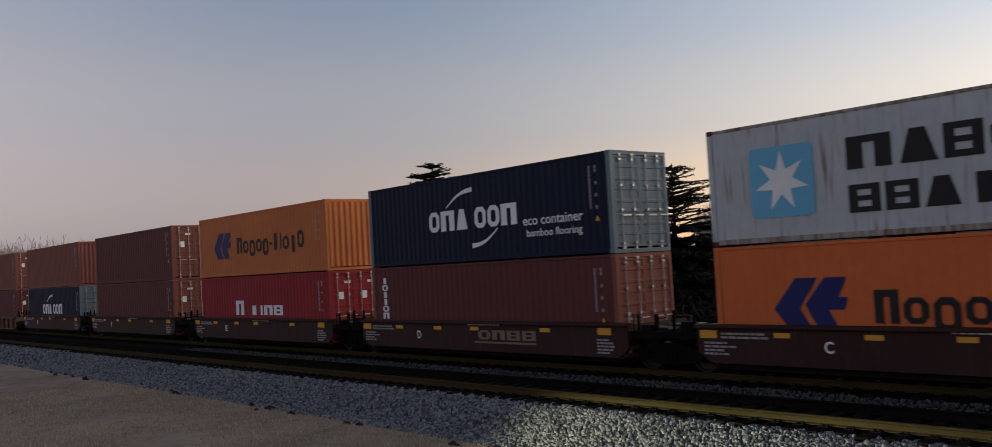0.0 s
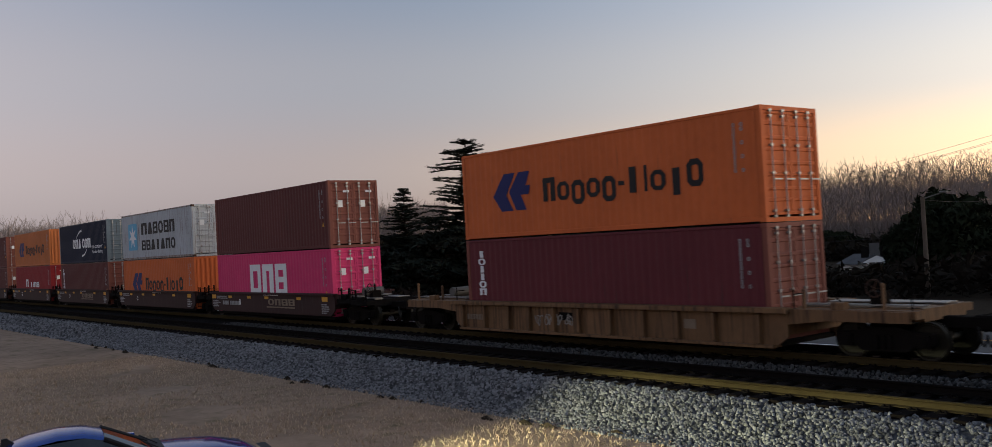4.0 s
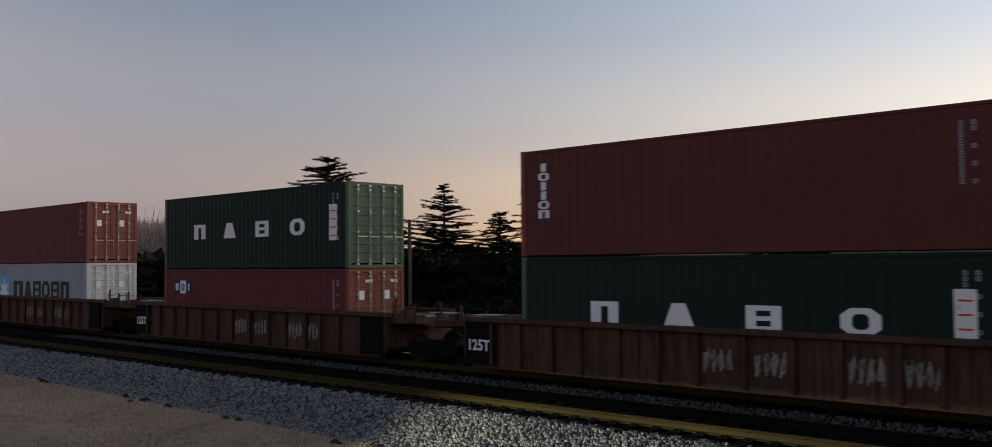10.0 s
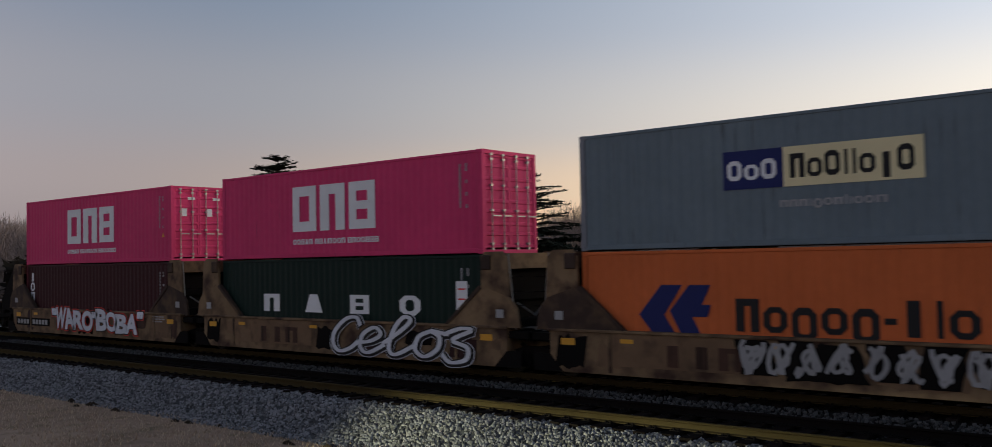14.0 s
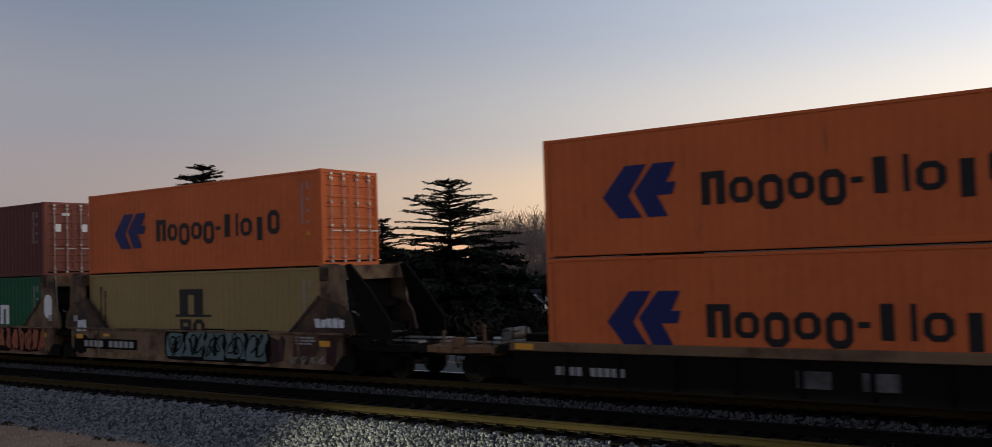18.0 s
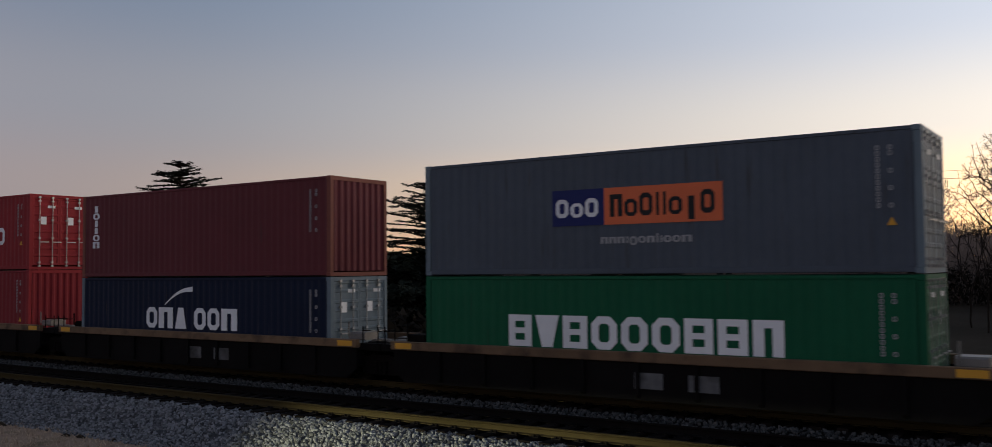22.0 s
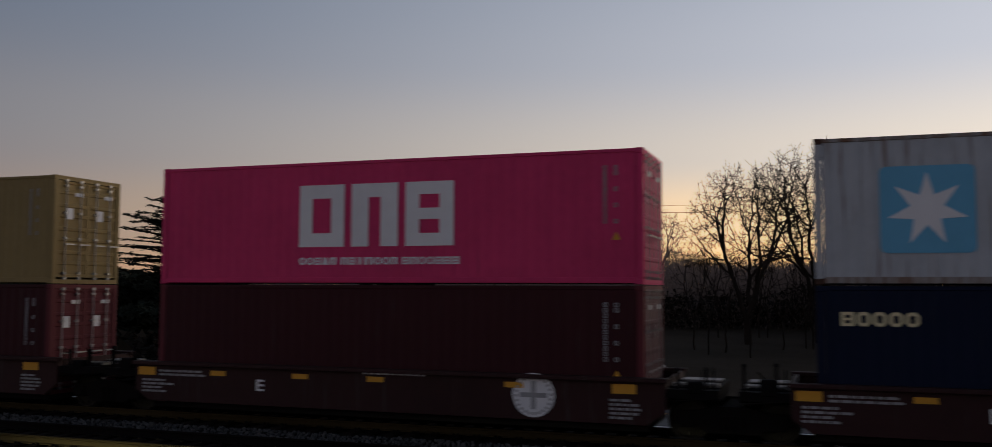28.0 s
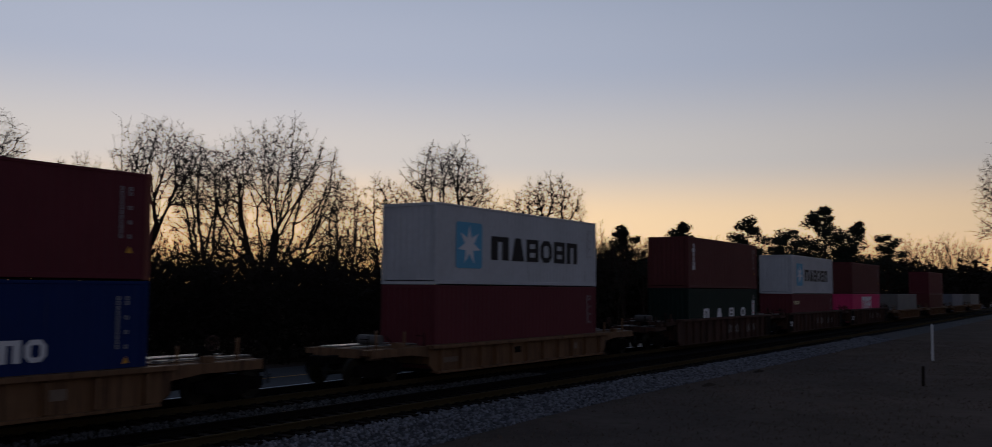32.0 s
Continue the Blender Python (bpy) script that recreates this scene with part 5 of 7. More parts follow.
BOX = "shipping container"
RB = "rust-brown corrugated %s with weathered doors" % BOX
TRAIN = [
    # position, car, upper container, lower container
    (-89.9, lambda u: car_yellow(u), spec(RUST_BROWN, FULL, True, None, RB), spec(BROWN, FULL, True, None, RB)),
    (-74.4, lambda u: car_maroon(u, "F", first=True), spec(RUST_BROWN, FULL, False, None, "faded brown corrugated %s with a plain end" % BOX), spec(NAVY, FULL, True, livery_arc, "dark navy %s with white shapes" % BOX, STEEL_GREY)),
    (-58.93, lambda u: car_maroon(u, "E"), spec(BROWN, FULL, True, None, RB, RUST_BROWN), spec(BROWN, FULL, True, None, RB, RUST_BROWN)),
    (-43.21, lambda u: car_maroon(u, "E"), spec(OLD_ORANGE, FULL, False, livery_chevron, "faded orange %s with a blue arrow emblem" % BOX), spec(RED, FULL, True, livery_two_words, "red %s with white serif-like shapes" % BOX)),
    (-27.86, lambda u: car_maroon(u, "D", word=True), spec(NAVY, FULL, True, livery_eco, "navy %s with white arcs and grey doors" % BOX, STEEL_GREY), spec(BROWN, FULL, True, livery_upright, "brown %s with upright white marks" % BOX, RUST_BROWN)),
    (-12.38, lambda u: car_maroon(u, "C"), spec(PALE_GREY, FULL, True, livery_star_two, "pale grey %s with a sky blue star square" % BOX), spec(ORANGE, FULL, False, livery_chevron, "orange %s with a blue arrow emblem" % BOX)),
    (3.11, lambda u: car_maroon(u, "B", last=True, word=True), spec(BROWN, FULL, True, None, RB, RUST_BROWN), spec(PINK, FULL, True, livery_block, "bright pink %s with white block shapes" % BOX)),
    (24.83, lambda u: car_yellow(u, graffiti=True), spec(ORANGE, FULL, True, livery_chevron, "orange %s with a blue arrow emblem" % BOX), spec(MAROON, FULL, True, livery_upright, "maroon %s with upright white marks" % BOX, RUST_BROWN)),
    (46.48, lambda u: car_yellow(u), spec(PALE_GREY, FULL, True, livery_star_two, "rust-streaked grey %s with a sky blue star square" % BOX), spec(BLUE_NAVY, FULL, True, livery_small_cream, "dark blue %s with small cream marks" % BOX, STEEL_GREY)),
    (68.15, lambda u: car_rust(u, ends="first"), spec(MAROON, FULL, True, livery_short_upright, "dull red-brown %s with a sooty stain" % BOX, RUST_BROWN), spec(SOFT_GREY, FULL, True, lambda c, h: livery_star(c, h, 0.14, -0.2), "light grey %s with black block shapes" % BOX, LIGHT_GREY)),
    (87.68, lambda u: car_rust(u), spec(GREEN, FULL, True, livery_wide, "dark green %s with spaced white shapes and faded doors" % BOX, OLD_GREEN), spec(MAROON, LOW, True, livery_emblem, "maroon %s with a blue and white emblem" % BOX, RUST_BROWN)),
    (107.44, lambda u: car_rust(u, ends="last"), spec(BROWN, FULL, False, livery_upright, "brown %s with a plain ribbed end" % BOX, RUST_BROWN), spec(GREEN, FULL, True, livery_wide, "dark green %s with spaced white shapes and faded doors" % BOX, OLD_GREEN)),
    (129.48, lambda u: car_husky(u, first=True), spec(PINK, FULL, True, livery_block, "bright pink %s with white block shapes" % BOX), spec(DARK_MAROON, FULL, True, livery_short_upright, "dark maroon %s with upright white marks" % BOX, MAROON)),
    (145.02, lambda u: car_husky(u), spec(PINK, FULL, True, livery_block, "bright pink %s with white block shapes" % BOX), spec(GREEN, FULL, True, livery_wide, "dark green %s with spaced white shapes" % BOX)),
    (160.46, lambda u: car_husky(u), spec(STEEL_GREY, FULL, True, livery_cream_panel, "blue-grey %s with a blue and cream panel" % BOX, DULL_GREY), spec(ORANGE, FULL, True, livery_chevron, "orange %s with a blue arrow emblem" % BOX)),
    (175.91, lambda u: car_husky(u), spec(BROWN, FULL, True, None, RB, RUST_BROWN), spec(BRIGHT_GREEN, FULL, True, livery_wide_word, "green %s with wide white block shapes" % BOX)),
    (191.16, lambda u: car_husky(u, last=True), spec(ORANGE, FULL, True, livery_chevron, "orange %s with a blue arrow emblem" % BOX), spec(TAN, FULL, True, livery_arch, "tan %s with black block shapes" % BOX)),
    (211.14, lambda u: car_flat(u, first=True), spec(ORANGE, FULL, False, livery_chevron, "orange %s with a plain ribbed end" % BOX), spec(ORANGE, FULL, True, livery_chevron, "orange %s with a blue arrow emblem" % BOX)),
    (226.62, lambda u: car_flat(u), spec(RED, FULL, True, livery_wing, "red %s with a white wing emblem" % BOX), spec(DEEP_RED, FULL, False, livery_small_white, "deep red %s with a plain ribbed end" % BOX, RED)),
    (242.3, lambda u: car_flat(u), spec(MAROON, FULL, False, livery_upright, "maroon %s with upright white marks" % BOX, RUST_BROWN), spec(NAVY, LOW, True, lambda c, h: livery_arc(c, h, False), "navy %s with a white arc" % BOX, STEEL_GREY)),
    (257.95, lambda u: car_flat(u), spec(SLATE, FULL, True, livery_coral_panel, "slate grey %s with a blue and coral panel" % BOX, STEEL_GREY), spec(BRIGHT_GREEN, LOW, True, livery_wide_word, "green %s with wide white block shapes" % BOX)),
    (273.56, lambda u: car_flat(u, last=True), spec(ORANGE, FULL, False, livery_chevron, "orange %s with a plain ribbed end" % BOX), spec(MAROON, FULL, True, None, "maroon %s with pale doors" % BOX, RUST_BROWN)),
    (295.52, lambda u: car_brown(u), spec(BROWN, LOW, True, None, RB, RUST_BROWN), spec(NAVY, FULL, True, livery_eco_both, "navy %s with white shapes and small words" % BOX, STEEL_GREY)),
    (317.28, lambda u: car_maroon(u, "A", first=True, disc=9.75), spec(TAN, FULL, True, livery_arch, "tan %s with black block shapes" % BOX), spec(DARK_MAROON, FULL, True, livery_short_upright, "dark maroon %s with upright white marks" % BOX, MAROON)),
    (332.95, lambda u: car_maroon(u, "E", disc=9.85), spec(PINK, FULL, True, livery_block, "bright pink %s with white block shapes" % BOX), spec(DARK_MAROON, FULL, True, None, "dark maroon corrugated %s with plain sides" % BOX, MAROON)),
    (348.54, lambda u: car_maroon(u, "D", disc=9.85), spec(PALE_GREY, FULL, True, livery_star, "scuffed pale grey %s with a sky blue star square" % BOX), spec(BLUE_NAVY, FULL, True, livery_small_cream, "dark blue %s with small cream marks" % BOX)),
    (364.09, lambda u: car_maroon(u, "C", disc=9.85), spec(DULL_GREY, FULL, True, livery_star, "dull blue-grey %s with a sky blue star square" % BOX), spec(DUSTY_GREY, FULL, False, livery_small_red, "dusty grey %s with small red shapes" % BOX)),
    (379.66, lambda u: car_maroon(u, "B", last=True, disc=2.55), spec(ORANGE, FULL, False, livery_chevron, "orange %s with doors at its end" % BOX), spec(BROWN, LOW, True, None, RB)),
    (401.51, lambda u: car_yellow(u), spec(MAROON, LOW, True, livery_upright_emblem, "maroon %s with upright white marks and a small emblem" % BOX, RUST_BROWN), spec(ROYAL, FULL, False, livery_flag, "royal blue %s with a flag emblem" % BOX)),
    (425.34, lambda u: car_yellow(u), spec(LIGHT_GREY, FULL, True, livery_star, "light grey %s with a sky blue star square" % BOX), spec(MAROON, FULL, True, None, "maroon corrugated %s with plain sides" % BOX)),
    (448.84, lambda u: car_rust(u, ends="first"), spec(BROWN, FULL, True, livery_upright, "brown %s with upright white marks" % BOX), spec(GREEN, FULL, True, livery_wide, "dark green %s with spaced white shapes" % BOX)),
    (469.41, lambda u: car_rust(u), spec(LIGHT_GREY, FULL, True, livery_star, "light grey %s with faint blue shapes" % BOX), spec(MAROON, LOW, True, livery_small_cream, "maroon corrugated %s with plain sides" % BOX)),
    (489.0, lambda u: car_rust(u, ends="last"), spec(BROWN, FULL, True, None, RB), spec(PINK, LOW, True, livery_block, "pink %s with white block shapes" % BOX)),
    (511.0, lambda u: car_yellow(u), None, spec(DUSTY_GREY, LOW, True, None, "dusty grey corrugated %s with plain sides" % BOX)),
    (533.0, lambda u: car_yellow(u), spec(MAROON, FULL, True, None, "maroon corrugated %s with plain sides" % BOX), spec(BROWN, LOW, True, None, RB)),
    (555.0, lambda u: car_yellow(u), None, spec(DULL_GREY, LOW, True, None, "dull grey corrugated %s with plain sides" % BOX)),
    (577.0, lambda u: car_yellow(u), None, spec(DUSTY_GREY, LOW, True, None, "dusty grey corrugated %s with plain sides" % BOX)),
]


def build_train():
    cars = {}
    for u, (x, make, upper, lower) in enumerate(TRAIN):
        car = make(u)
        cars[u] = car
        RIDERS.append((car, x, FACE_Y, 0.0))
        container(u, lower, x, 0.30)
        if upper:
            container(u, upper, x, 0.30 + lower[1] + STACK_GAP)
    # the paint of single cars
    wild_word(cars[12], "\"WARO\"BOBA\"", 3.05, 10.5, 0.42, 1.26, ((0.105, RED_MARK), (0.075, BLACK), (0.045, CHROME_SPRAY)), 5, -0.262)
    number_bars(cars[12], -0.4, 2.6, 0.56, 0.76, 10, 4, CAR_BLACK, GREY_MARK)
    letter_parts("lettering", blocks("JJH", 2.3, 4.5, 0.48, 0.98, y=-0.222), CAR_RUST, cars[13])
    script_word(cars[13], "Celos", 6.1, 12.0, 0.34, 1.42, ((0.34, CHROME_SPRAY, 0.03), (0.29, BLACK, 0.03), (0.25, BLACK, 0.0), (0.15, CHROME_SPRAY, 0.0)), -0.272)
    letter_parts("lettering", blocks("JJH", 2.3, 4.5, 0.48, 0.98, y=-0.222), CAR_RUST, cars[14])
    scrawl(cars[14], 4.2, 10.8, 0.36, 1.28, CAR_BLACK, 14, 7, -0.222)
    tag(cars[14], 4.2, 10.8, 0.38, 1.26, GREY_MARK, 24, 10, 0.10, -0.229, "fat grey sprayed stroke")
    scrawl(cars[15], 0.5, 3.6, 0.32, 1.25, MAROON, 15, 5, -0.226, CAR_BLACK, RUST_SPRAY)
    scrawl(cars[15], 3.7, 6.6, 0.30, 1.3, CAR_BLACK, 19, 4, -0.222)
    tag(cars[15], 0.6, 6.6, 0.32, 1.25, RUST_SPRAY, 25, 11, 0.10, -0.229, "orange sprayed stroke")
    scrawl(cars[15], 8.3, 12.3, 0.26, 1.3, CAR_BLACK, 16, 5, -0.222)
    tag(cars[15], 7.6, 12.6, 0.28, 1.3, RUST_SPRAY, 26, 10, 0.11, -0.229, "orange sprayed stroke")
    for k in range(6):
        part("graffiti", rounded(0.4 + 1.95 * k, 2.3 + 1.95 * k, 0.28, 1.25, 0.25, -0.2165), (MAROON, CAR_BLACK, BROWN)[k % 3], cars[15], "dark spray-painted patch")
    part("graffiti", rounded(12.45, 13.0, 1.6, 2.5, 0.25, -0.19), WHITE, cars[15], "white spray-painted patch")
    part("graffiti", rounded(4.8, 10.1, 0.28, 1.3, 0.3, -0.2165), CAR_BLACK, cars[16], "dark spray-painted patch")
    scrawl(cars[16], 4.9, 10.0, 0.30, 1.3, TEAL_SPRAY, 17, 5, -0.226, CAR_BLACK)
    tag(cars[16], 4.9, 10.0, 0.34, 1.28, CAR_BLACK, 27, 5, 0.06, -0.2365, "black sprayed outline")
    tag(cars[16], 10.9, 12.5, 0.30, 0.62, CHALK_MARK, 28, 4, 0.03, -0.2145)
    scrawl(cars[16], 12.0, 13.2, 1.4, 1.7, CHROME_SPRAY, 18, 5, -0.192)
    scrawl(cars[16], -0.45, 0.15, 1.1, 1.6, CHROME_SPRAY, 20, 2, -0.226)
    number_bars(cars[16], 0.0, 3.1, 0.60, 0.82, 10, 4, CAR_BLACK, GREY_MARK)
    wild_word(cars[21], "HABANERO", 2.2, 12.0, 0.20, 0.80, ((0.02, GREY_SPRAY),), 9, -0.286, -0.17, "dull grey spray-painted letter")
    number_bars(cars[21], -0.3, 1.9, 0.55, 0.75, 10, 4, None, GREY_MARK)
    number_bars(cars[17], 0.3, 2.2, 0.40, 0.60, 10, 4, None, GREY_MARK)
    number_bars(cars[23], 0.0, 2.4, 0.80, 0.96, 11, 4, None, GREY_MARK)
    number_bars(cars[27], 9.6, 11.6, 0.80, 0.96, 11, 4, None, GREY_MARK)
    number_bars(cars[6], 1.0, 3.0, 0.66, 0.86, 11, 4, None, GREY_MARK)
# ---------------------------------------------------------------- ground and tracks
TRACK_FAR, TRACK_NEAR = FACE_Y + MID_Y, FACE_Y + MID_Y - 4.31


def smooth(a, b, v):
    s = min(1.0, max(0.0, (v - a) / (b - a)))
    return s * s * (3 - 2 * s)


def lawn_height(x):
    return -0.86 + 0.42 * smooth(2, 30, x)


def ground_z(x, y):
    """Height of the ground: lawn, ballast shoulder, track bed, road side, rising woods."""
    lawn = lawn_height(x)
    toe = 13.35 - 0.0 * x
    if y < toe:
        return lawn + 0.05 * noise.noise((x * 0.15, y * 0.15, 0)) * min(1, (toe - y) / 2)
    if y < 22.2:
        return lawn + (-0.25 - lawn) * smooth(toe, 15.25, y) * 1.0
    if y < 26:
        return -0.25 - 0.6 * smooth(22.2, 24.4, y)
    base = -0.85
    if y > 38:
        base += 4.0 * smooth(38, 160, y) + 0.3 * noise.noise((x * 0.03, y * 0.03, 5))
    return base


def ground_sheet():
    xs = np.concatenate([np.linspace(-2200, -160, 12), np.linspace(-140, -62, 14), np.linspace(-60, 70, 131), np.linspace(75, 160, 15), np.linspace(200, 2200, 12)])
    ys = np.concatenate([np.linspace(-600, -40, 6), np.linspace(-30, 12.5, 35), np.linspace(12.8, 15.6, 15), np.linspace(16.2, 22.0, 7), np.linspace(22.2, 26.2, 11), np.linspace(27, 38, 6), np.linspace(42, 200, 24), np.linspace(300, 3000, 8)])
    v = [(x, y, ground_z(x, y)) for y in ys for x in xs]
    n = len(xs)
    f, mi = [], []
    for j in range(len(ys) - 1):
        for i in range(n - 1):
            f.append((j * n + i, j * n + i + 1, (j + 1) * n + i + 1, (j + 1) * n + i))
            yc = (ys[j] + ys[j + 1]) / 2
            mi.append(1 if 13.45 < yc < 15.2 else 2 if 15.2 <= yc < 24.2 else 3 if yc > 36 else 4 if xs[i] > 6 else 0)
    g = Geo()
    g.v, g.f, g.m = v, f, mi
    return solid("ground", g, [LAWN, BALLAST, TRACK_BED, WOOD_FLOOR, SHADED_LAWN], "dry winter lawn, ballast and leaf-strewn ground", "ground", kind="structure", smooth=True)


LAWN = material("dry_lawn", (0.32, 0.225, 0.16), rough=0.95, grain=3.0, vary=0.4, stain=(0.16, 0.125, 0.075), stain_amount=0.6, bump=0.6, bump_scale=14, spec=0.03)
# the lawn right of x = 6: its backlit shade is put into the colour
SHADED_LAWN = material("shaded_lawn", (0.09, 0.068, 0.056), rough=0.95, grain=3.0, vary=0.4, stain=(0.05, 0.045, 0.03), stain_amount=0.5, bump=0.6, bump_scale=14, spec=0.03)
WOOD_FLOOR = material("leaf_litter", (0.035, 0.026, 0.018), rough=0.95, grain=2, vary=0.4, bump=0.3, spec=0.03)
ground_sheet()

road = solid("road", Geo().box(-400, 400, 26.8, 33.6, -0.95, -0.80), [ASPHALT], "grey asphalt road behind the railway", "road", kind="structure")
part("lane_line", Geo().box(-400, 400, 30.1, 30.22, -0.80, -0.796), YELLOW_MARK, road)
part("lane_line", Geo().box(-400, 400, 27.2, 27.3, -0.80, -0.796), WHITE, road)


def rail_profile(y):
    return [(y - 0.076, -0.172), (y + 0.076, -0.172), (y + 0.076, -0.160), (y + 0.012, -0.140), (y + 0.009, -0.050), (y + 0.036, -0.036), (y + 0.036, -0.006), (y + 0.028, 0.0), (y - 0.028, 0.0), (y - 0.036, -0.006), (y - 0.036, -0.036), (y - 0.009, -0.050), (y - 0.012, -0.140), (y - 0.076, -0.160)]


def rail(parent, y, gauge_side):
    """A rail with a bright head, a rusty outer side and a dark greasy side towards the other rail."""
    g = Geo().extrude_x(rail_profile(y), -420, 640)
    me = g.mesh("rail", [RAIL_RUST, RAIL_HEAD, DARK_STEEL])
    for p in me.polygons:
        if p.normal.z > 0.3 and p.center.z > -0.01:
            p.material_index = 1
        elif (p.center.y - y) * gauge_side > 0:
            p.material_index = 2
    ob = new("rail", me)
    ob.parent = parent
    return ob


def tie_mesh(k):
    rng = random.Random(k)
    g = Geo()
    hl = 1.3 + rng.uniform(-0.04, 0.04)
    w = 0.115
    v = [(sx * (w + rng.uniform(-0.012, 0.012)), sy * (hl + rng.uniform(-0.03, 0.03)), z + rng.uniform(-0.008, 0.008)) for sx in (-1, 1) for sy in (-1, -0.33, 0.33, 1) for z in (-0.2, -0.008)]
    f = []
    for j in range(3):
        a = j * 2
        f += [(a, a + 1, a + 3, a + 2), (8 + a, 8 + a + 2, 8 + a + 3, 8 + a + 1), (a + 1, 8 + a + 1, 8 + a + 3, a + 3), (a, a + 2, 8 + a + 2, 8 + a)]
    f += [(0, 8, 9, 1), (6, 7, 15, 14)]
    g.add(v, f)
    return g.mesh("tie", [TIE_WOOD])


def track(name, yc, span, label):
    t = thing(name, label, "railway track", kind="structure")
    for s in (-1, 1):
        rail(t, yc + s * GAUGE, -s)
    ties = [tie_mesh(k) for k in range(5)]
    rng = random.Random(7)
    x = span[0]
    plates = Geo()
    while x < span[1]:
        tie = part("tie", ties[rng.randrange(5)], TIE_WOOD, t, at=(x, yc + rng.uniform(-0.05, 0.05), -0.175))
        tie.rotation_euler = (0, 0, rng.uniform(-0.02, 0.02))
        for s in (-1, 1):
            y = yc + s * GAUGE
            plates.box(x - 0.10, x + 0.10, y - 0.18, y + 0.18, -0.182, -0.163)
            for d in (-0.10, 0.10):
                plates.box(x - 0.07, x - 0.035, y + d - 0.02, y + d + 0.02, -0.165, -0.138)
                plates.box(x + 0.035, x + 0.07, y + d - 0.02, y + d + 0.02, -0.165, -0.138)
        x += 0.495
    tagged(part("tie_plates", plates, DARK_STEEL, t, "rusty tie plates and spikes"), kind="stuff")
    return t


track("track_near", TRACK_NEAR, (-75, 70), "empty railway track with rusty rails on dark ties")
track("track_far", TRACK_FAR, (-45, 45), "railway track that carries the train")


def stones(name, count, x0, x1, y0, y1, size, colours, seed, label, lift=0.0):
    """Crushed stone: angular pieces strewn over the ground, one joined mesh."""
    rng = np.random.default_rng(seed)
    px, py = rng.uniform(x0, x1, count), rng.uniform(y0, y1, count)
    pz = np.array([ground_z(a, b) for a, b in zip(px, py)]) + lift
    corners = np.array([(sx, sy, sz) for sx in (-1, 1) for sy in (-1, 1) for sz in (-1, 1)], float)
    s = rng.uniform(0.55, 1.0, (count, 1, 1)) * size * 0.5
    v = corners[None] * rng.uniform(0.45, 1.1, (count, 8, 3)) * s
    a, b = rng.uniform(0, 6.28, count), rng.uniform(-0.9, 0.9, count)
    ca, sa, cb, sb = np.cos(a), np.sin(a), np.cos(b), np.sin(b)
    x1_ = v[..., 0] * cb[:, None] + v[..., 2] * sb[:, None]
    z1_ = -v[..., 0] * sb[:, None] + v[..., 2] * cb[:, None]
    x2_ = x1_ * ca[:, None] - v[..., 1] * sa[:, None]
    y2_ = x1_ * sa[:, None] + v[..., 1] * ca[:, None]
    out = np.stack([x2_ + px[:, None], y2_ + py[:, None], z1_ + pz[:, None] + size * 0.12], -1).reshape(-1, 3)
    quad = np.array([(0, 1, 3, 2), (4, 6, 7, 5), (0, 4, 5, 1), (2, 3, 7, 6), (1, 5, 7, 3)])
    faces = (quad[None] + 8 * np.arange(count)[:, None, None]).reshape(-1, 4)
    return bulk(name, out, faces, [stone_material(name, colours)], label, "gravel")


def bulk(name, verts, faces, mats, label, category, kind="stuff"):
    me = bpy.data.meshes.new(name)
    k = faces.shape[1]
    me.vertices.add(len(verts))
    me.vertices.foreach_set("co", np.asarray(verts, np.float32).ravel())
    me.loops.add(faces.size)
    me.loops.foreach_set("vertex_index", faces.astype(np.int32).ravel())
    me.polygons.add(len(faces))
    me.polygons.foreach_set("loop_start", np.arange(0, faces.size, k, dtype=np.int32))
    for m in mats:
        me.materials.append(m)
    me.update(calc_edges=True)
    return tagged(new(name, me), label, category, kind=kind)


def stone_material(name, colours):
    m = bpy.data.materials.new(name + "_stone")
    m.use_nodes = True
    nt = m.node_tree
    g = nt.nodes.new("ShaderNodeNewGeometry")
    r = nt.nodes.new("ShaderNodeValToRGB")
    r.color_ramp.elements[0].color, r.color_ramp.elements[1].color = (*colours[0], 1), (*colours[1], 1)
    nt.links.new(g.outputs["Random Per Island"], r.inputs[0])
    b = nt.nodes["Principled BSDF"]
    nt.links.new(r.outputs[0], b.inputs["Base Color"])
    b.inputs["Roughness"].default_value = 0.9
    return m


DULL_STONE = ((0.025, 0.026, 0.03), (0.21, 0.21, 0.23))
GREY_STONE, DARK_STONE = ((0.02, 0.02, 0.022), (0.25, 0.243, 0.25)), ((0.008, 0.008, 0.008), (0.075, 0.072, 0.070))
stones("shoulder_ballast", 34000, -52, 3, 13.25, 15.35, 0.085, GREY_STONE, 1, "crushed grey ballast stones on the track shoulder")
stones("distant_shoulder_ballast", 9000, -110, -52, 13.25, 15.35, 0.13, GREY_STONE, 2, "crushed grey ballast stones on the track shoulder")
stones("forward_shoulder_ballast", 16000, 3, 75, 13.4, 15.35, 0.095, DULL_STONE, 3, "crushed grey ballast stones on the track shoulder")
stones("bed_ballast", 10000, -45, 32, 17.75, 19.35, 0.08, DARK_STONE, 4, "dark oily ballast between the tracks", 0.02)
stones("crib_ballast", 10000, -45, 35, 15.3, 17.75, 0.07, DARK_STONE, 5, "dark oily ballast between the ties", -0.03)


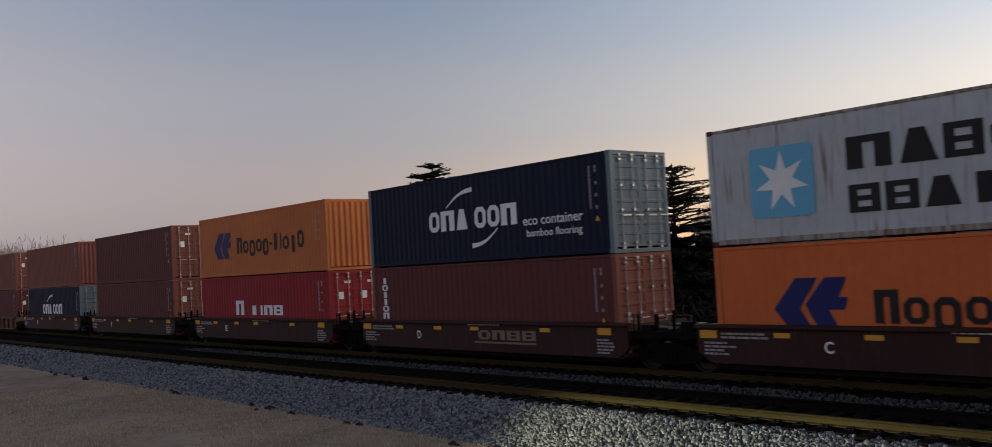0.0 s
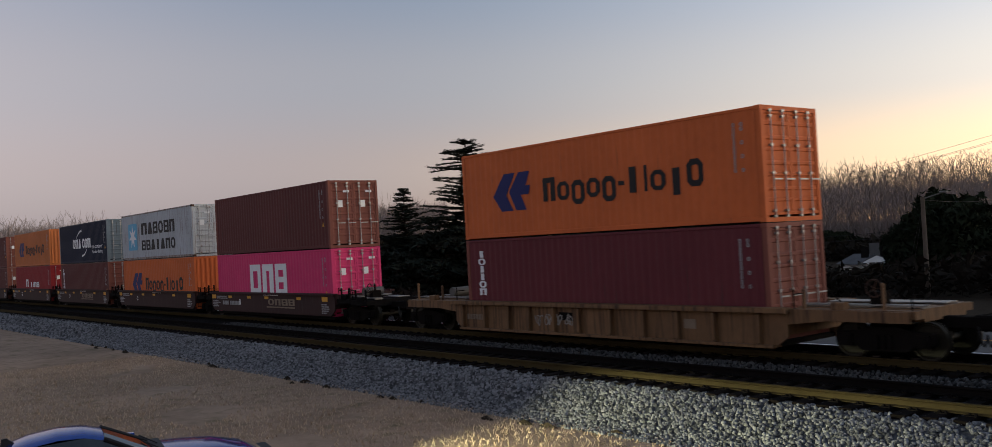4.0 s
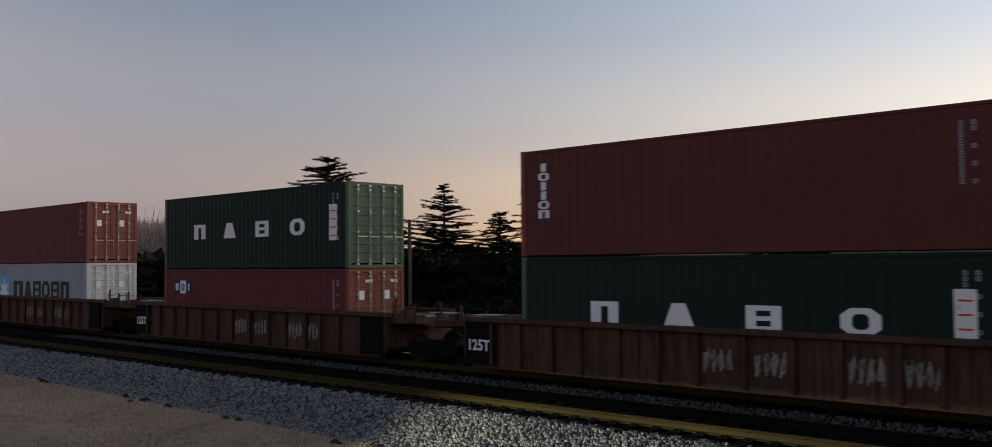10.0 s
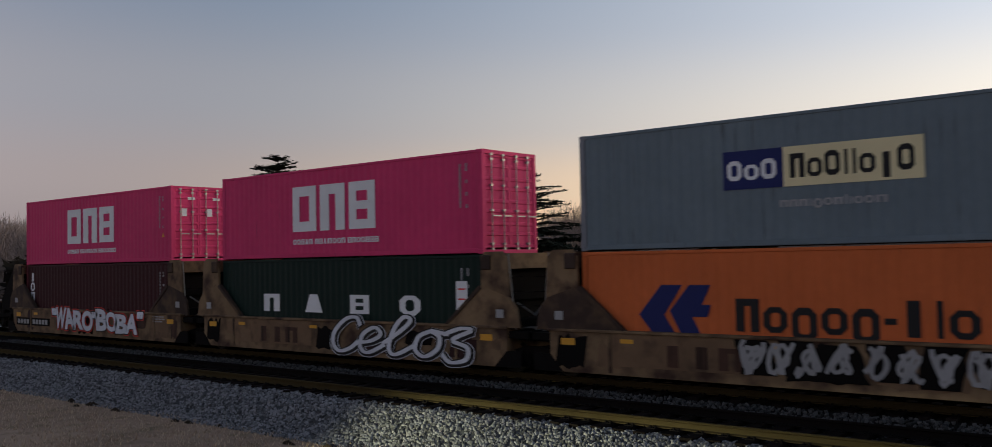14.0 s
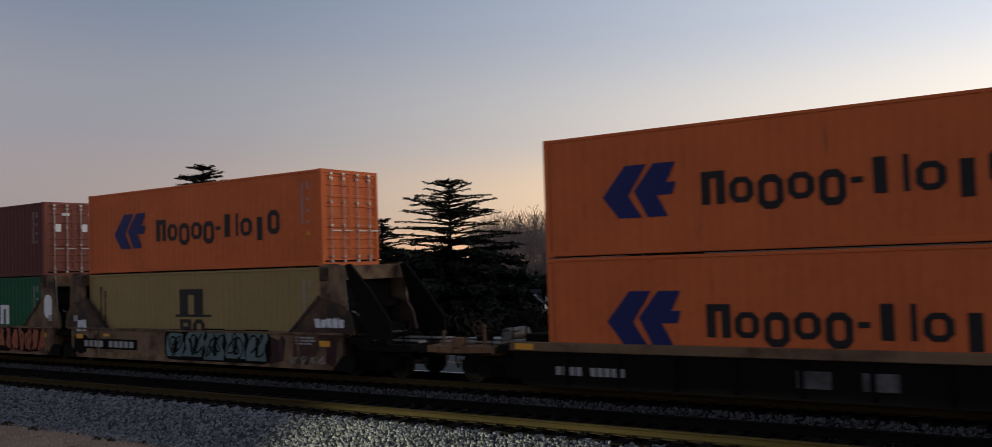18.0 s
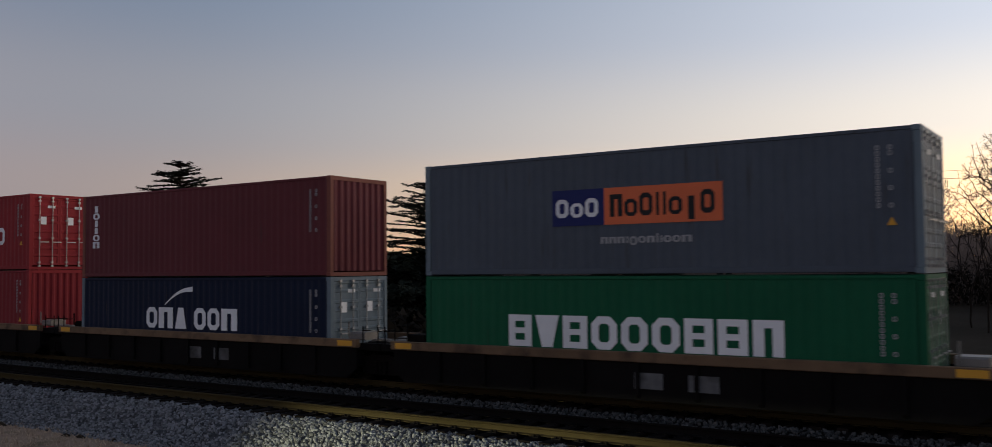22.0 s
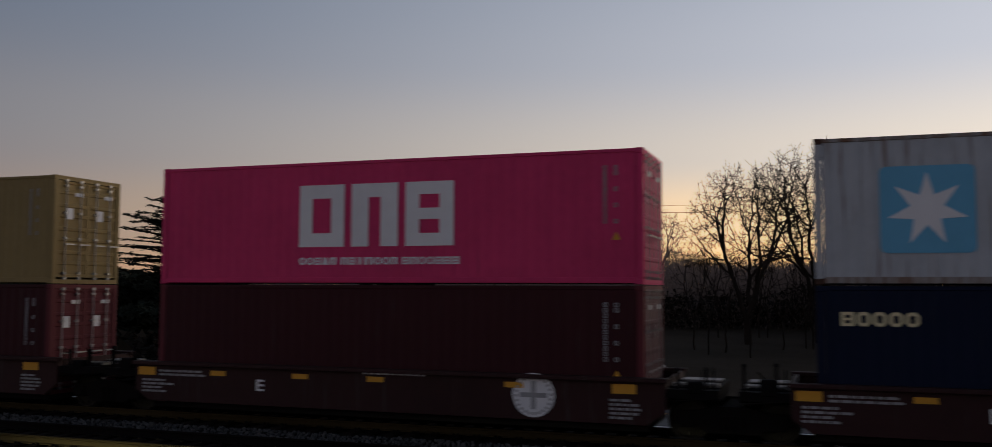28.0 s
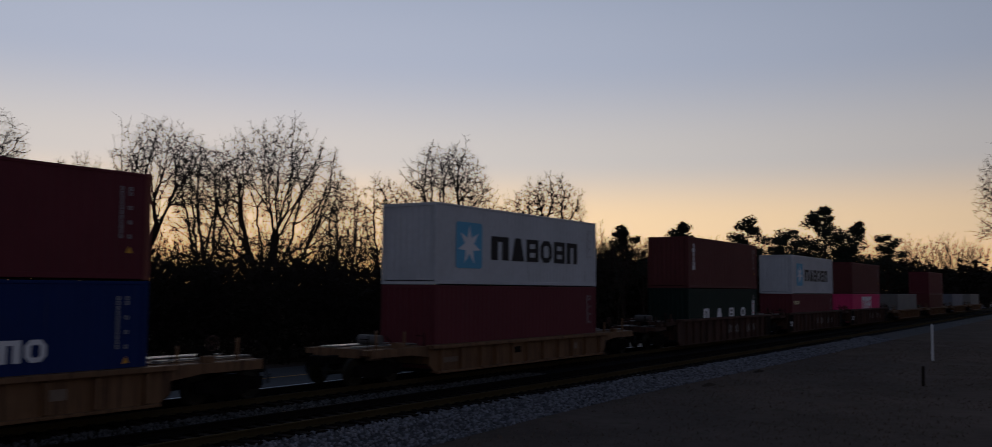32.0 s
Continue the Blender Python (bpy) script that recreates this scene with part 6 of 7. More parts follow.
def grass(name, count, x0, x1, y0, y1, seed, tone=1.0):
    rng = np.random.default_rng(seed)
    px, py = rng.uniform(x0, x1, count), rng.uniform(y0, y1, count)
    keep = np.array([noise.noise((a * 0.4, b * 0.4, 3)) > -0.35 for a, b in zip(px, py)])
    px, py = px[keep], py[keep]
    n = len(px)
    pz = np.array([ground_z(a, b) for a, b in zip(px, py)])
    a = rng.uniform(0, 6.28, n)
    w, h, lean = rng.uniform(0.008, 0.02, n), rng.uniform(0.03, 0.09, n), rng.uniform(-0.07, 0.07, (n, 2))
    v = np.zeros((n, 3, 3))
    v[:, 0] = np.stack([px - w * np.cos(a), py - w * np.sin(a), pz - 0.01], -1)
    v[:, 1] = np.stack([px + w * np.cos(a), py + w * np.sin(a), pz - 0.01], -1)
    v[:, 2] = np.stack([px + lean[:, 0], py + lean[:, 1], pz + h], -1)
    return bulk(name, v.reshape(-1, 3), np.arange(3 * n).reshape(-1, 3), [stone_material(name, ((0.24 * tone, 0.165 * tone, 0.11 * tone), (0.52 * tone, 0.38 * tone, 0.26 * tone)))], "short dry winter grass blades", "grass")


grass("dry_grass", 60000, -40, 2, 3.5, 13.5, 11)
# the low tone paints the same shade into these blades
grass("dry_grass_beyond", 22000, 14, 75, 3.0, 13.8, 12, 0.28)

dirt = Geo()
clods = [(random.uniform(-48, -2), random.uniform(12.9, 13.5), random.uniform(0.12, 0.4), random.uniform(0.06, 0.13)) for _ in range(34)]
for k, (cx, cy, sx, sy) in enumerate((*clods, (-10.6, 13.0, 0.35, 0.16), (-26.0, 13.3, 0.5, 0.12), (-33.0, 13.2, 0.7, 0.1), (34, 12.6, 0.8, 0.25), (41, 12.9, 0.9, 0.2))):
    ring = [(cx + sx * math.cos(2 * math.pi * i / 14) * random.uniform(0.8, 1.1), cy + sy * math.sin(2 * math.pi * i / 14) * random.uniform(0.8, 1.1)) for i in range(14)]
    z = ground_z(cx, cy)
    dirt.add([(a, b, z - 0.02) for a, b in ring] + [(cx, cy, z + min(0.11, sx * 0.3))], [(i, (i + 1) % 14, 14) for i in range(14)])
solid("dirt_clods", dirt, [WOOD_FLOOR], "dark clods of earth at the foot of the ballast", "earth", kind="stuff")


# ---------------------------------------------------------------- trees
def tubes(segs, sides=3):
    """Tapered tubes along (start, end, radius, radius) rows, as one set of arrays."""
    s = np.asarray(segs, float)
    a, b, r0, r1 = s[:, 0:3], s[:, 3:6], s[:, 6], s[:, 7]
    d = b - a
    d /= np.linalg.norm(d, axis=1, keepdims=True) + 1e-9
    ref = np.where(np.abs(d[:, 2:3]) < 0.9, np.array([[0, 0, 1.0]]), np.array([[1.0, 0, 0]]))
    u = np.cross(d, ref)
    u /= np.linalg.norm(u, axis=1, keepdims=True) + 1e-9
    w = np.cross(d, u)
    ang = 2 * np.pi * np.arange(sides) / sides
    ring = u[:, None] * np.cos(ang)[None, :, None] + w[:, None] * np.sin(ang)[None, :, None]
    v = np.concatenate([a[:, None] + ring * r0[:, None, None], b[:, None] + ring * r1[:, None, None]], 1).reshape(-1, 3)
    base = np.array([(i, (i + 1) % sides, (i + 1) % sides + sides, i + sides) for i in range(sides)])
    f = (base[None] + 2 * sides * np.arange(len(s))[:, None, None]).reshape(-1, 4)
    return v, f


def branched(seed, height, width, low, trunk, count, tip=0.0125, lean=0.0, limbs=4, twigs=3, lobes=0.22, crook=0.05):
    """Branch rows of a leafless tree in metres: a trunk that forks into limbs, limbs that fork towards their share of a rounded crown, each as thick as the branches it feeds, and fine twigs at the ends."""
    rng = np.random.default_rng(seed)
    mid = low + (1 - low) * 0.38
    d = rng.normal(size=(count, 3))
    d /= np.linalg.norm(d, axis=1, keepdims=True)
    lump = np.array([0.92 + lobes * noise.noise(Vector(q) * 1.9 + Vector((seed * 3.1, 0, 0))) for q in d])
    rad = rng.uniform(0.55, 1, count) * lump / (np.abs(np.stack([np.hypot(d[:, 0], d[:, 1]), d[:, 2]])) ** 3).sum(0) ** (1 / 3)
    d[:, 2] = np.where(d[:, 2] < -0.25, -d[:, 2], d[:, 2])
    tall = np.where(d[:, 2] > 0, 1 - mid, mid - low)
    goal = np.stack([d[:, 0] * rad * width / 2 + lean * height, d[:, 1] * rad * width / 2, (mid + d[:, 2] * rad * tall) * height], -1)
    rows = []

    def limb(p, q, n0, n1, wander, cuts=3):
        """A branch in a few crooked lengths."""
        r0, r1 = tip * n0 ** 0.41, tip * n1 ** 0.41
        ln = np.linalg.norm(q - p)
        a = p
        for k in range(1, cuts + 1):
            b = q if k == cuts else p + (q - p) * k / cuts + rng.normal(0, wander * ln, 3)
            rows.append((*a, *b, r0 + (r1 - r0) * (k - 1) / cuts, r0 + (r1 - r0) * k / cuts))
            a = b
        return (q - a) / (np.linalg.norm(q - a) + 1e-9)

    def fork(p, way, share, parts):
        n = len(share)
        pts = goal[share]
        if n <= 2:
            for t in pts:
                w = limb(p, t, 1.6, 1.0, 0, 1)
                v = w + rng.normal(0, 0.42, (twigs, 3))
                o = t + (p - t) * rng.uniform(0, 0.9, (twigs, 1))
                e = o + v * height * rng.uniform(0.012, 0.04, (twigs, 1))
                rows.extend((*a, *b, tip * 0.8, tip * 0.5) for a, b in zip(o, e))
            return
        off = pts - p
        aim = off / (np.linalg.norm(off, axis=1, keepdims=True) + 1e-9)
        core = [aim[rng.integers(n)]]
        while len(core) < parts:
            core.append(aim[np.min([1 - aim @ c for c in core], axis=0).argmax()])
        for _ in range(3):
            mine = np.argmax([aim @ c for c in core], axis=0)
            core = [aim[mine == k].mean(0) if (mine == k).any() else c for k, c in enumerate(core)]
        for k in range(parts):
            own = share[mine == k]
            if not len(own):
                continue
            v = goal[own].mean(0) - p
            ln = np.linalg.norm(v)
            w = v / (ln + 1e-9) + 0.35 * way
            w /= np.linalg.norm(w)
            q = p + w * ln * (rng.uniform(0.28, 0.42) if len(own) > 2 else 0.3) + rng.normal(0, crook * 0.5 * ln, 3)
            fork(q, limb(p, q, len(own), len(own), crook * 0.7, 3 if len(own) > 30 else 2 if len(own) > 6 else 1), own, 3 if len(own) > 60 and rng.random() < 0.3 else 2)

    top = np.array((rng.normal(0, 0.01) * height, rng.normal(0, 0.01) * height, trunk * height))
    w = limb(np.zeros(3), top, count * 1.25, count, 0.025)
    fork(top, w, np.arange(count), limbs)
    return np.array(rows)


def tree_from(segs, name, mat, label, x, y, group="bare trees", turn=0.0, grow=1.0):
    """A bare tree: trunk and limbs in one part, twigs in another."""
    t = thing(name, label, "tree", group, at=(x, y, ground_z(x, y) - 0.1))
    t.rotation_euler = (0, 0, turn)
    t.scale = (grow,) * 3
    thick = segs[segs[:, 6] > 0.05]
    fine = segs[segs[:, 6] <= 0.05]
    for nm, s, n in (("trunk", thick, 6), ("crown", fine, 3)):
        if len(s):
            v, f = tubes(s, n)
            ob = bulk(nm, v, f, [mat], "", "")
            ob.parent = t
            for key in ("label", "category", "kind"):
                if key in ob:
                    del ob[key]
    return t


BARE = "leafless deciduous tree with fine twigs against the dusk"
# az, range, elevation of the top, seed, width of the crown, its lowest part, the trunk, branches, lean
for az, r, el, seed, width, low, trunk, count, lean in (
        (-27.3, 62, 10.4, 21, 7.2, 0.42, 0.40, 650, 0.0), (-32.0, 66, 7.6, 22, 8.5, 0.35, 0.30, 600, 0.0), (-36.3, 60, 10.0, 23, 6.8, 0.45, 0.36, 600, 0.06), (-43.6, 60, 10.2, 24, 11.5, 0.17, 0.15, 1500, 0.0),
        (-53.9, 64, 9.4, 25, 7.6, 0.25, 0.18, 1000, 0.0), (-59.8, 70, 7.3, 26, 7.6, 0.25, 0.2, 800, 0.0), (-50.2, 75, 7.2, 27, 5.0, 0.25, 0.2, 450, 0.0), (-39.4, 66, 9.3, 28, 5.5, 0.3, 0.25, 550, 0.0),
        (-47.6, 72, 7.2, 38, 5.5, 0.2, 0.2, 400, 0.0), (-34.0, 76, 6.0, 39, 7.0, 0.3, 0.2, 380, 0.0), (-56.8, 74, 6.0, 40, 5.0, 0.2, 0.2, 350, 0.0),
        (4.2, 64, 8.2, 29, 10.5, 0.14, 0.13, 1000, 0.03), (0.3, 66, 8.8, 30, 10.0, 0.14, 0.13, 950, -0.02), (-3.5, 74, 7.8, 31, 7.5, 0.25, 0.2, 800, 0.0), (-88.6, 80, 9.6, 32, 15.0, 0.2, 0.18, 1500, 0.0),
        (15.5, 104, 4.3, 33, 7.0, 0.3, 0.3, 330, 0.0), (13.2, 100, 4.6, 34, 7.0, 0.3, 0.3, 330, 0.0), (9.5, 99, 5.2, 35, 7.0, 0.3, 0.3, 330, 0.0), (-21.5, 70, 5.8, 36, 6.0, 0.25, 0.2, 500, 0.0), (-17.0, 72, 6.6, 37, 6.0, 0.25, 0.2, 500, 0.0)):
    x, y = bearing(az, r)
    h = EYE_Z + r * math.tan(radians(el)) - ground_z(x, y)
    # bark by bearing: haze-lightened beyond 5 degrees left, dark towards the afterglow
    tree_from(branched(seed, h, width, low, trunk, int(count * 2.0), 0.0105 * min(r, 72) / 62, lean, 5 if width > 11 else 3, 3), "bare_tree", HAZED_BARK if az > 5 else BARK, BARE, x, y)


def woods(name, places, seed, mat, label, variants=6, count=60, spread=0.42):
    """Many slender leafless trees joined into one far wood."""
    rng = random.Random(seed)
    stock = [tubes(branched(seed * 50 + k, 1.0, spread * rng.uniform(0.75, 1.25), 0.28, 0.26, count, 0.0017, limbs=3, twigs=2), 3) for k in range(variants)]
    vs, fs, n = [], [], 0
    for x, y, h in places:
        v, f = stock[rng.randrange(variants)]
        a = rng.uniform(0, 6.28)
        c, s = math.cos(a), math.sin(a)
        q = v * h
        vs.append(np.stack([q[:, 0] * c - q[:, 1] * s + x, q[:, 0] * s + q[:, 1] * c + y, q[:, 2] + ground_z(x, y) - 0.2], -1))
        fs.append(f + n)
        n += len(v)
    return bulk(name, np.concatenate(vs), np.concatenate(fs), [mat], label, "woods")


def scatter(az0, az1, r0, r1, el, count, seed, jitter=0.9):
    """Places for trees between two bearings, tall enough to reach the elevation el."""
    rng = random.Random(seed)
    out = []
    for i in range(count):
        az, r = az0 + (az1 - az0) * (i + rng.random()) / count, rng.uniform(r0, r1)
        x, y = bearing(az, r)
        h = EYE_Z + r * math.tan(radians(el * rng.uniform(jitter - 0.18, 1.04))) - ground_z(x, y)
        out.append((x, y, h))
    return out


woods("woods_behind_road", scatter(36, 21, 105, 170, 3.9, 115, 41) + scatter(21, 7, 105, 170, 3.2, 75, 50), 5, HAZED_BARK, "grey-brown leafless wood on the rise behind the road", count=70, spread=0.6)
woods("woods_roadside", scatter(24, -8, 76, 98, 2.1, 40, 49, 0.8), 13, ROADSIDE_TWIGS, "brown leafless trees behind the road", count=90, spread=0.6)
woods("woods_left", scatter(70, 55, 105, 150, 3.6, 44, 42), 6, HAZED_BARK, "leafless wood in the distance", spread=0.6)
woods("woods_far_left", scatter(82, 68, 230, 330, 3.2, 44, 47), 11, HAZED_BARK, "leafless wood in the distance", spread=0.7)
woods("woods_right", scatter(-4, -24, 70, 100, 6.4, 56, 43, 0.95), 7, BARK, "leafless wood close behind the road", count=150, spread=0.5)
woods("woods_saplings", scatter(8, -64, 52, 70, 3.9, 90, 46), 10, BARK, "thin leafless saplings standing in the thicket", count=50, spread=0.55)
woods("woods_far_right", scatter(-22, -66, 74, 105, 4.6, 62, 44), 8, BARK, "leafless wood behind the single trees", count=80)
woods("woods_far_end", scatter(-76, -84.5, 270, 340, 3.4, 30, 48), 12, BARK, "leafless wood far along the railway", count=80, spread=0.6)
woods("woods_track_end", scatter(-62, -77, 118, 155, 3.7, 46, 45, 0.95), 9, BARK, "leafless wood far along the railway", count=100, spread=0.6)


def thicket(name, az0, az1, r0, r1, el0, el1, count, seed, mat, label, leaf=0.5, upright=False, ragged=0.9):
    """Dense low growth: many small ragged leaf-and-twig pieces in rounded mounds."""
    rng = np.random.default_rng(seed)
    az = rng.uniform(min(az0, az1), max(az0, az1), count)
    r = rng.uniform(r0, r1, count)
    x, y = -r * np.sin(np.radians(az)), r * np.cos(np.radians(az))
    gz = np.array([ground_z(a, b) for a, b in zip(x, y)])
    bump = np.array([noise.noise((a * 0.12, b * 0.12, seed)) + 0.6 * noise.noise((a * 0.4, b * 0.4, seed + 3)) for a, b in zip(x, y)])
    frac = (az - az0) / (az1 - az0)
    top = EYE_Z + r * np.tan(np.radians(el0 + (el1 - el0) * frac)) * 1.0 + bump * ragged
    z = gz + (top - gz) * rng.uniform(0, 1, count) ** 0.8
    d = rng.normal(size=(count, 3, 3)) * leaf * rng.uniform(0.4, 1.0, (count, 1, 1))
    if upright:
        # upright twigs: slender slivers that taper to a point
        turn, wide = rng.uniform(0, 6.28, count), rng.uniform(0.5, 1.3, count) * leaf * 0.07
        tallness = leaf * rng.uniform(0.8, 3.0, count)
        d[:, 0] = np.stack([np.cos(turn) * wide, np.sin(turn) * wide, -tallness * 0.5], -1)
        d[:, 1] = -d[:, 0]
        d[:, 1, 2] = -tallness * 0.5
        d[:, 2] = np.stack([rng.normal(0, 0.45, count) * tallness, rng.normal(0, 0.45, count) * tallness, tallness * 0.5], -1)
    else:
        d *= np.array((1, 1, 0.8))
    v = np.stack([x, y, z], -1)[:, None] + d
    return bulk(name, v.reshape(-1, 3), np.arange(3 * count).reshape(-1, 3), [mat], label, "thicket")


thicket("thicket_right", -9, -64, 48, 66, 1.5, 1.0, 110000, 51, BRUSH, "dark dense thicket behind the road", 0.16, ragged=1.6)
thicket("thicket_tops", -9, -64, 48, 66, 2.6, 2.0, 60000, 60, BRUSH, "thin ragged tops of the dark thicket", 0.28, True, ragged=2.0)
thicket("thicket_middle", 14, -9, 76, 98, -1.0, 0.9, 30000, 52, BRUSH, "dark brush under the trees", 0.22, ragged=1.5)
thicket("thicket_roadside", 24, -10, 76, 98, 0.7, 1.3, 60000, 64, ROADSIDE_TWIGS, "brown leafless shrubs behind the road", 0.28, True, ragged=2.2)
thicket("thicket_left", 36, 14, 85, 105, -1.2, -1.0, 7000, 53, BRUSH, "brown brush at the foot of the wood", 0.5)
thicket("thicket_far_left", 67, 52, 80, 105, 0.2, 0.4, 12000, 54, BRUSH, "brown brush at the foot of the wood", 0.6)
thicket("thicket_far_end", -75, -84.6, 262, 330, 1.5, 1.2, 14000, 61, BRUSH, "dark growth far along the railway", 0.8, ragged=4.0)
thicket("thicket_vanishing", -83.8, -86.7, 480, 560, 1.1, 1.0, 6000, 62, BRUSH, "dark growth where the railway goes out of sight", 1.2, ragged=5.0)
thicket("thicket_track_end", -62, -76, 108, 135, 1.9, 1.4, 30000, 55, BRUSH, "dark growth along the railway", 0.36, ragged=2.6)
thicket("thicket_lawn_end", -86.6, -100, 130, 160, 1.5, 1.6, 24000, 56, BRUSH, "dark growth at the far end of the lawn", 0.38, ragged=2.4)
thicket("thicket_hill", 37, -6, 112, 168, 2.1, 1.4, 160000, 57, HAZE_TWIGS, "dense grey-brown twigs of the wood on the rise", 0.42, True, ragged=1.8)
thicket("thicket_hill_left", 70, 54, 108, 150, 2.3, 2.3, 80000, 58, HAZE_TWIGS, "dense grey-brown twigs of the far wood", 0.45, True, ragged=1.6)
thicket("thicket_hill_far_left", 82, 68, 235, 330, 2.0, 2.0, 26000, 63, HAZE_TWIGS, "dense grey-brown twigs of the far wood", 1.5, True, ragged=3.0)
thicket("thicket_road_side", 58, 20, 48, 60, -3.0, -2.6, 8000, 59, BRUSH, "low dark brush beside the road", 0.3)


def conifer(seed, height, width, name="cedar_tree", label="dark cedar with flat tiered boughs", az=0, r=60, gap=0.36, first=0.06, power=0.75, flat=True, clump=0.22, lean_up=0.1, dense=30, rise=1.0):
    """An evergreen: trunk, whorls of boughs, and needle sprays that lie along the boughs with gaps between the tiers."""
    rng, draw = random.Random(seed), np.random.default_rng(seed)
    segs, tri = [], []
    segs.append((0, 0, 0, 0, 0, height * 0.55, height * 0.022, height * 0.013))
    segs.append((0, 0, height * 0.55, 0.05, 0, height, height * 0.013, 0.02))
    z = height * first
    while z < height * 0.985:
        s = z / height
        reach = width * 0.5 * min(1.0, rise * (1 - s) ** power) * rng.uniform(0.82, 1.1) + 0.22
        full = smooth(0.38, 0.62, 1 - s) if flat else 0.0
        n = rng.randint(6, 9) + int(3 * full)
        a0 = rng.uniform(0, 6.28)
        for i in range(n):
            a = a0 + 6.28 * i / n + rng.uniform(-0.3, 0.3)
            ln = reach * rng.uniform(0.6, 1.1)
            up = rng.uniform(-0.10, 0.24) + lean_up * s - 0.1 * full
            p = Vector((0, 0, z + rng.uniform(-0.15, 0.15)))
            steps = max(2, int(ln / 0.45))
            for k in range(steps):
                d = Vector((math.cos(a), math.sin(a), up - 0.16 * k / steps))
                q = p + d * (ln / steps)
                segs.append((*p, *q, 0.05 * (1 - k / steps) * (height / 10) + 0.01, 0.05 * (1 - (k + 1) / steps) * (height / 10) + 0.008))
                m = int(dense * (1 + 0.5 * full)) if k else dense // 3
                side = draw.uniform(-1, 1, (m, 1)) * np.array((-d.y, d.x, 0)) * (0.14 + 0.32 * (1 - k / steps) * min(1, ln / 3)) * (1 + full)
                mid = np.array(p) + (np.array(q) - np.array(p)) * draw.uniform(0, 1, (m, 1)) + side
                mid[:, 2] += draw.uniform(-0.05, 0.06, m) - 0.3 * full * draw.uniform(0, 1, m)
                e = clump * draw.uniform(0.5, 1.2, (m, 1)) * (1 + 0.5 * full)
                h1 = draw.normal(size=(m, 3)) * (1, 1, 0.22 + 0.35 * full) * e * 0.5
                h2 = draw.normal(size=(m, 3)) * (1, 1, 0.22 + 0.45 * full) * e * 0.6
                tri.append(np.stack([mid - h1, mid + h1, mid + h2], 1))
                p = q
        z += gap * rng.uniform(0.7, 1.25) * (height / 10) * (1 - 0.42 * full)
    x, y = bearing(az, r)
    t = thing(name, label, "tree", "evergreen trees", at=(x, y, ground_z(x, y) - 0.1))
    v, f = tubes(segs, 4)
    for nm, vv, ff, mt in (("trunk", v, f, BARK), ("crown", np.concatenate(tri).reshape(-1, 3), np.arange(3 * sum(len(q) for q in tri)).reshape(-1, 3), NEEDLES)):
        ob = bulk(nm, vv, ff, [mt], "", "")
        ob.parent = t
        for key in ("label", "category", "kind"):
            if key in ob:
                del ob[key]
    return t


def tall_to(az, r, el):
    x, y = bearing(az, r)
    return EYE_Z + r * math.tan(radians(el)) - ground_z(x, y) + 0.1


conifer(61, tall_to(52.7, 58, 6.3), 10.5, az=52.7, r=58, power=0.45)
conifer(62, tall_to(38.2, 58, 5.48), 12.5, az=38.2, r=58, power=0.55)
conifer(63, tall_to(45.7, 66, 4.84), 12.0, az=45.7, r=66, power=1.05, rise=1.5)
conifer(64, tall_to(56.6, 64, 3.6), 7.0, az=56.6, r=64, power=0.7)
conifer(70, tall_to(42.3, 60, 2.9), 6.5, az=42.3, r=60, power=0.6)
conifer(74, tall_to(49.4, 62, 3.3), 7.0, az=49.4, r=62, power=0.5)


def pine(seed, az, r, el, width, first):
    """A pine with a bare lower trunk and rounded needle clumps on crooked limbs, sky between them."""
    rng = random.Random(seed)
    h = tall_to(az, r, el)
    segs = [(0, 0, 0, 0.1, 0, h * 0.6, h * 0.016, h * 0.011), (0.1, 0, h * 0.6, 0, 0.1, h * 0.97, h * 0.011, 0.04)]
    tri = []
    count = int(10 + width * 2.2)
    for i in range(count):
        s = (i + rng.random()) / count
        z = h * (first + (0.97 - first) * s)
        out = width * 0.5 * (1 - 0.75 * s ** 2) * rng.uniform(0.25, 1.0)
        a = rng.uniform(0, 6.28)
        c = Vector((math.cos(a) * out, math.sin(a) * out, z))
        segs.append((0.05, 0.05, z - out * 0.35, *(c - Vector((0, 0, 0.25))), 0.06, 0.03))
        big = rng.uniform(0.65, 1.15) * (1.15 - 0.35 * s)
        for _ in range(210):
            d = Vector((rng.gauss(0, 1), rng.gauss(0, 1), rng.gauss(0, 1))).normalized() * rng.random() ** 0.4
            p = c + Vector((d.x * big * 1.25, d.y * big * 1.25, d.z * big * 0.72))
            tri += [p + Vector((rng.gauss(0, 1), rng.gauss(0, 1), rng.gauss(0, 1))) * 0.125 for _ in range(3)]
    x, y = bearing(az, r)
    t = thing("pine_tree", "dark pine with ragged rounded needle clumps", "tree", "evergreen trees", at=(x, y, ground_z(x, y) - 0.1))
    v, f = tubes(segs, 5)
    for nm, vv, ff, mt in (("trunk", v, f, BARK), ("crown", np.array([tuple(q) for q in tri]), np.arange(len(tri)).reshape(-1, 3), NEEDLES)):
        ob = bulk(nm, vv, ff, [mt], "", "")
        ob.parent = t
        for key in ("label", "category", "kind"):
            if key in ob:
                del ob[key]


for seed, az, r, el, w, first in ((65, -68.1, 115, 4.1, 5, 0.5), (66, -72.0, 118, 4.3, 7, 0.45), (67, -76.3, 110, 4.9, 8, 0.45), (75, -77.9, 126, 4.0, 7, 0.4), (68, -74.2, 125, 3.7, 7, 0.4), (69, -64.7, 108, 3.9, 6, 0.4), (71, -79.6, 152, 3.3, 8, 0.4)):
    pine(seed, az, r, el, w, first)


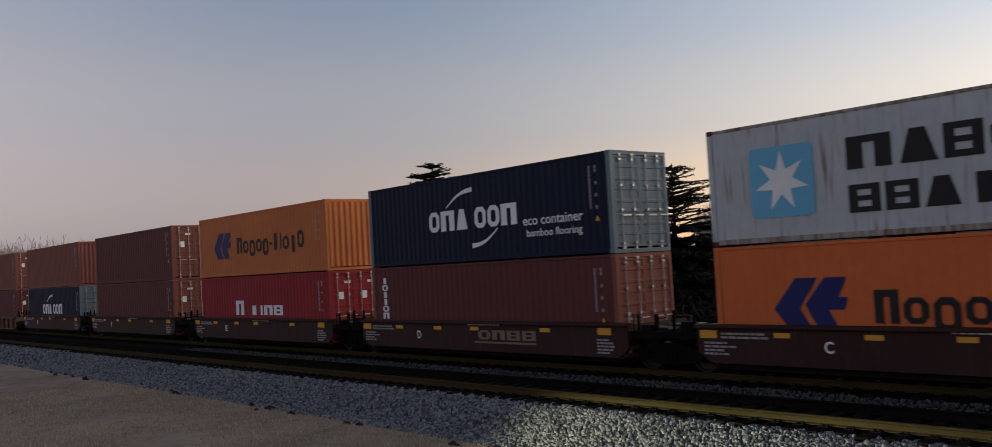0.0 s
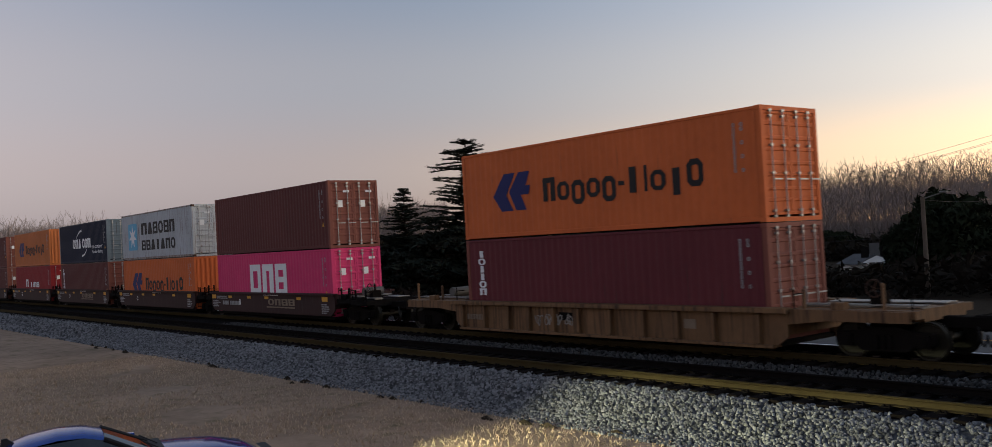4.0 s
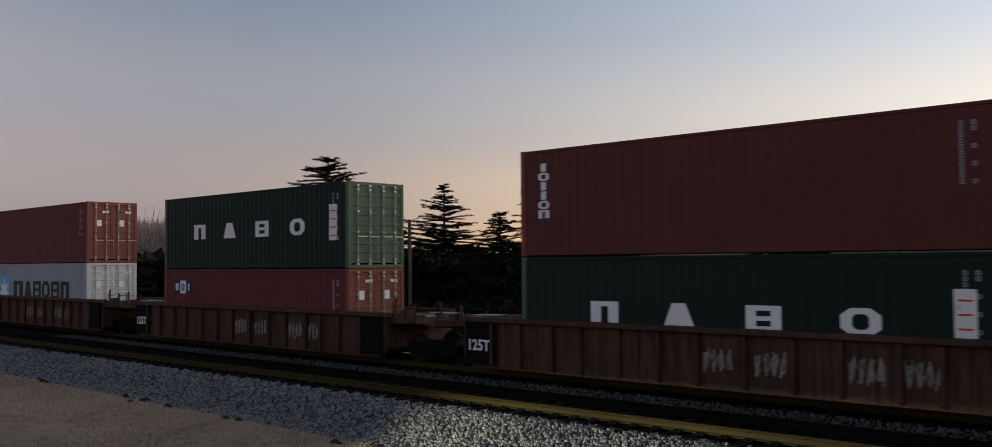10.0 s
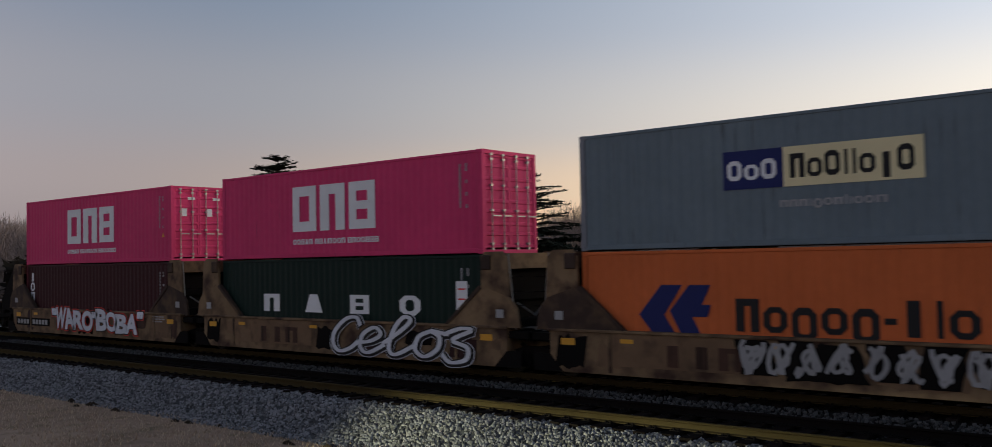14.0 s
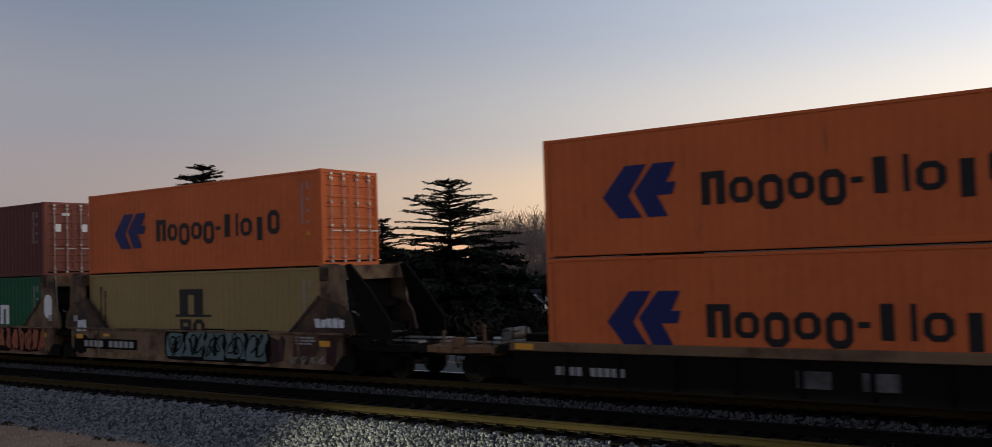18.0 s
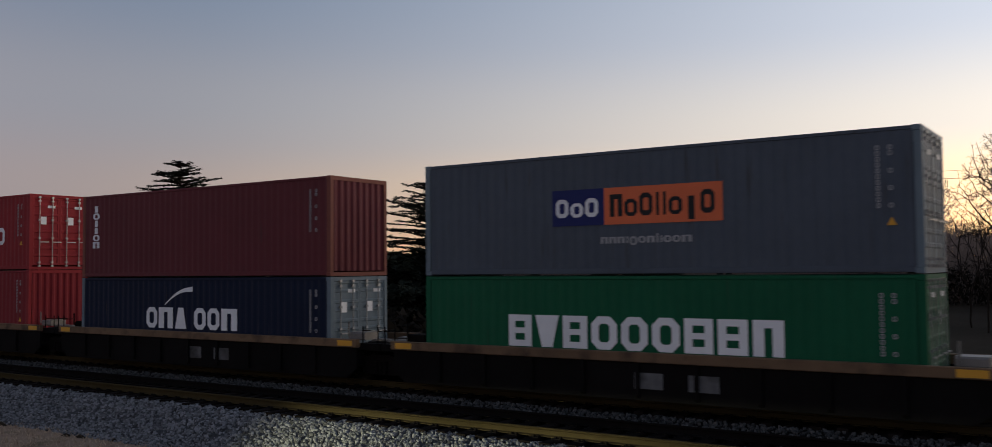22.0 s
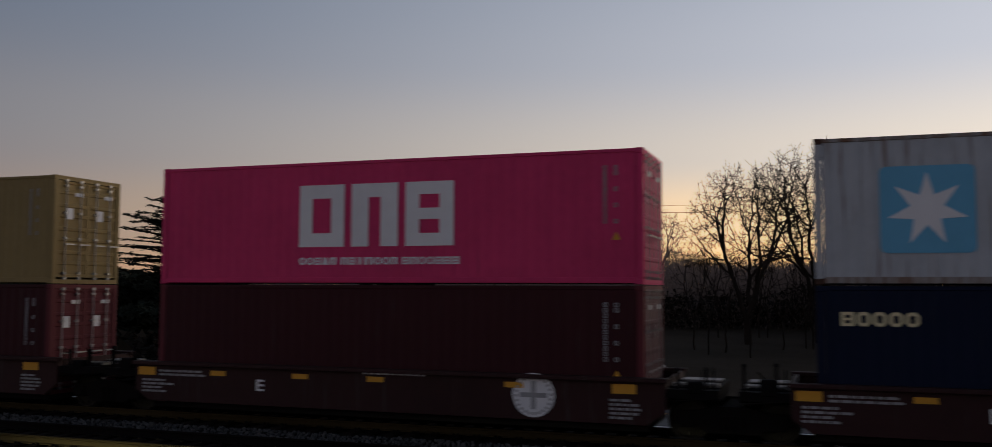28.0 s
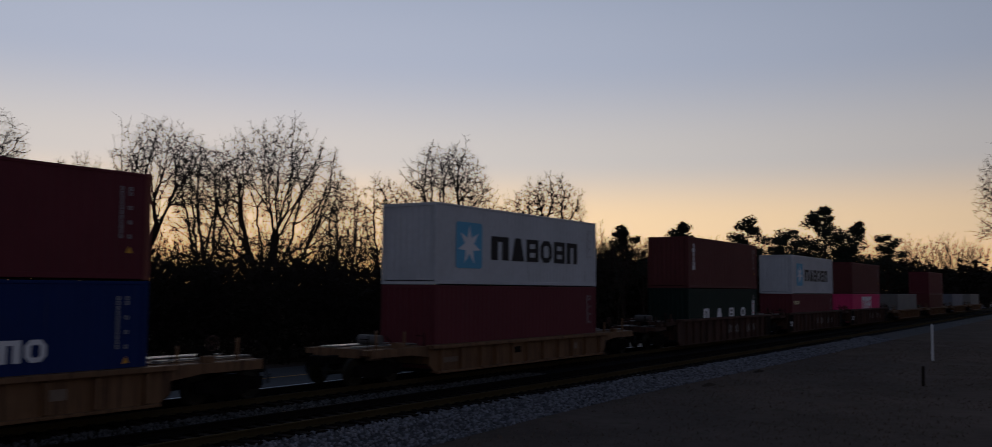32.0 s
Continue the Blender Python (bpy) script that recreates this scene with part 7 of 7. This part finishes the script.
def round_evergreen(seed, az, r, width, el):
    """A broad dark evergreen: leaf clumps through an uneven dome round forked limbs."""
    rng = np.random.default_rng(seed)
    h = tall_to(az, r, el)
    count = 15000
    d = rng.normal(size=(count, 3))
    d /= np.linalg.norm(d, axis=1, keepdims=True)
    d[:, 2] = np.abs(d[:, 2]) * 1.0 - 0.12
    rough = np.array([0.86 + 0.16 * noise.noise(Vector(q) * 2.3) + 0.10 * noise.noise(Vector(q) * 6.0) for q in d])
    rad = rough * rng.uniform(0.55, 1.0, count) ** 0.5
    c = np.stack([d[:, 0] * rad * width / 2, d[:, 1] * rad * width / 2, 0.10 * h + d[:, 2] * rad * h * 0.98], -1)
    c[:, 2] = np.maximum(c[:, 2], 0.15)
    v = c[:, None] + rng.normal(size=(count, 3, 3)) * 0.16
    x, y = bearing(az, r)
    t = thing("magnolia_tree", "broad dark evergreen tree behind the light pole", "tree", "evergreen trees", at=(x, y, ground_z(x, y) - 0.1))
    tv, tf = tubes(branched(seed, h * 0.85, width * 0.8, 0.2, 0.2, 60, 0.03, twigs=0), 5)
    for nm, vv, ff, mt in (("trunk", tv, tf, BARK), ("crown", v.reshape(-1, 3), np.arange(3 * count).reshape(-1, 3), LEAVES)):
        ob = bulk(nm, vv, ff, [mt], "", "")
        ob.parent = t
        for key in ("label", "category", "kind"):
            if key in ob:
                del ob[key]


round_evergreen(72, 25.5, 62, 8.6, 2.2)
round_evergreen(73, 31.5, 100, 7.0, -0.3)

# ---------------------------------------------------------------- poles, wires, signals
def wire(name, a, b, sag, r=0.012, n=14, label="thin black overhead utility wire"):
    g = Geo()
    a, b = Vector(a), Vector(b)
    pts = [a.lerp(b, i / n) - Vector((0, 0, sag * 4 * (i / n) * (1 - i / n))) for i in range(n + 1)]
    for p, q in zip(pts, pts[1:]):
        g.tube(p, q, r, n=4)
    return solid(name, g, [WIRE], label, "wire", "overhead wires")


def at_el(az, r, el):
    x, y = bearing(az, r)
    return (x, y, EYE_Z + r * math.tan(radians(el)))


def utility_pole():
    x, y = bearing(19.27, 70)
    z0 = ground_z(x, y) - 0.2
    top = at_el(19.27, 70, 5.0)[2]
    p = thing("utility_pole", "tall wooden utility pole with a slanting crossarm and transformer gear", "pole", at=(x, y, z0))
    part("pole", Geo().tube((0, 0, 0), (0, 0, top - z0), 0.16, 0.10, 10), POLE_WOOD, p)
    h = top - z0
    part("crossarm", Geo().add(*tilted_box((-1.75, -0.06, h - 2.05), (1.75, 0.06, h - 1.85), 0.09)), POLE_WOOD, p)
    part("crossarm", Geo().box(-0.35, 0.35, -0.05, 0.05, h - 0.62, h - 0.5), POLE_WOOD, p)
    for dx, dz in ((-1.55, -2.0), (-0.8, -1.95), (0.8, -1.85), (1.55, -1.75), (0.0, 0.0), (-0.3, -0.5), (0.3, -0.5)):
        part("insulator", cached("insul", lambda: Geo().tube((0, 0, 0), (0, 0, 0.1), 0.05).tube((0, 0, 0.1), (0, 0, 0.2), 0.07, 0.04)), GRATE, p, at=(dx, 0, h + dz + 0.02))
    part("bracket", Geo().tube((0, 0, h - 1.2), (-1.2, 0, h - 1.9), 0.03).tube((0.0, 0, h - 0.9), (0.34, 0, h - 1.05), 0.05), DARK_STEEL, p)
    lamp = part("lamp_arm", Geo().tube((0, 0, h - 4.5), (-0.45, -0.3, h - 4.35), 0.03), DARK_STEEL, p)
    part("lamp_head", Geo().lathe([(0.0, 0.09), (0.11, 0.09), (0.20, 0.0), (0.21, -0.08), (0.0, -0.10)], 12), GREEN_GLOW, lamp, "glowing greenish lamp lens", at=(-0.5, -0.35, h - 4.45))
    return x, y, z0, h


def tilted_box(lo, hi, tilt):
    v = [(x, y, z + tilt * x) for x in (lo[0], hi[0]) for y in (lo[1], hi[1]) for z in (lo[2], hi[2])]
    return v, [(0, 1, 3, 2), (4, 6, 7, 5), (0, 4, 5, 1), (2, 3, 7, 6), (0, 2, 6, 4), (1, 5, 7, 3)]


GREEN_GLOW = glowing("green_lamp", (0.16, 1.0, 0.36), 8.0)
px_, py_, pz_, ph_ = utility_pole()
for dx, dz in ((0, 0.2), (-0.3, -0.3), (0.3, -0.3)):
    wire("overhead_wire", (px_ + dx, py_, pz_ + ph_ + dz), (px_ + dx - 70, py_ + 45, pz_ + ph_ + dz - 2.5), 0.9)
    wire("overhead_wire", (px_ + dx, py_, pz_ + ph_ + dz), (px_ + dx + 90, py_ - 2, pz_ + ph_ + dz + 0.4), 0.8)
for dz in (-1.6, -5.2):
    wire("overhead_wire", (px_ + 1.2, py_, pz_ + ph_ + dz), (px_ + 100, py_ + 5, pz_ + ph_ + dz - 1.0), 1.4)


def light_pole(az, r, el, arm=1, label="thin grey light pole with a short arm", base_z=None):
    x, y = bearing(az, r)
    z0 = ground_z(x, y) - 0.1
    h = at_el(az, r, el)[2] - z0
    p = thing("light_pole", label, "pole", "light poles", at=(x, y, z0))
    part("pole", Geo().tube((0, 0, 0), (0, 0, h), 0.13, 0.10, 10), POLE_WOOD, p)
    for s in ((1,) if arm == 1 else (-1, 1)):
        part("lamp_arm", Geo().tube((0, 0, h - 0.1), (1.15 * s, 0, h + 0.18), 0.025, n=6), GRATE, p)
        part("lamp_head", Geo().box(1.05 * s - 0.18, 1.05 * s + 0.18, -0.1, 0.1, h + 0.12, h + 0.22, c=0.03), GRATE, p)
    return x, y, z0 + h


sx_, sy_, sz_ = light_pole(26.55, 50, 1.24)
light_pole(47.8, 56, 2.6, 2)
light_pole(64.8, 95, 1.3, 2)
wire("guy_wire", (sx_, sy_, sz_ - 0.3), (sx_ - 2.3, sy_ + 2, -0.6), 0.02, 0.012, 4, "taut guy wire of the light pole")
wire("guy_wire", (sx_, sy_, sz_ - 0.5), (sx_ - 2.0, sy_ + 2, -0.6), 0.02, 0.012, 4, "taut guy wire of the light pole")
wire("overhead_wire", (sx_, sy_, sz_ - 0.15), (px_, py_, pz_ + ph_ - 4.3), 0.5)
wire("overhead_wire", at_el(55, 70, -0.4), (px_, py_, at_el(19.27, 70, -0.15)[2]), 0.6, 0.02)
wire("overhead_wire", at_el(55, 70, -0.7), (px_, py_, at_el(19.27, 70, -0.55)[2]), 0.5, 0.02)
wire("overhead_wire", (px_, py_, at_el(19.27, 70, -0.15)[2]), at_el(-20, 80, -0.3), 0.6, 0.02)


def signal_head(x, y, z, lit, turn, label):
    s = thing("traffic_signal", label, "traffic signal", "traffic signals", at=(x, y, z))
    s.rotation_euler = (0, 0, turn)
    part("housing", Geo().box(-0.17, 0.17, -0.10, 0.12, 0, 1.0, c=0.03), CAR_BLACK, s)
    part("hanger", Geo().tube((0, 0, 1.0), (0, 0, 1.5), 0.02), DARK_STEEL, s)
    for k in range(3):
        part("lens", cached(("lens", lit and k == 0), lambda: Geo().tube((0, -0.11, 0), (0, -0.09, 0), 0.11, n=14)), GREEN_GLOW if (lit and k == 0) else CAR_BLACK, s, at=(0, 0, 0.18 + 0.32 * k))
        part("visor", cached("visor", lambda: Geo().tube((0, -0.32, 0.10), (0, -0.10, 0.12), 0.13, n=8)), CAR_BLACK, s, at=(0, 0, 0.20 + 0.32 * k)) if k else None


gx_, gy_, gz_ = at_el(33.03, 88, -1.0)
signal_head(gx_, gy_, gz_ - 0.18, True, radians(33), "black hanging traffic signal showing green")
for daz in (20.75, 20.25):
    qx, qy, qz = at_el(daz, 70, -0.9)
    signal_head(qx, qy, qz - 0.3, False, radians(110), "black hanging traffic signal seen from its side")


# ---------------------------------------------------------------- small buildings behind the road
def cottage(az, r, w, d, wall, ridge, turn, label):
    x, y = bearing(az, r)
    c = thing("cottage", label, "house", "small buildings", at=(x, y, ground_z(x, y) - 0.05))
    c.rotation_euler = (0, 0, turn)
    part("wall", Geo().box(-w / 2, w / 2, -d / 2, d / 2, 0, wall), HOUSE_WHITE, c)
    g = Geo()
    e = 0.25
    g.add([(-w / 2 - e, -d / 2 - e, wall - 0.1), (w / 2 + e, -d / 2 - e, wall - 0.1), (w / 2 + e, d / 2 + e, wall - 0.1), (-w / 2 - e, d / 2 + e, wall - 0.1), (0, -d / 2 - e, ridge), (0, d / 2 + e, ridge)], [(0, 1, 4), (2, 3, 5), (0, 4, 5, 3), (1, 2, 5, 4), (0, 3, 2, 1)])
    part("roof", g, ROOFING, c)
    part("gable", Geo().add([(-w / 2, -d / 2 - 0.26, wall), (w / 2, -d / 2 - 0.26, wall), (0, -d / 2 - 0.26, ridge - 0.12)], [(0, 1, 2)]), HOUSE_WHITE, c)
    for k in (-0.38, -0.13, 0.13, 0.38):
        part("porch_post", Geo().box(k * w - 0.05, k * w + 0.05, -d / 2 - 0.75, -d / 2 - 0.65, 0, wall), HOUSE_WHITE, c)
    part("door", Geo().box(-0.4, 0.4, -d / 2 - 0.02, -d / 2, 0, 1.95), ROOFING, c)
    for k in (-0.3, 0.3):
        part("window", Geo().box(k * w - 0.3, k * w + 0.3, -d / 2 - 0.02, -d / 2, 0.9, 1.7), CAR_BLACK, c)


cottage(32.95, 66, 1.15, 1.3, 1.0, 1.75, radians(20), "small white gabled shed with posts by the road")
cottage(29.7, 75, 2.6, 2.6, 0.55, 1.15, radians(60), "low white building with a grey roof")
cottage(39.7, 70, 1.6, 2.0, 1.0, 1.6, radians(30), "small white shed under the cedars")

# markers beside the track on the right
for az, el, r, hgt, wdt, mat, nm, lb in ((-81.8, -3.7, 54, 1.9, 0.10, HOUSE_WHITE, "marker_post", "white wooden marker post in the grass"), (-81.3, -5.2, 39, 0.75, 0.11, BARK, "fence_post", "short dark leaning post in the grass")):
    x, y = bearing(az, r)
    g = Geo().box(-wdt / 2, wdt / 2, -wdt / 2, wdt / 2, -0.2, hgt - 0.05).box(-wdt / 2 + 0.02, wdt / 2 - 0.02, -wdt / 2 + 0.02, wdt / 2 - 0.02, hgt - 0.05, hgt)
    ob = solid(nm, g, [mat], lb, "post")
    ob.location = (x, y, ground_z(x, y))
    ob.rotation_euler = (0, radians(4 if nm == "fence_post" else 0), 0)


# ---------------------------------------------------------------- the parked blue car
CAR_PAINT = material("blue_car_paint", (0.012, 0.05, 0.26), spec=0.6, rough=0.1, metal=0.35, grain=4, vary=0.06)
CAR_GLASS = material("car_glass", (0.012, 0.014, 0.016), rough=0.06, grain=2, vary=0.1, spec=0.8)
LENS = glowing("headlamp_lens", (1.0, 0.96, 0.80), 12.0)
CHROME = material("wheel_alloy", (0.5, 0.5, 0.52), rough=0.3, metal=0.9)


def loft(rows, closed=False):
    """A skin over rows of points; each row has the same number of points."""
    g = Geo()
    n = len(rows[0])
    f = [(j * n + i, j * n + i + 1, (j + 1) * n + i + 1, (j + 1) * n + i) for j in range(len(rows) - 1) for i in range(n - 1)]
    return g.add([p for r in rows for p in r], f)


def blue_car(x, y, heading):
    """A parked low blue coupe, nose towards the tracks, its headlights on. Its own x runs forward."""
    c = thing("car", "blue parked coupe with its headlights on", "car", at=(x, y, ground_z(x, y)))
    c.rotation_euler = (0, 0, heading)
    st = [(-2.2, 0.62, 0.78), (-2.05, 0.80, 0.92), (-1.6, 0.86, 0.98), (-0.8, 0.89, 0.98), (0.0, 0.90, 0.97), (0.7, 0.90, 0.97), (1.3, 0.90, 0.965), (1.85, 0.87, 0.93), (2.3, 0.78, 0.84), (2.55, 0.64, 0.70), (2.66, 0.48, 0.56)]
    rows = []
    for px, hw, zt in st:
        rows.append([(px, -hw * 0.94, 0.22), (px, -hw, 0.45), (px, -hw * 0.99, zt - 0.12), (px, -hw * 0.88, zt - 0.01), (px, -hw * 0.5, zt + 0.035), (px, 0, zt + 0.045), (px, hw * 0.5, zt + 0.035), (px, hw * 0.88, zt - 0.01), (px, hw * 0.99, zt - 0.12), (px, hw, 0.45), (px, hw * 0.94, 0.22)])
    g = loft(rows)
    for r in (0, len(rows) - 1):
        k = r * 11
        g.f.append(tuple(range(k, k + 11)) if r == 0 else tuple(range(k + 10, k - 1, -1)))
        g.m.append(0)
    part("body", g.mesh("body", [CAR_PAINT], True), CAR_PAINT, c, "glossy blue bodywork")
    roof = [(-1.75, 0.60, 1.00), (-1.35, 0.60, 1.22), (-0.85, 0.60, 1.375), (-0.45, 0.59, 1.43), (-0.1, 0.585, 1.42), (0.18, 0.575, 1.35)]
    rr = [[(px, -hw, z - 0.05), (px, -hw * 0.8, z - 0.005), (px, -hw * 0.3, z + 0.02), (px, hw * 0.3, z + 0.02), (px, hw * 0.8, z - 0.005), (px, hw, z - 0.05)] for px, hw, z in roof]
    rf = loft(rr[1:]).mesh("roof", [CAR_PAINT], True)
    part("roof", rf, CAR_PAINT, c, "glossy blue roof")
    part("windscreen", loft([[(0.19, -0.575, 1.30), (0.19, -0.2, 1.36), (0.19, 0.2, 1.36), (0.19, 0.575, 1.30)], [(0.90, -0.72, 0.97), (0.96, -0.3, 0.99), (0.96, 0.3, 0.99), (0.90, 0.72, 0.97)]]), CAR_GLASS, c)
    part("rear_window", loft([[(-1.35, -0.58, 1.17), (-1.36, 0, 1.24), (-1.35, 0.58, 1.17)], [(-1.95, -0.62, 0.94), (-2.0, 0, 0.96), (-1.95, 0.62, 0.94)]]), CAR_GLASS, c)
    for s in (-1, 1):
        part("side_window", loft([[(-1.7, s * 0.80, 0.97), (-0.8, s * 0.84, 0.97), (0.1, s * 0.84, 0.97), (0.84, s * 0.76, 0.97)], [(-1.36, s * 0.60, 1.17), (-0.84, s * 0.605, 1.325), (-0.1, s * 0.59, 1.37), (0.18, s * 0.578, 1.30)]]), CAR_GLASS, c)
        part("pillar", Geo().tube((0.18, s * 0.578, 1.325), (0.89, s * 0.745, 0.98), 0.035, n=6), BLACK, c)
        part("mirror", Geo().box(0.58, 0.72, s * 0.93 - 0.09, s * 0.93 + 0.09, 0.98, 1.11, c=0.03), CAR_PAINT, c)
        # added plate, no part of the car: keeps the beam off the train's sides
        part("beam_shield", Geo().box(2.70, 2.86, s * 0.62 - 0.3, s * 0.62 + 0.3, 0.6432, 0.650), BLACK, c, "thin black lip over the headlight")
        part("headlight", Geo().slab([(2.40, 0.56), (2.63, 0.54), (2.58, 0.66), (2.36, 0.70)], s * 0.62 - 0.14, s * 0.62 + 0.14), LENS, c, "lit headlight")
        part("tail_light", Geo().box(-2.23, -2.15, s * 0.5 - 0.15, s * 0.5 + 0.15, 0.66, 0.76), RED_MARK, c)
        for px in (-1.32, 1.62):
            w = part("wheel", Geo().tube((px, s * 0.72, 0.32), (px, s * 0.90, 0.32), 0.32, n=20), RUBBER, c)
            part("rim", Geo().tube((px, s * 0.895, 0.32), (px, s * 0.91, 0.32), 0.21, n=16), CHROME, w)
    part("antenna_fin", Geo().slab([(-1.22, 1.27), (-1.02, 1.33), (-1.13, 1.42), (-1.20, 1.41)], -0.025, 0.025), BLACK, c, "black shark-fin antenna")
    part("cowl", Geo().box(0.89, 1.06, -0.66, 0.66, 0.975, 1.02, c=0.015), BLACK, c)
    for k in (-0.35, 0.15):
        part("wiper", Geo().tube((0.99, k, 1.03), (0.76, k + 0.42, 1.11), 0.012, n=5), BLACK, c)
    return c


CAR_AT, CAR_TURN = (-15.31, 4.11), radians(77.3)
blue_car(*CAR_AT, CAR_TURN)
fx_, fy_ = math.cos(CAR_TURN), math.sin(CAR_TURN)
for s in (-1, 1):
    hx, hy = CAR_AT[0] + 2.72 * fx_ - 0.62 * s * fy_, CAR_AT[1] + 2.72 * fy_ + 0.62 * s * fx_
    a = CAR_TURN + radians(14 * s - 18)
    lamp_spot("headlight_beam", (hx, hy, ground_z(*CAR_AT) + 0.64), (hx + math.cos(a), hy + math.sin(a), ground_z(*CAR_AT) + 0.64 - math.tan(radians(1.5))), HEADLIGHT, 58, 1.0, (0.97, 1.0, 0.62), 0.002)

build_train()


# ---------------------------------------------------------------- what moves
def motions():
    for ob, x, y, z in RIDERS:
        walk(ob, ride(x, y, z))
    # the wheels roll: two masters, whose turning the other wheelsets share
    masters = {}
    for w, k in SPINNERS:
        if k not in masters:
            dx = (-0.9, 0.9)[k]
            walk(w, [(i / FPS, Matrix.Translation((dx, 0, 0.425)) @ Matrix.Rotation(-run(i / FPS) / 0.425, 4, "Y")) for i in range(32 * FPS + 1)])
            masters[k] = w
        else:
            m = masters[k]
            w.rotation_mode = "QUATERNION"
            d = w.animation_data_create()
            d.action = m.animation_data.action
            d.action_slot = m.animation_data.action_slot


motions()
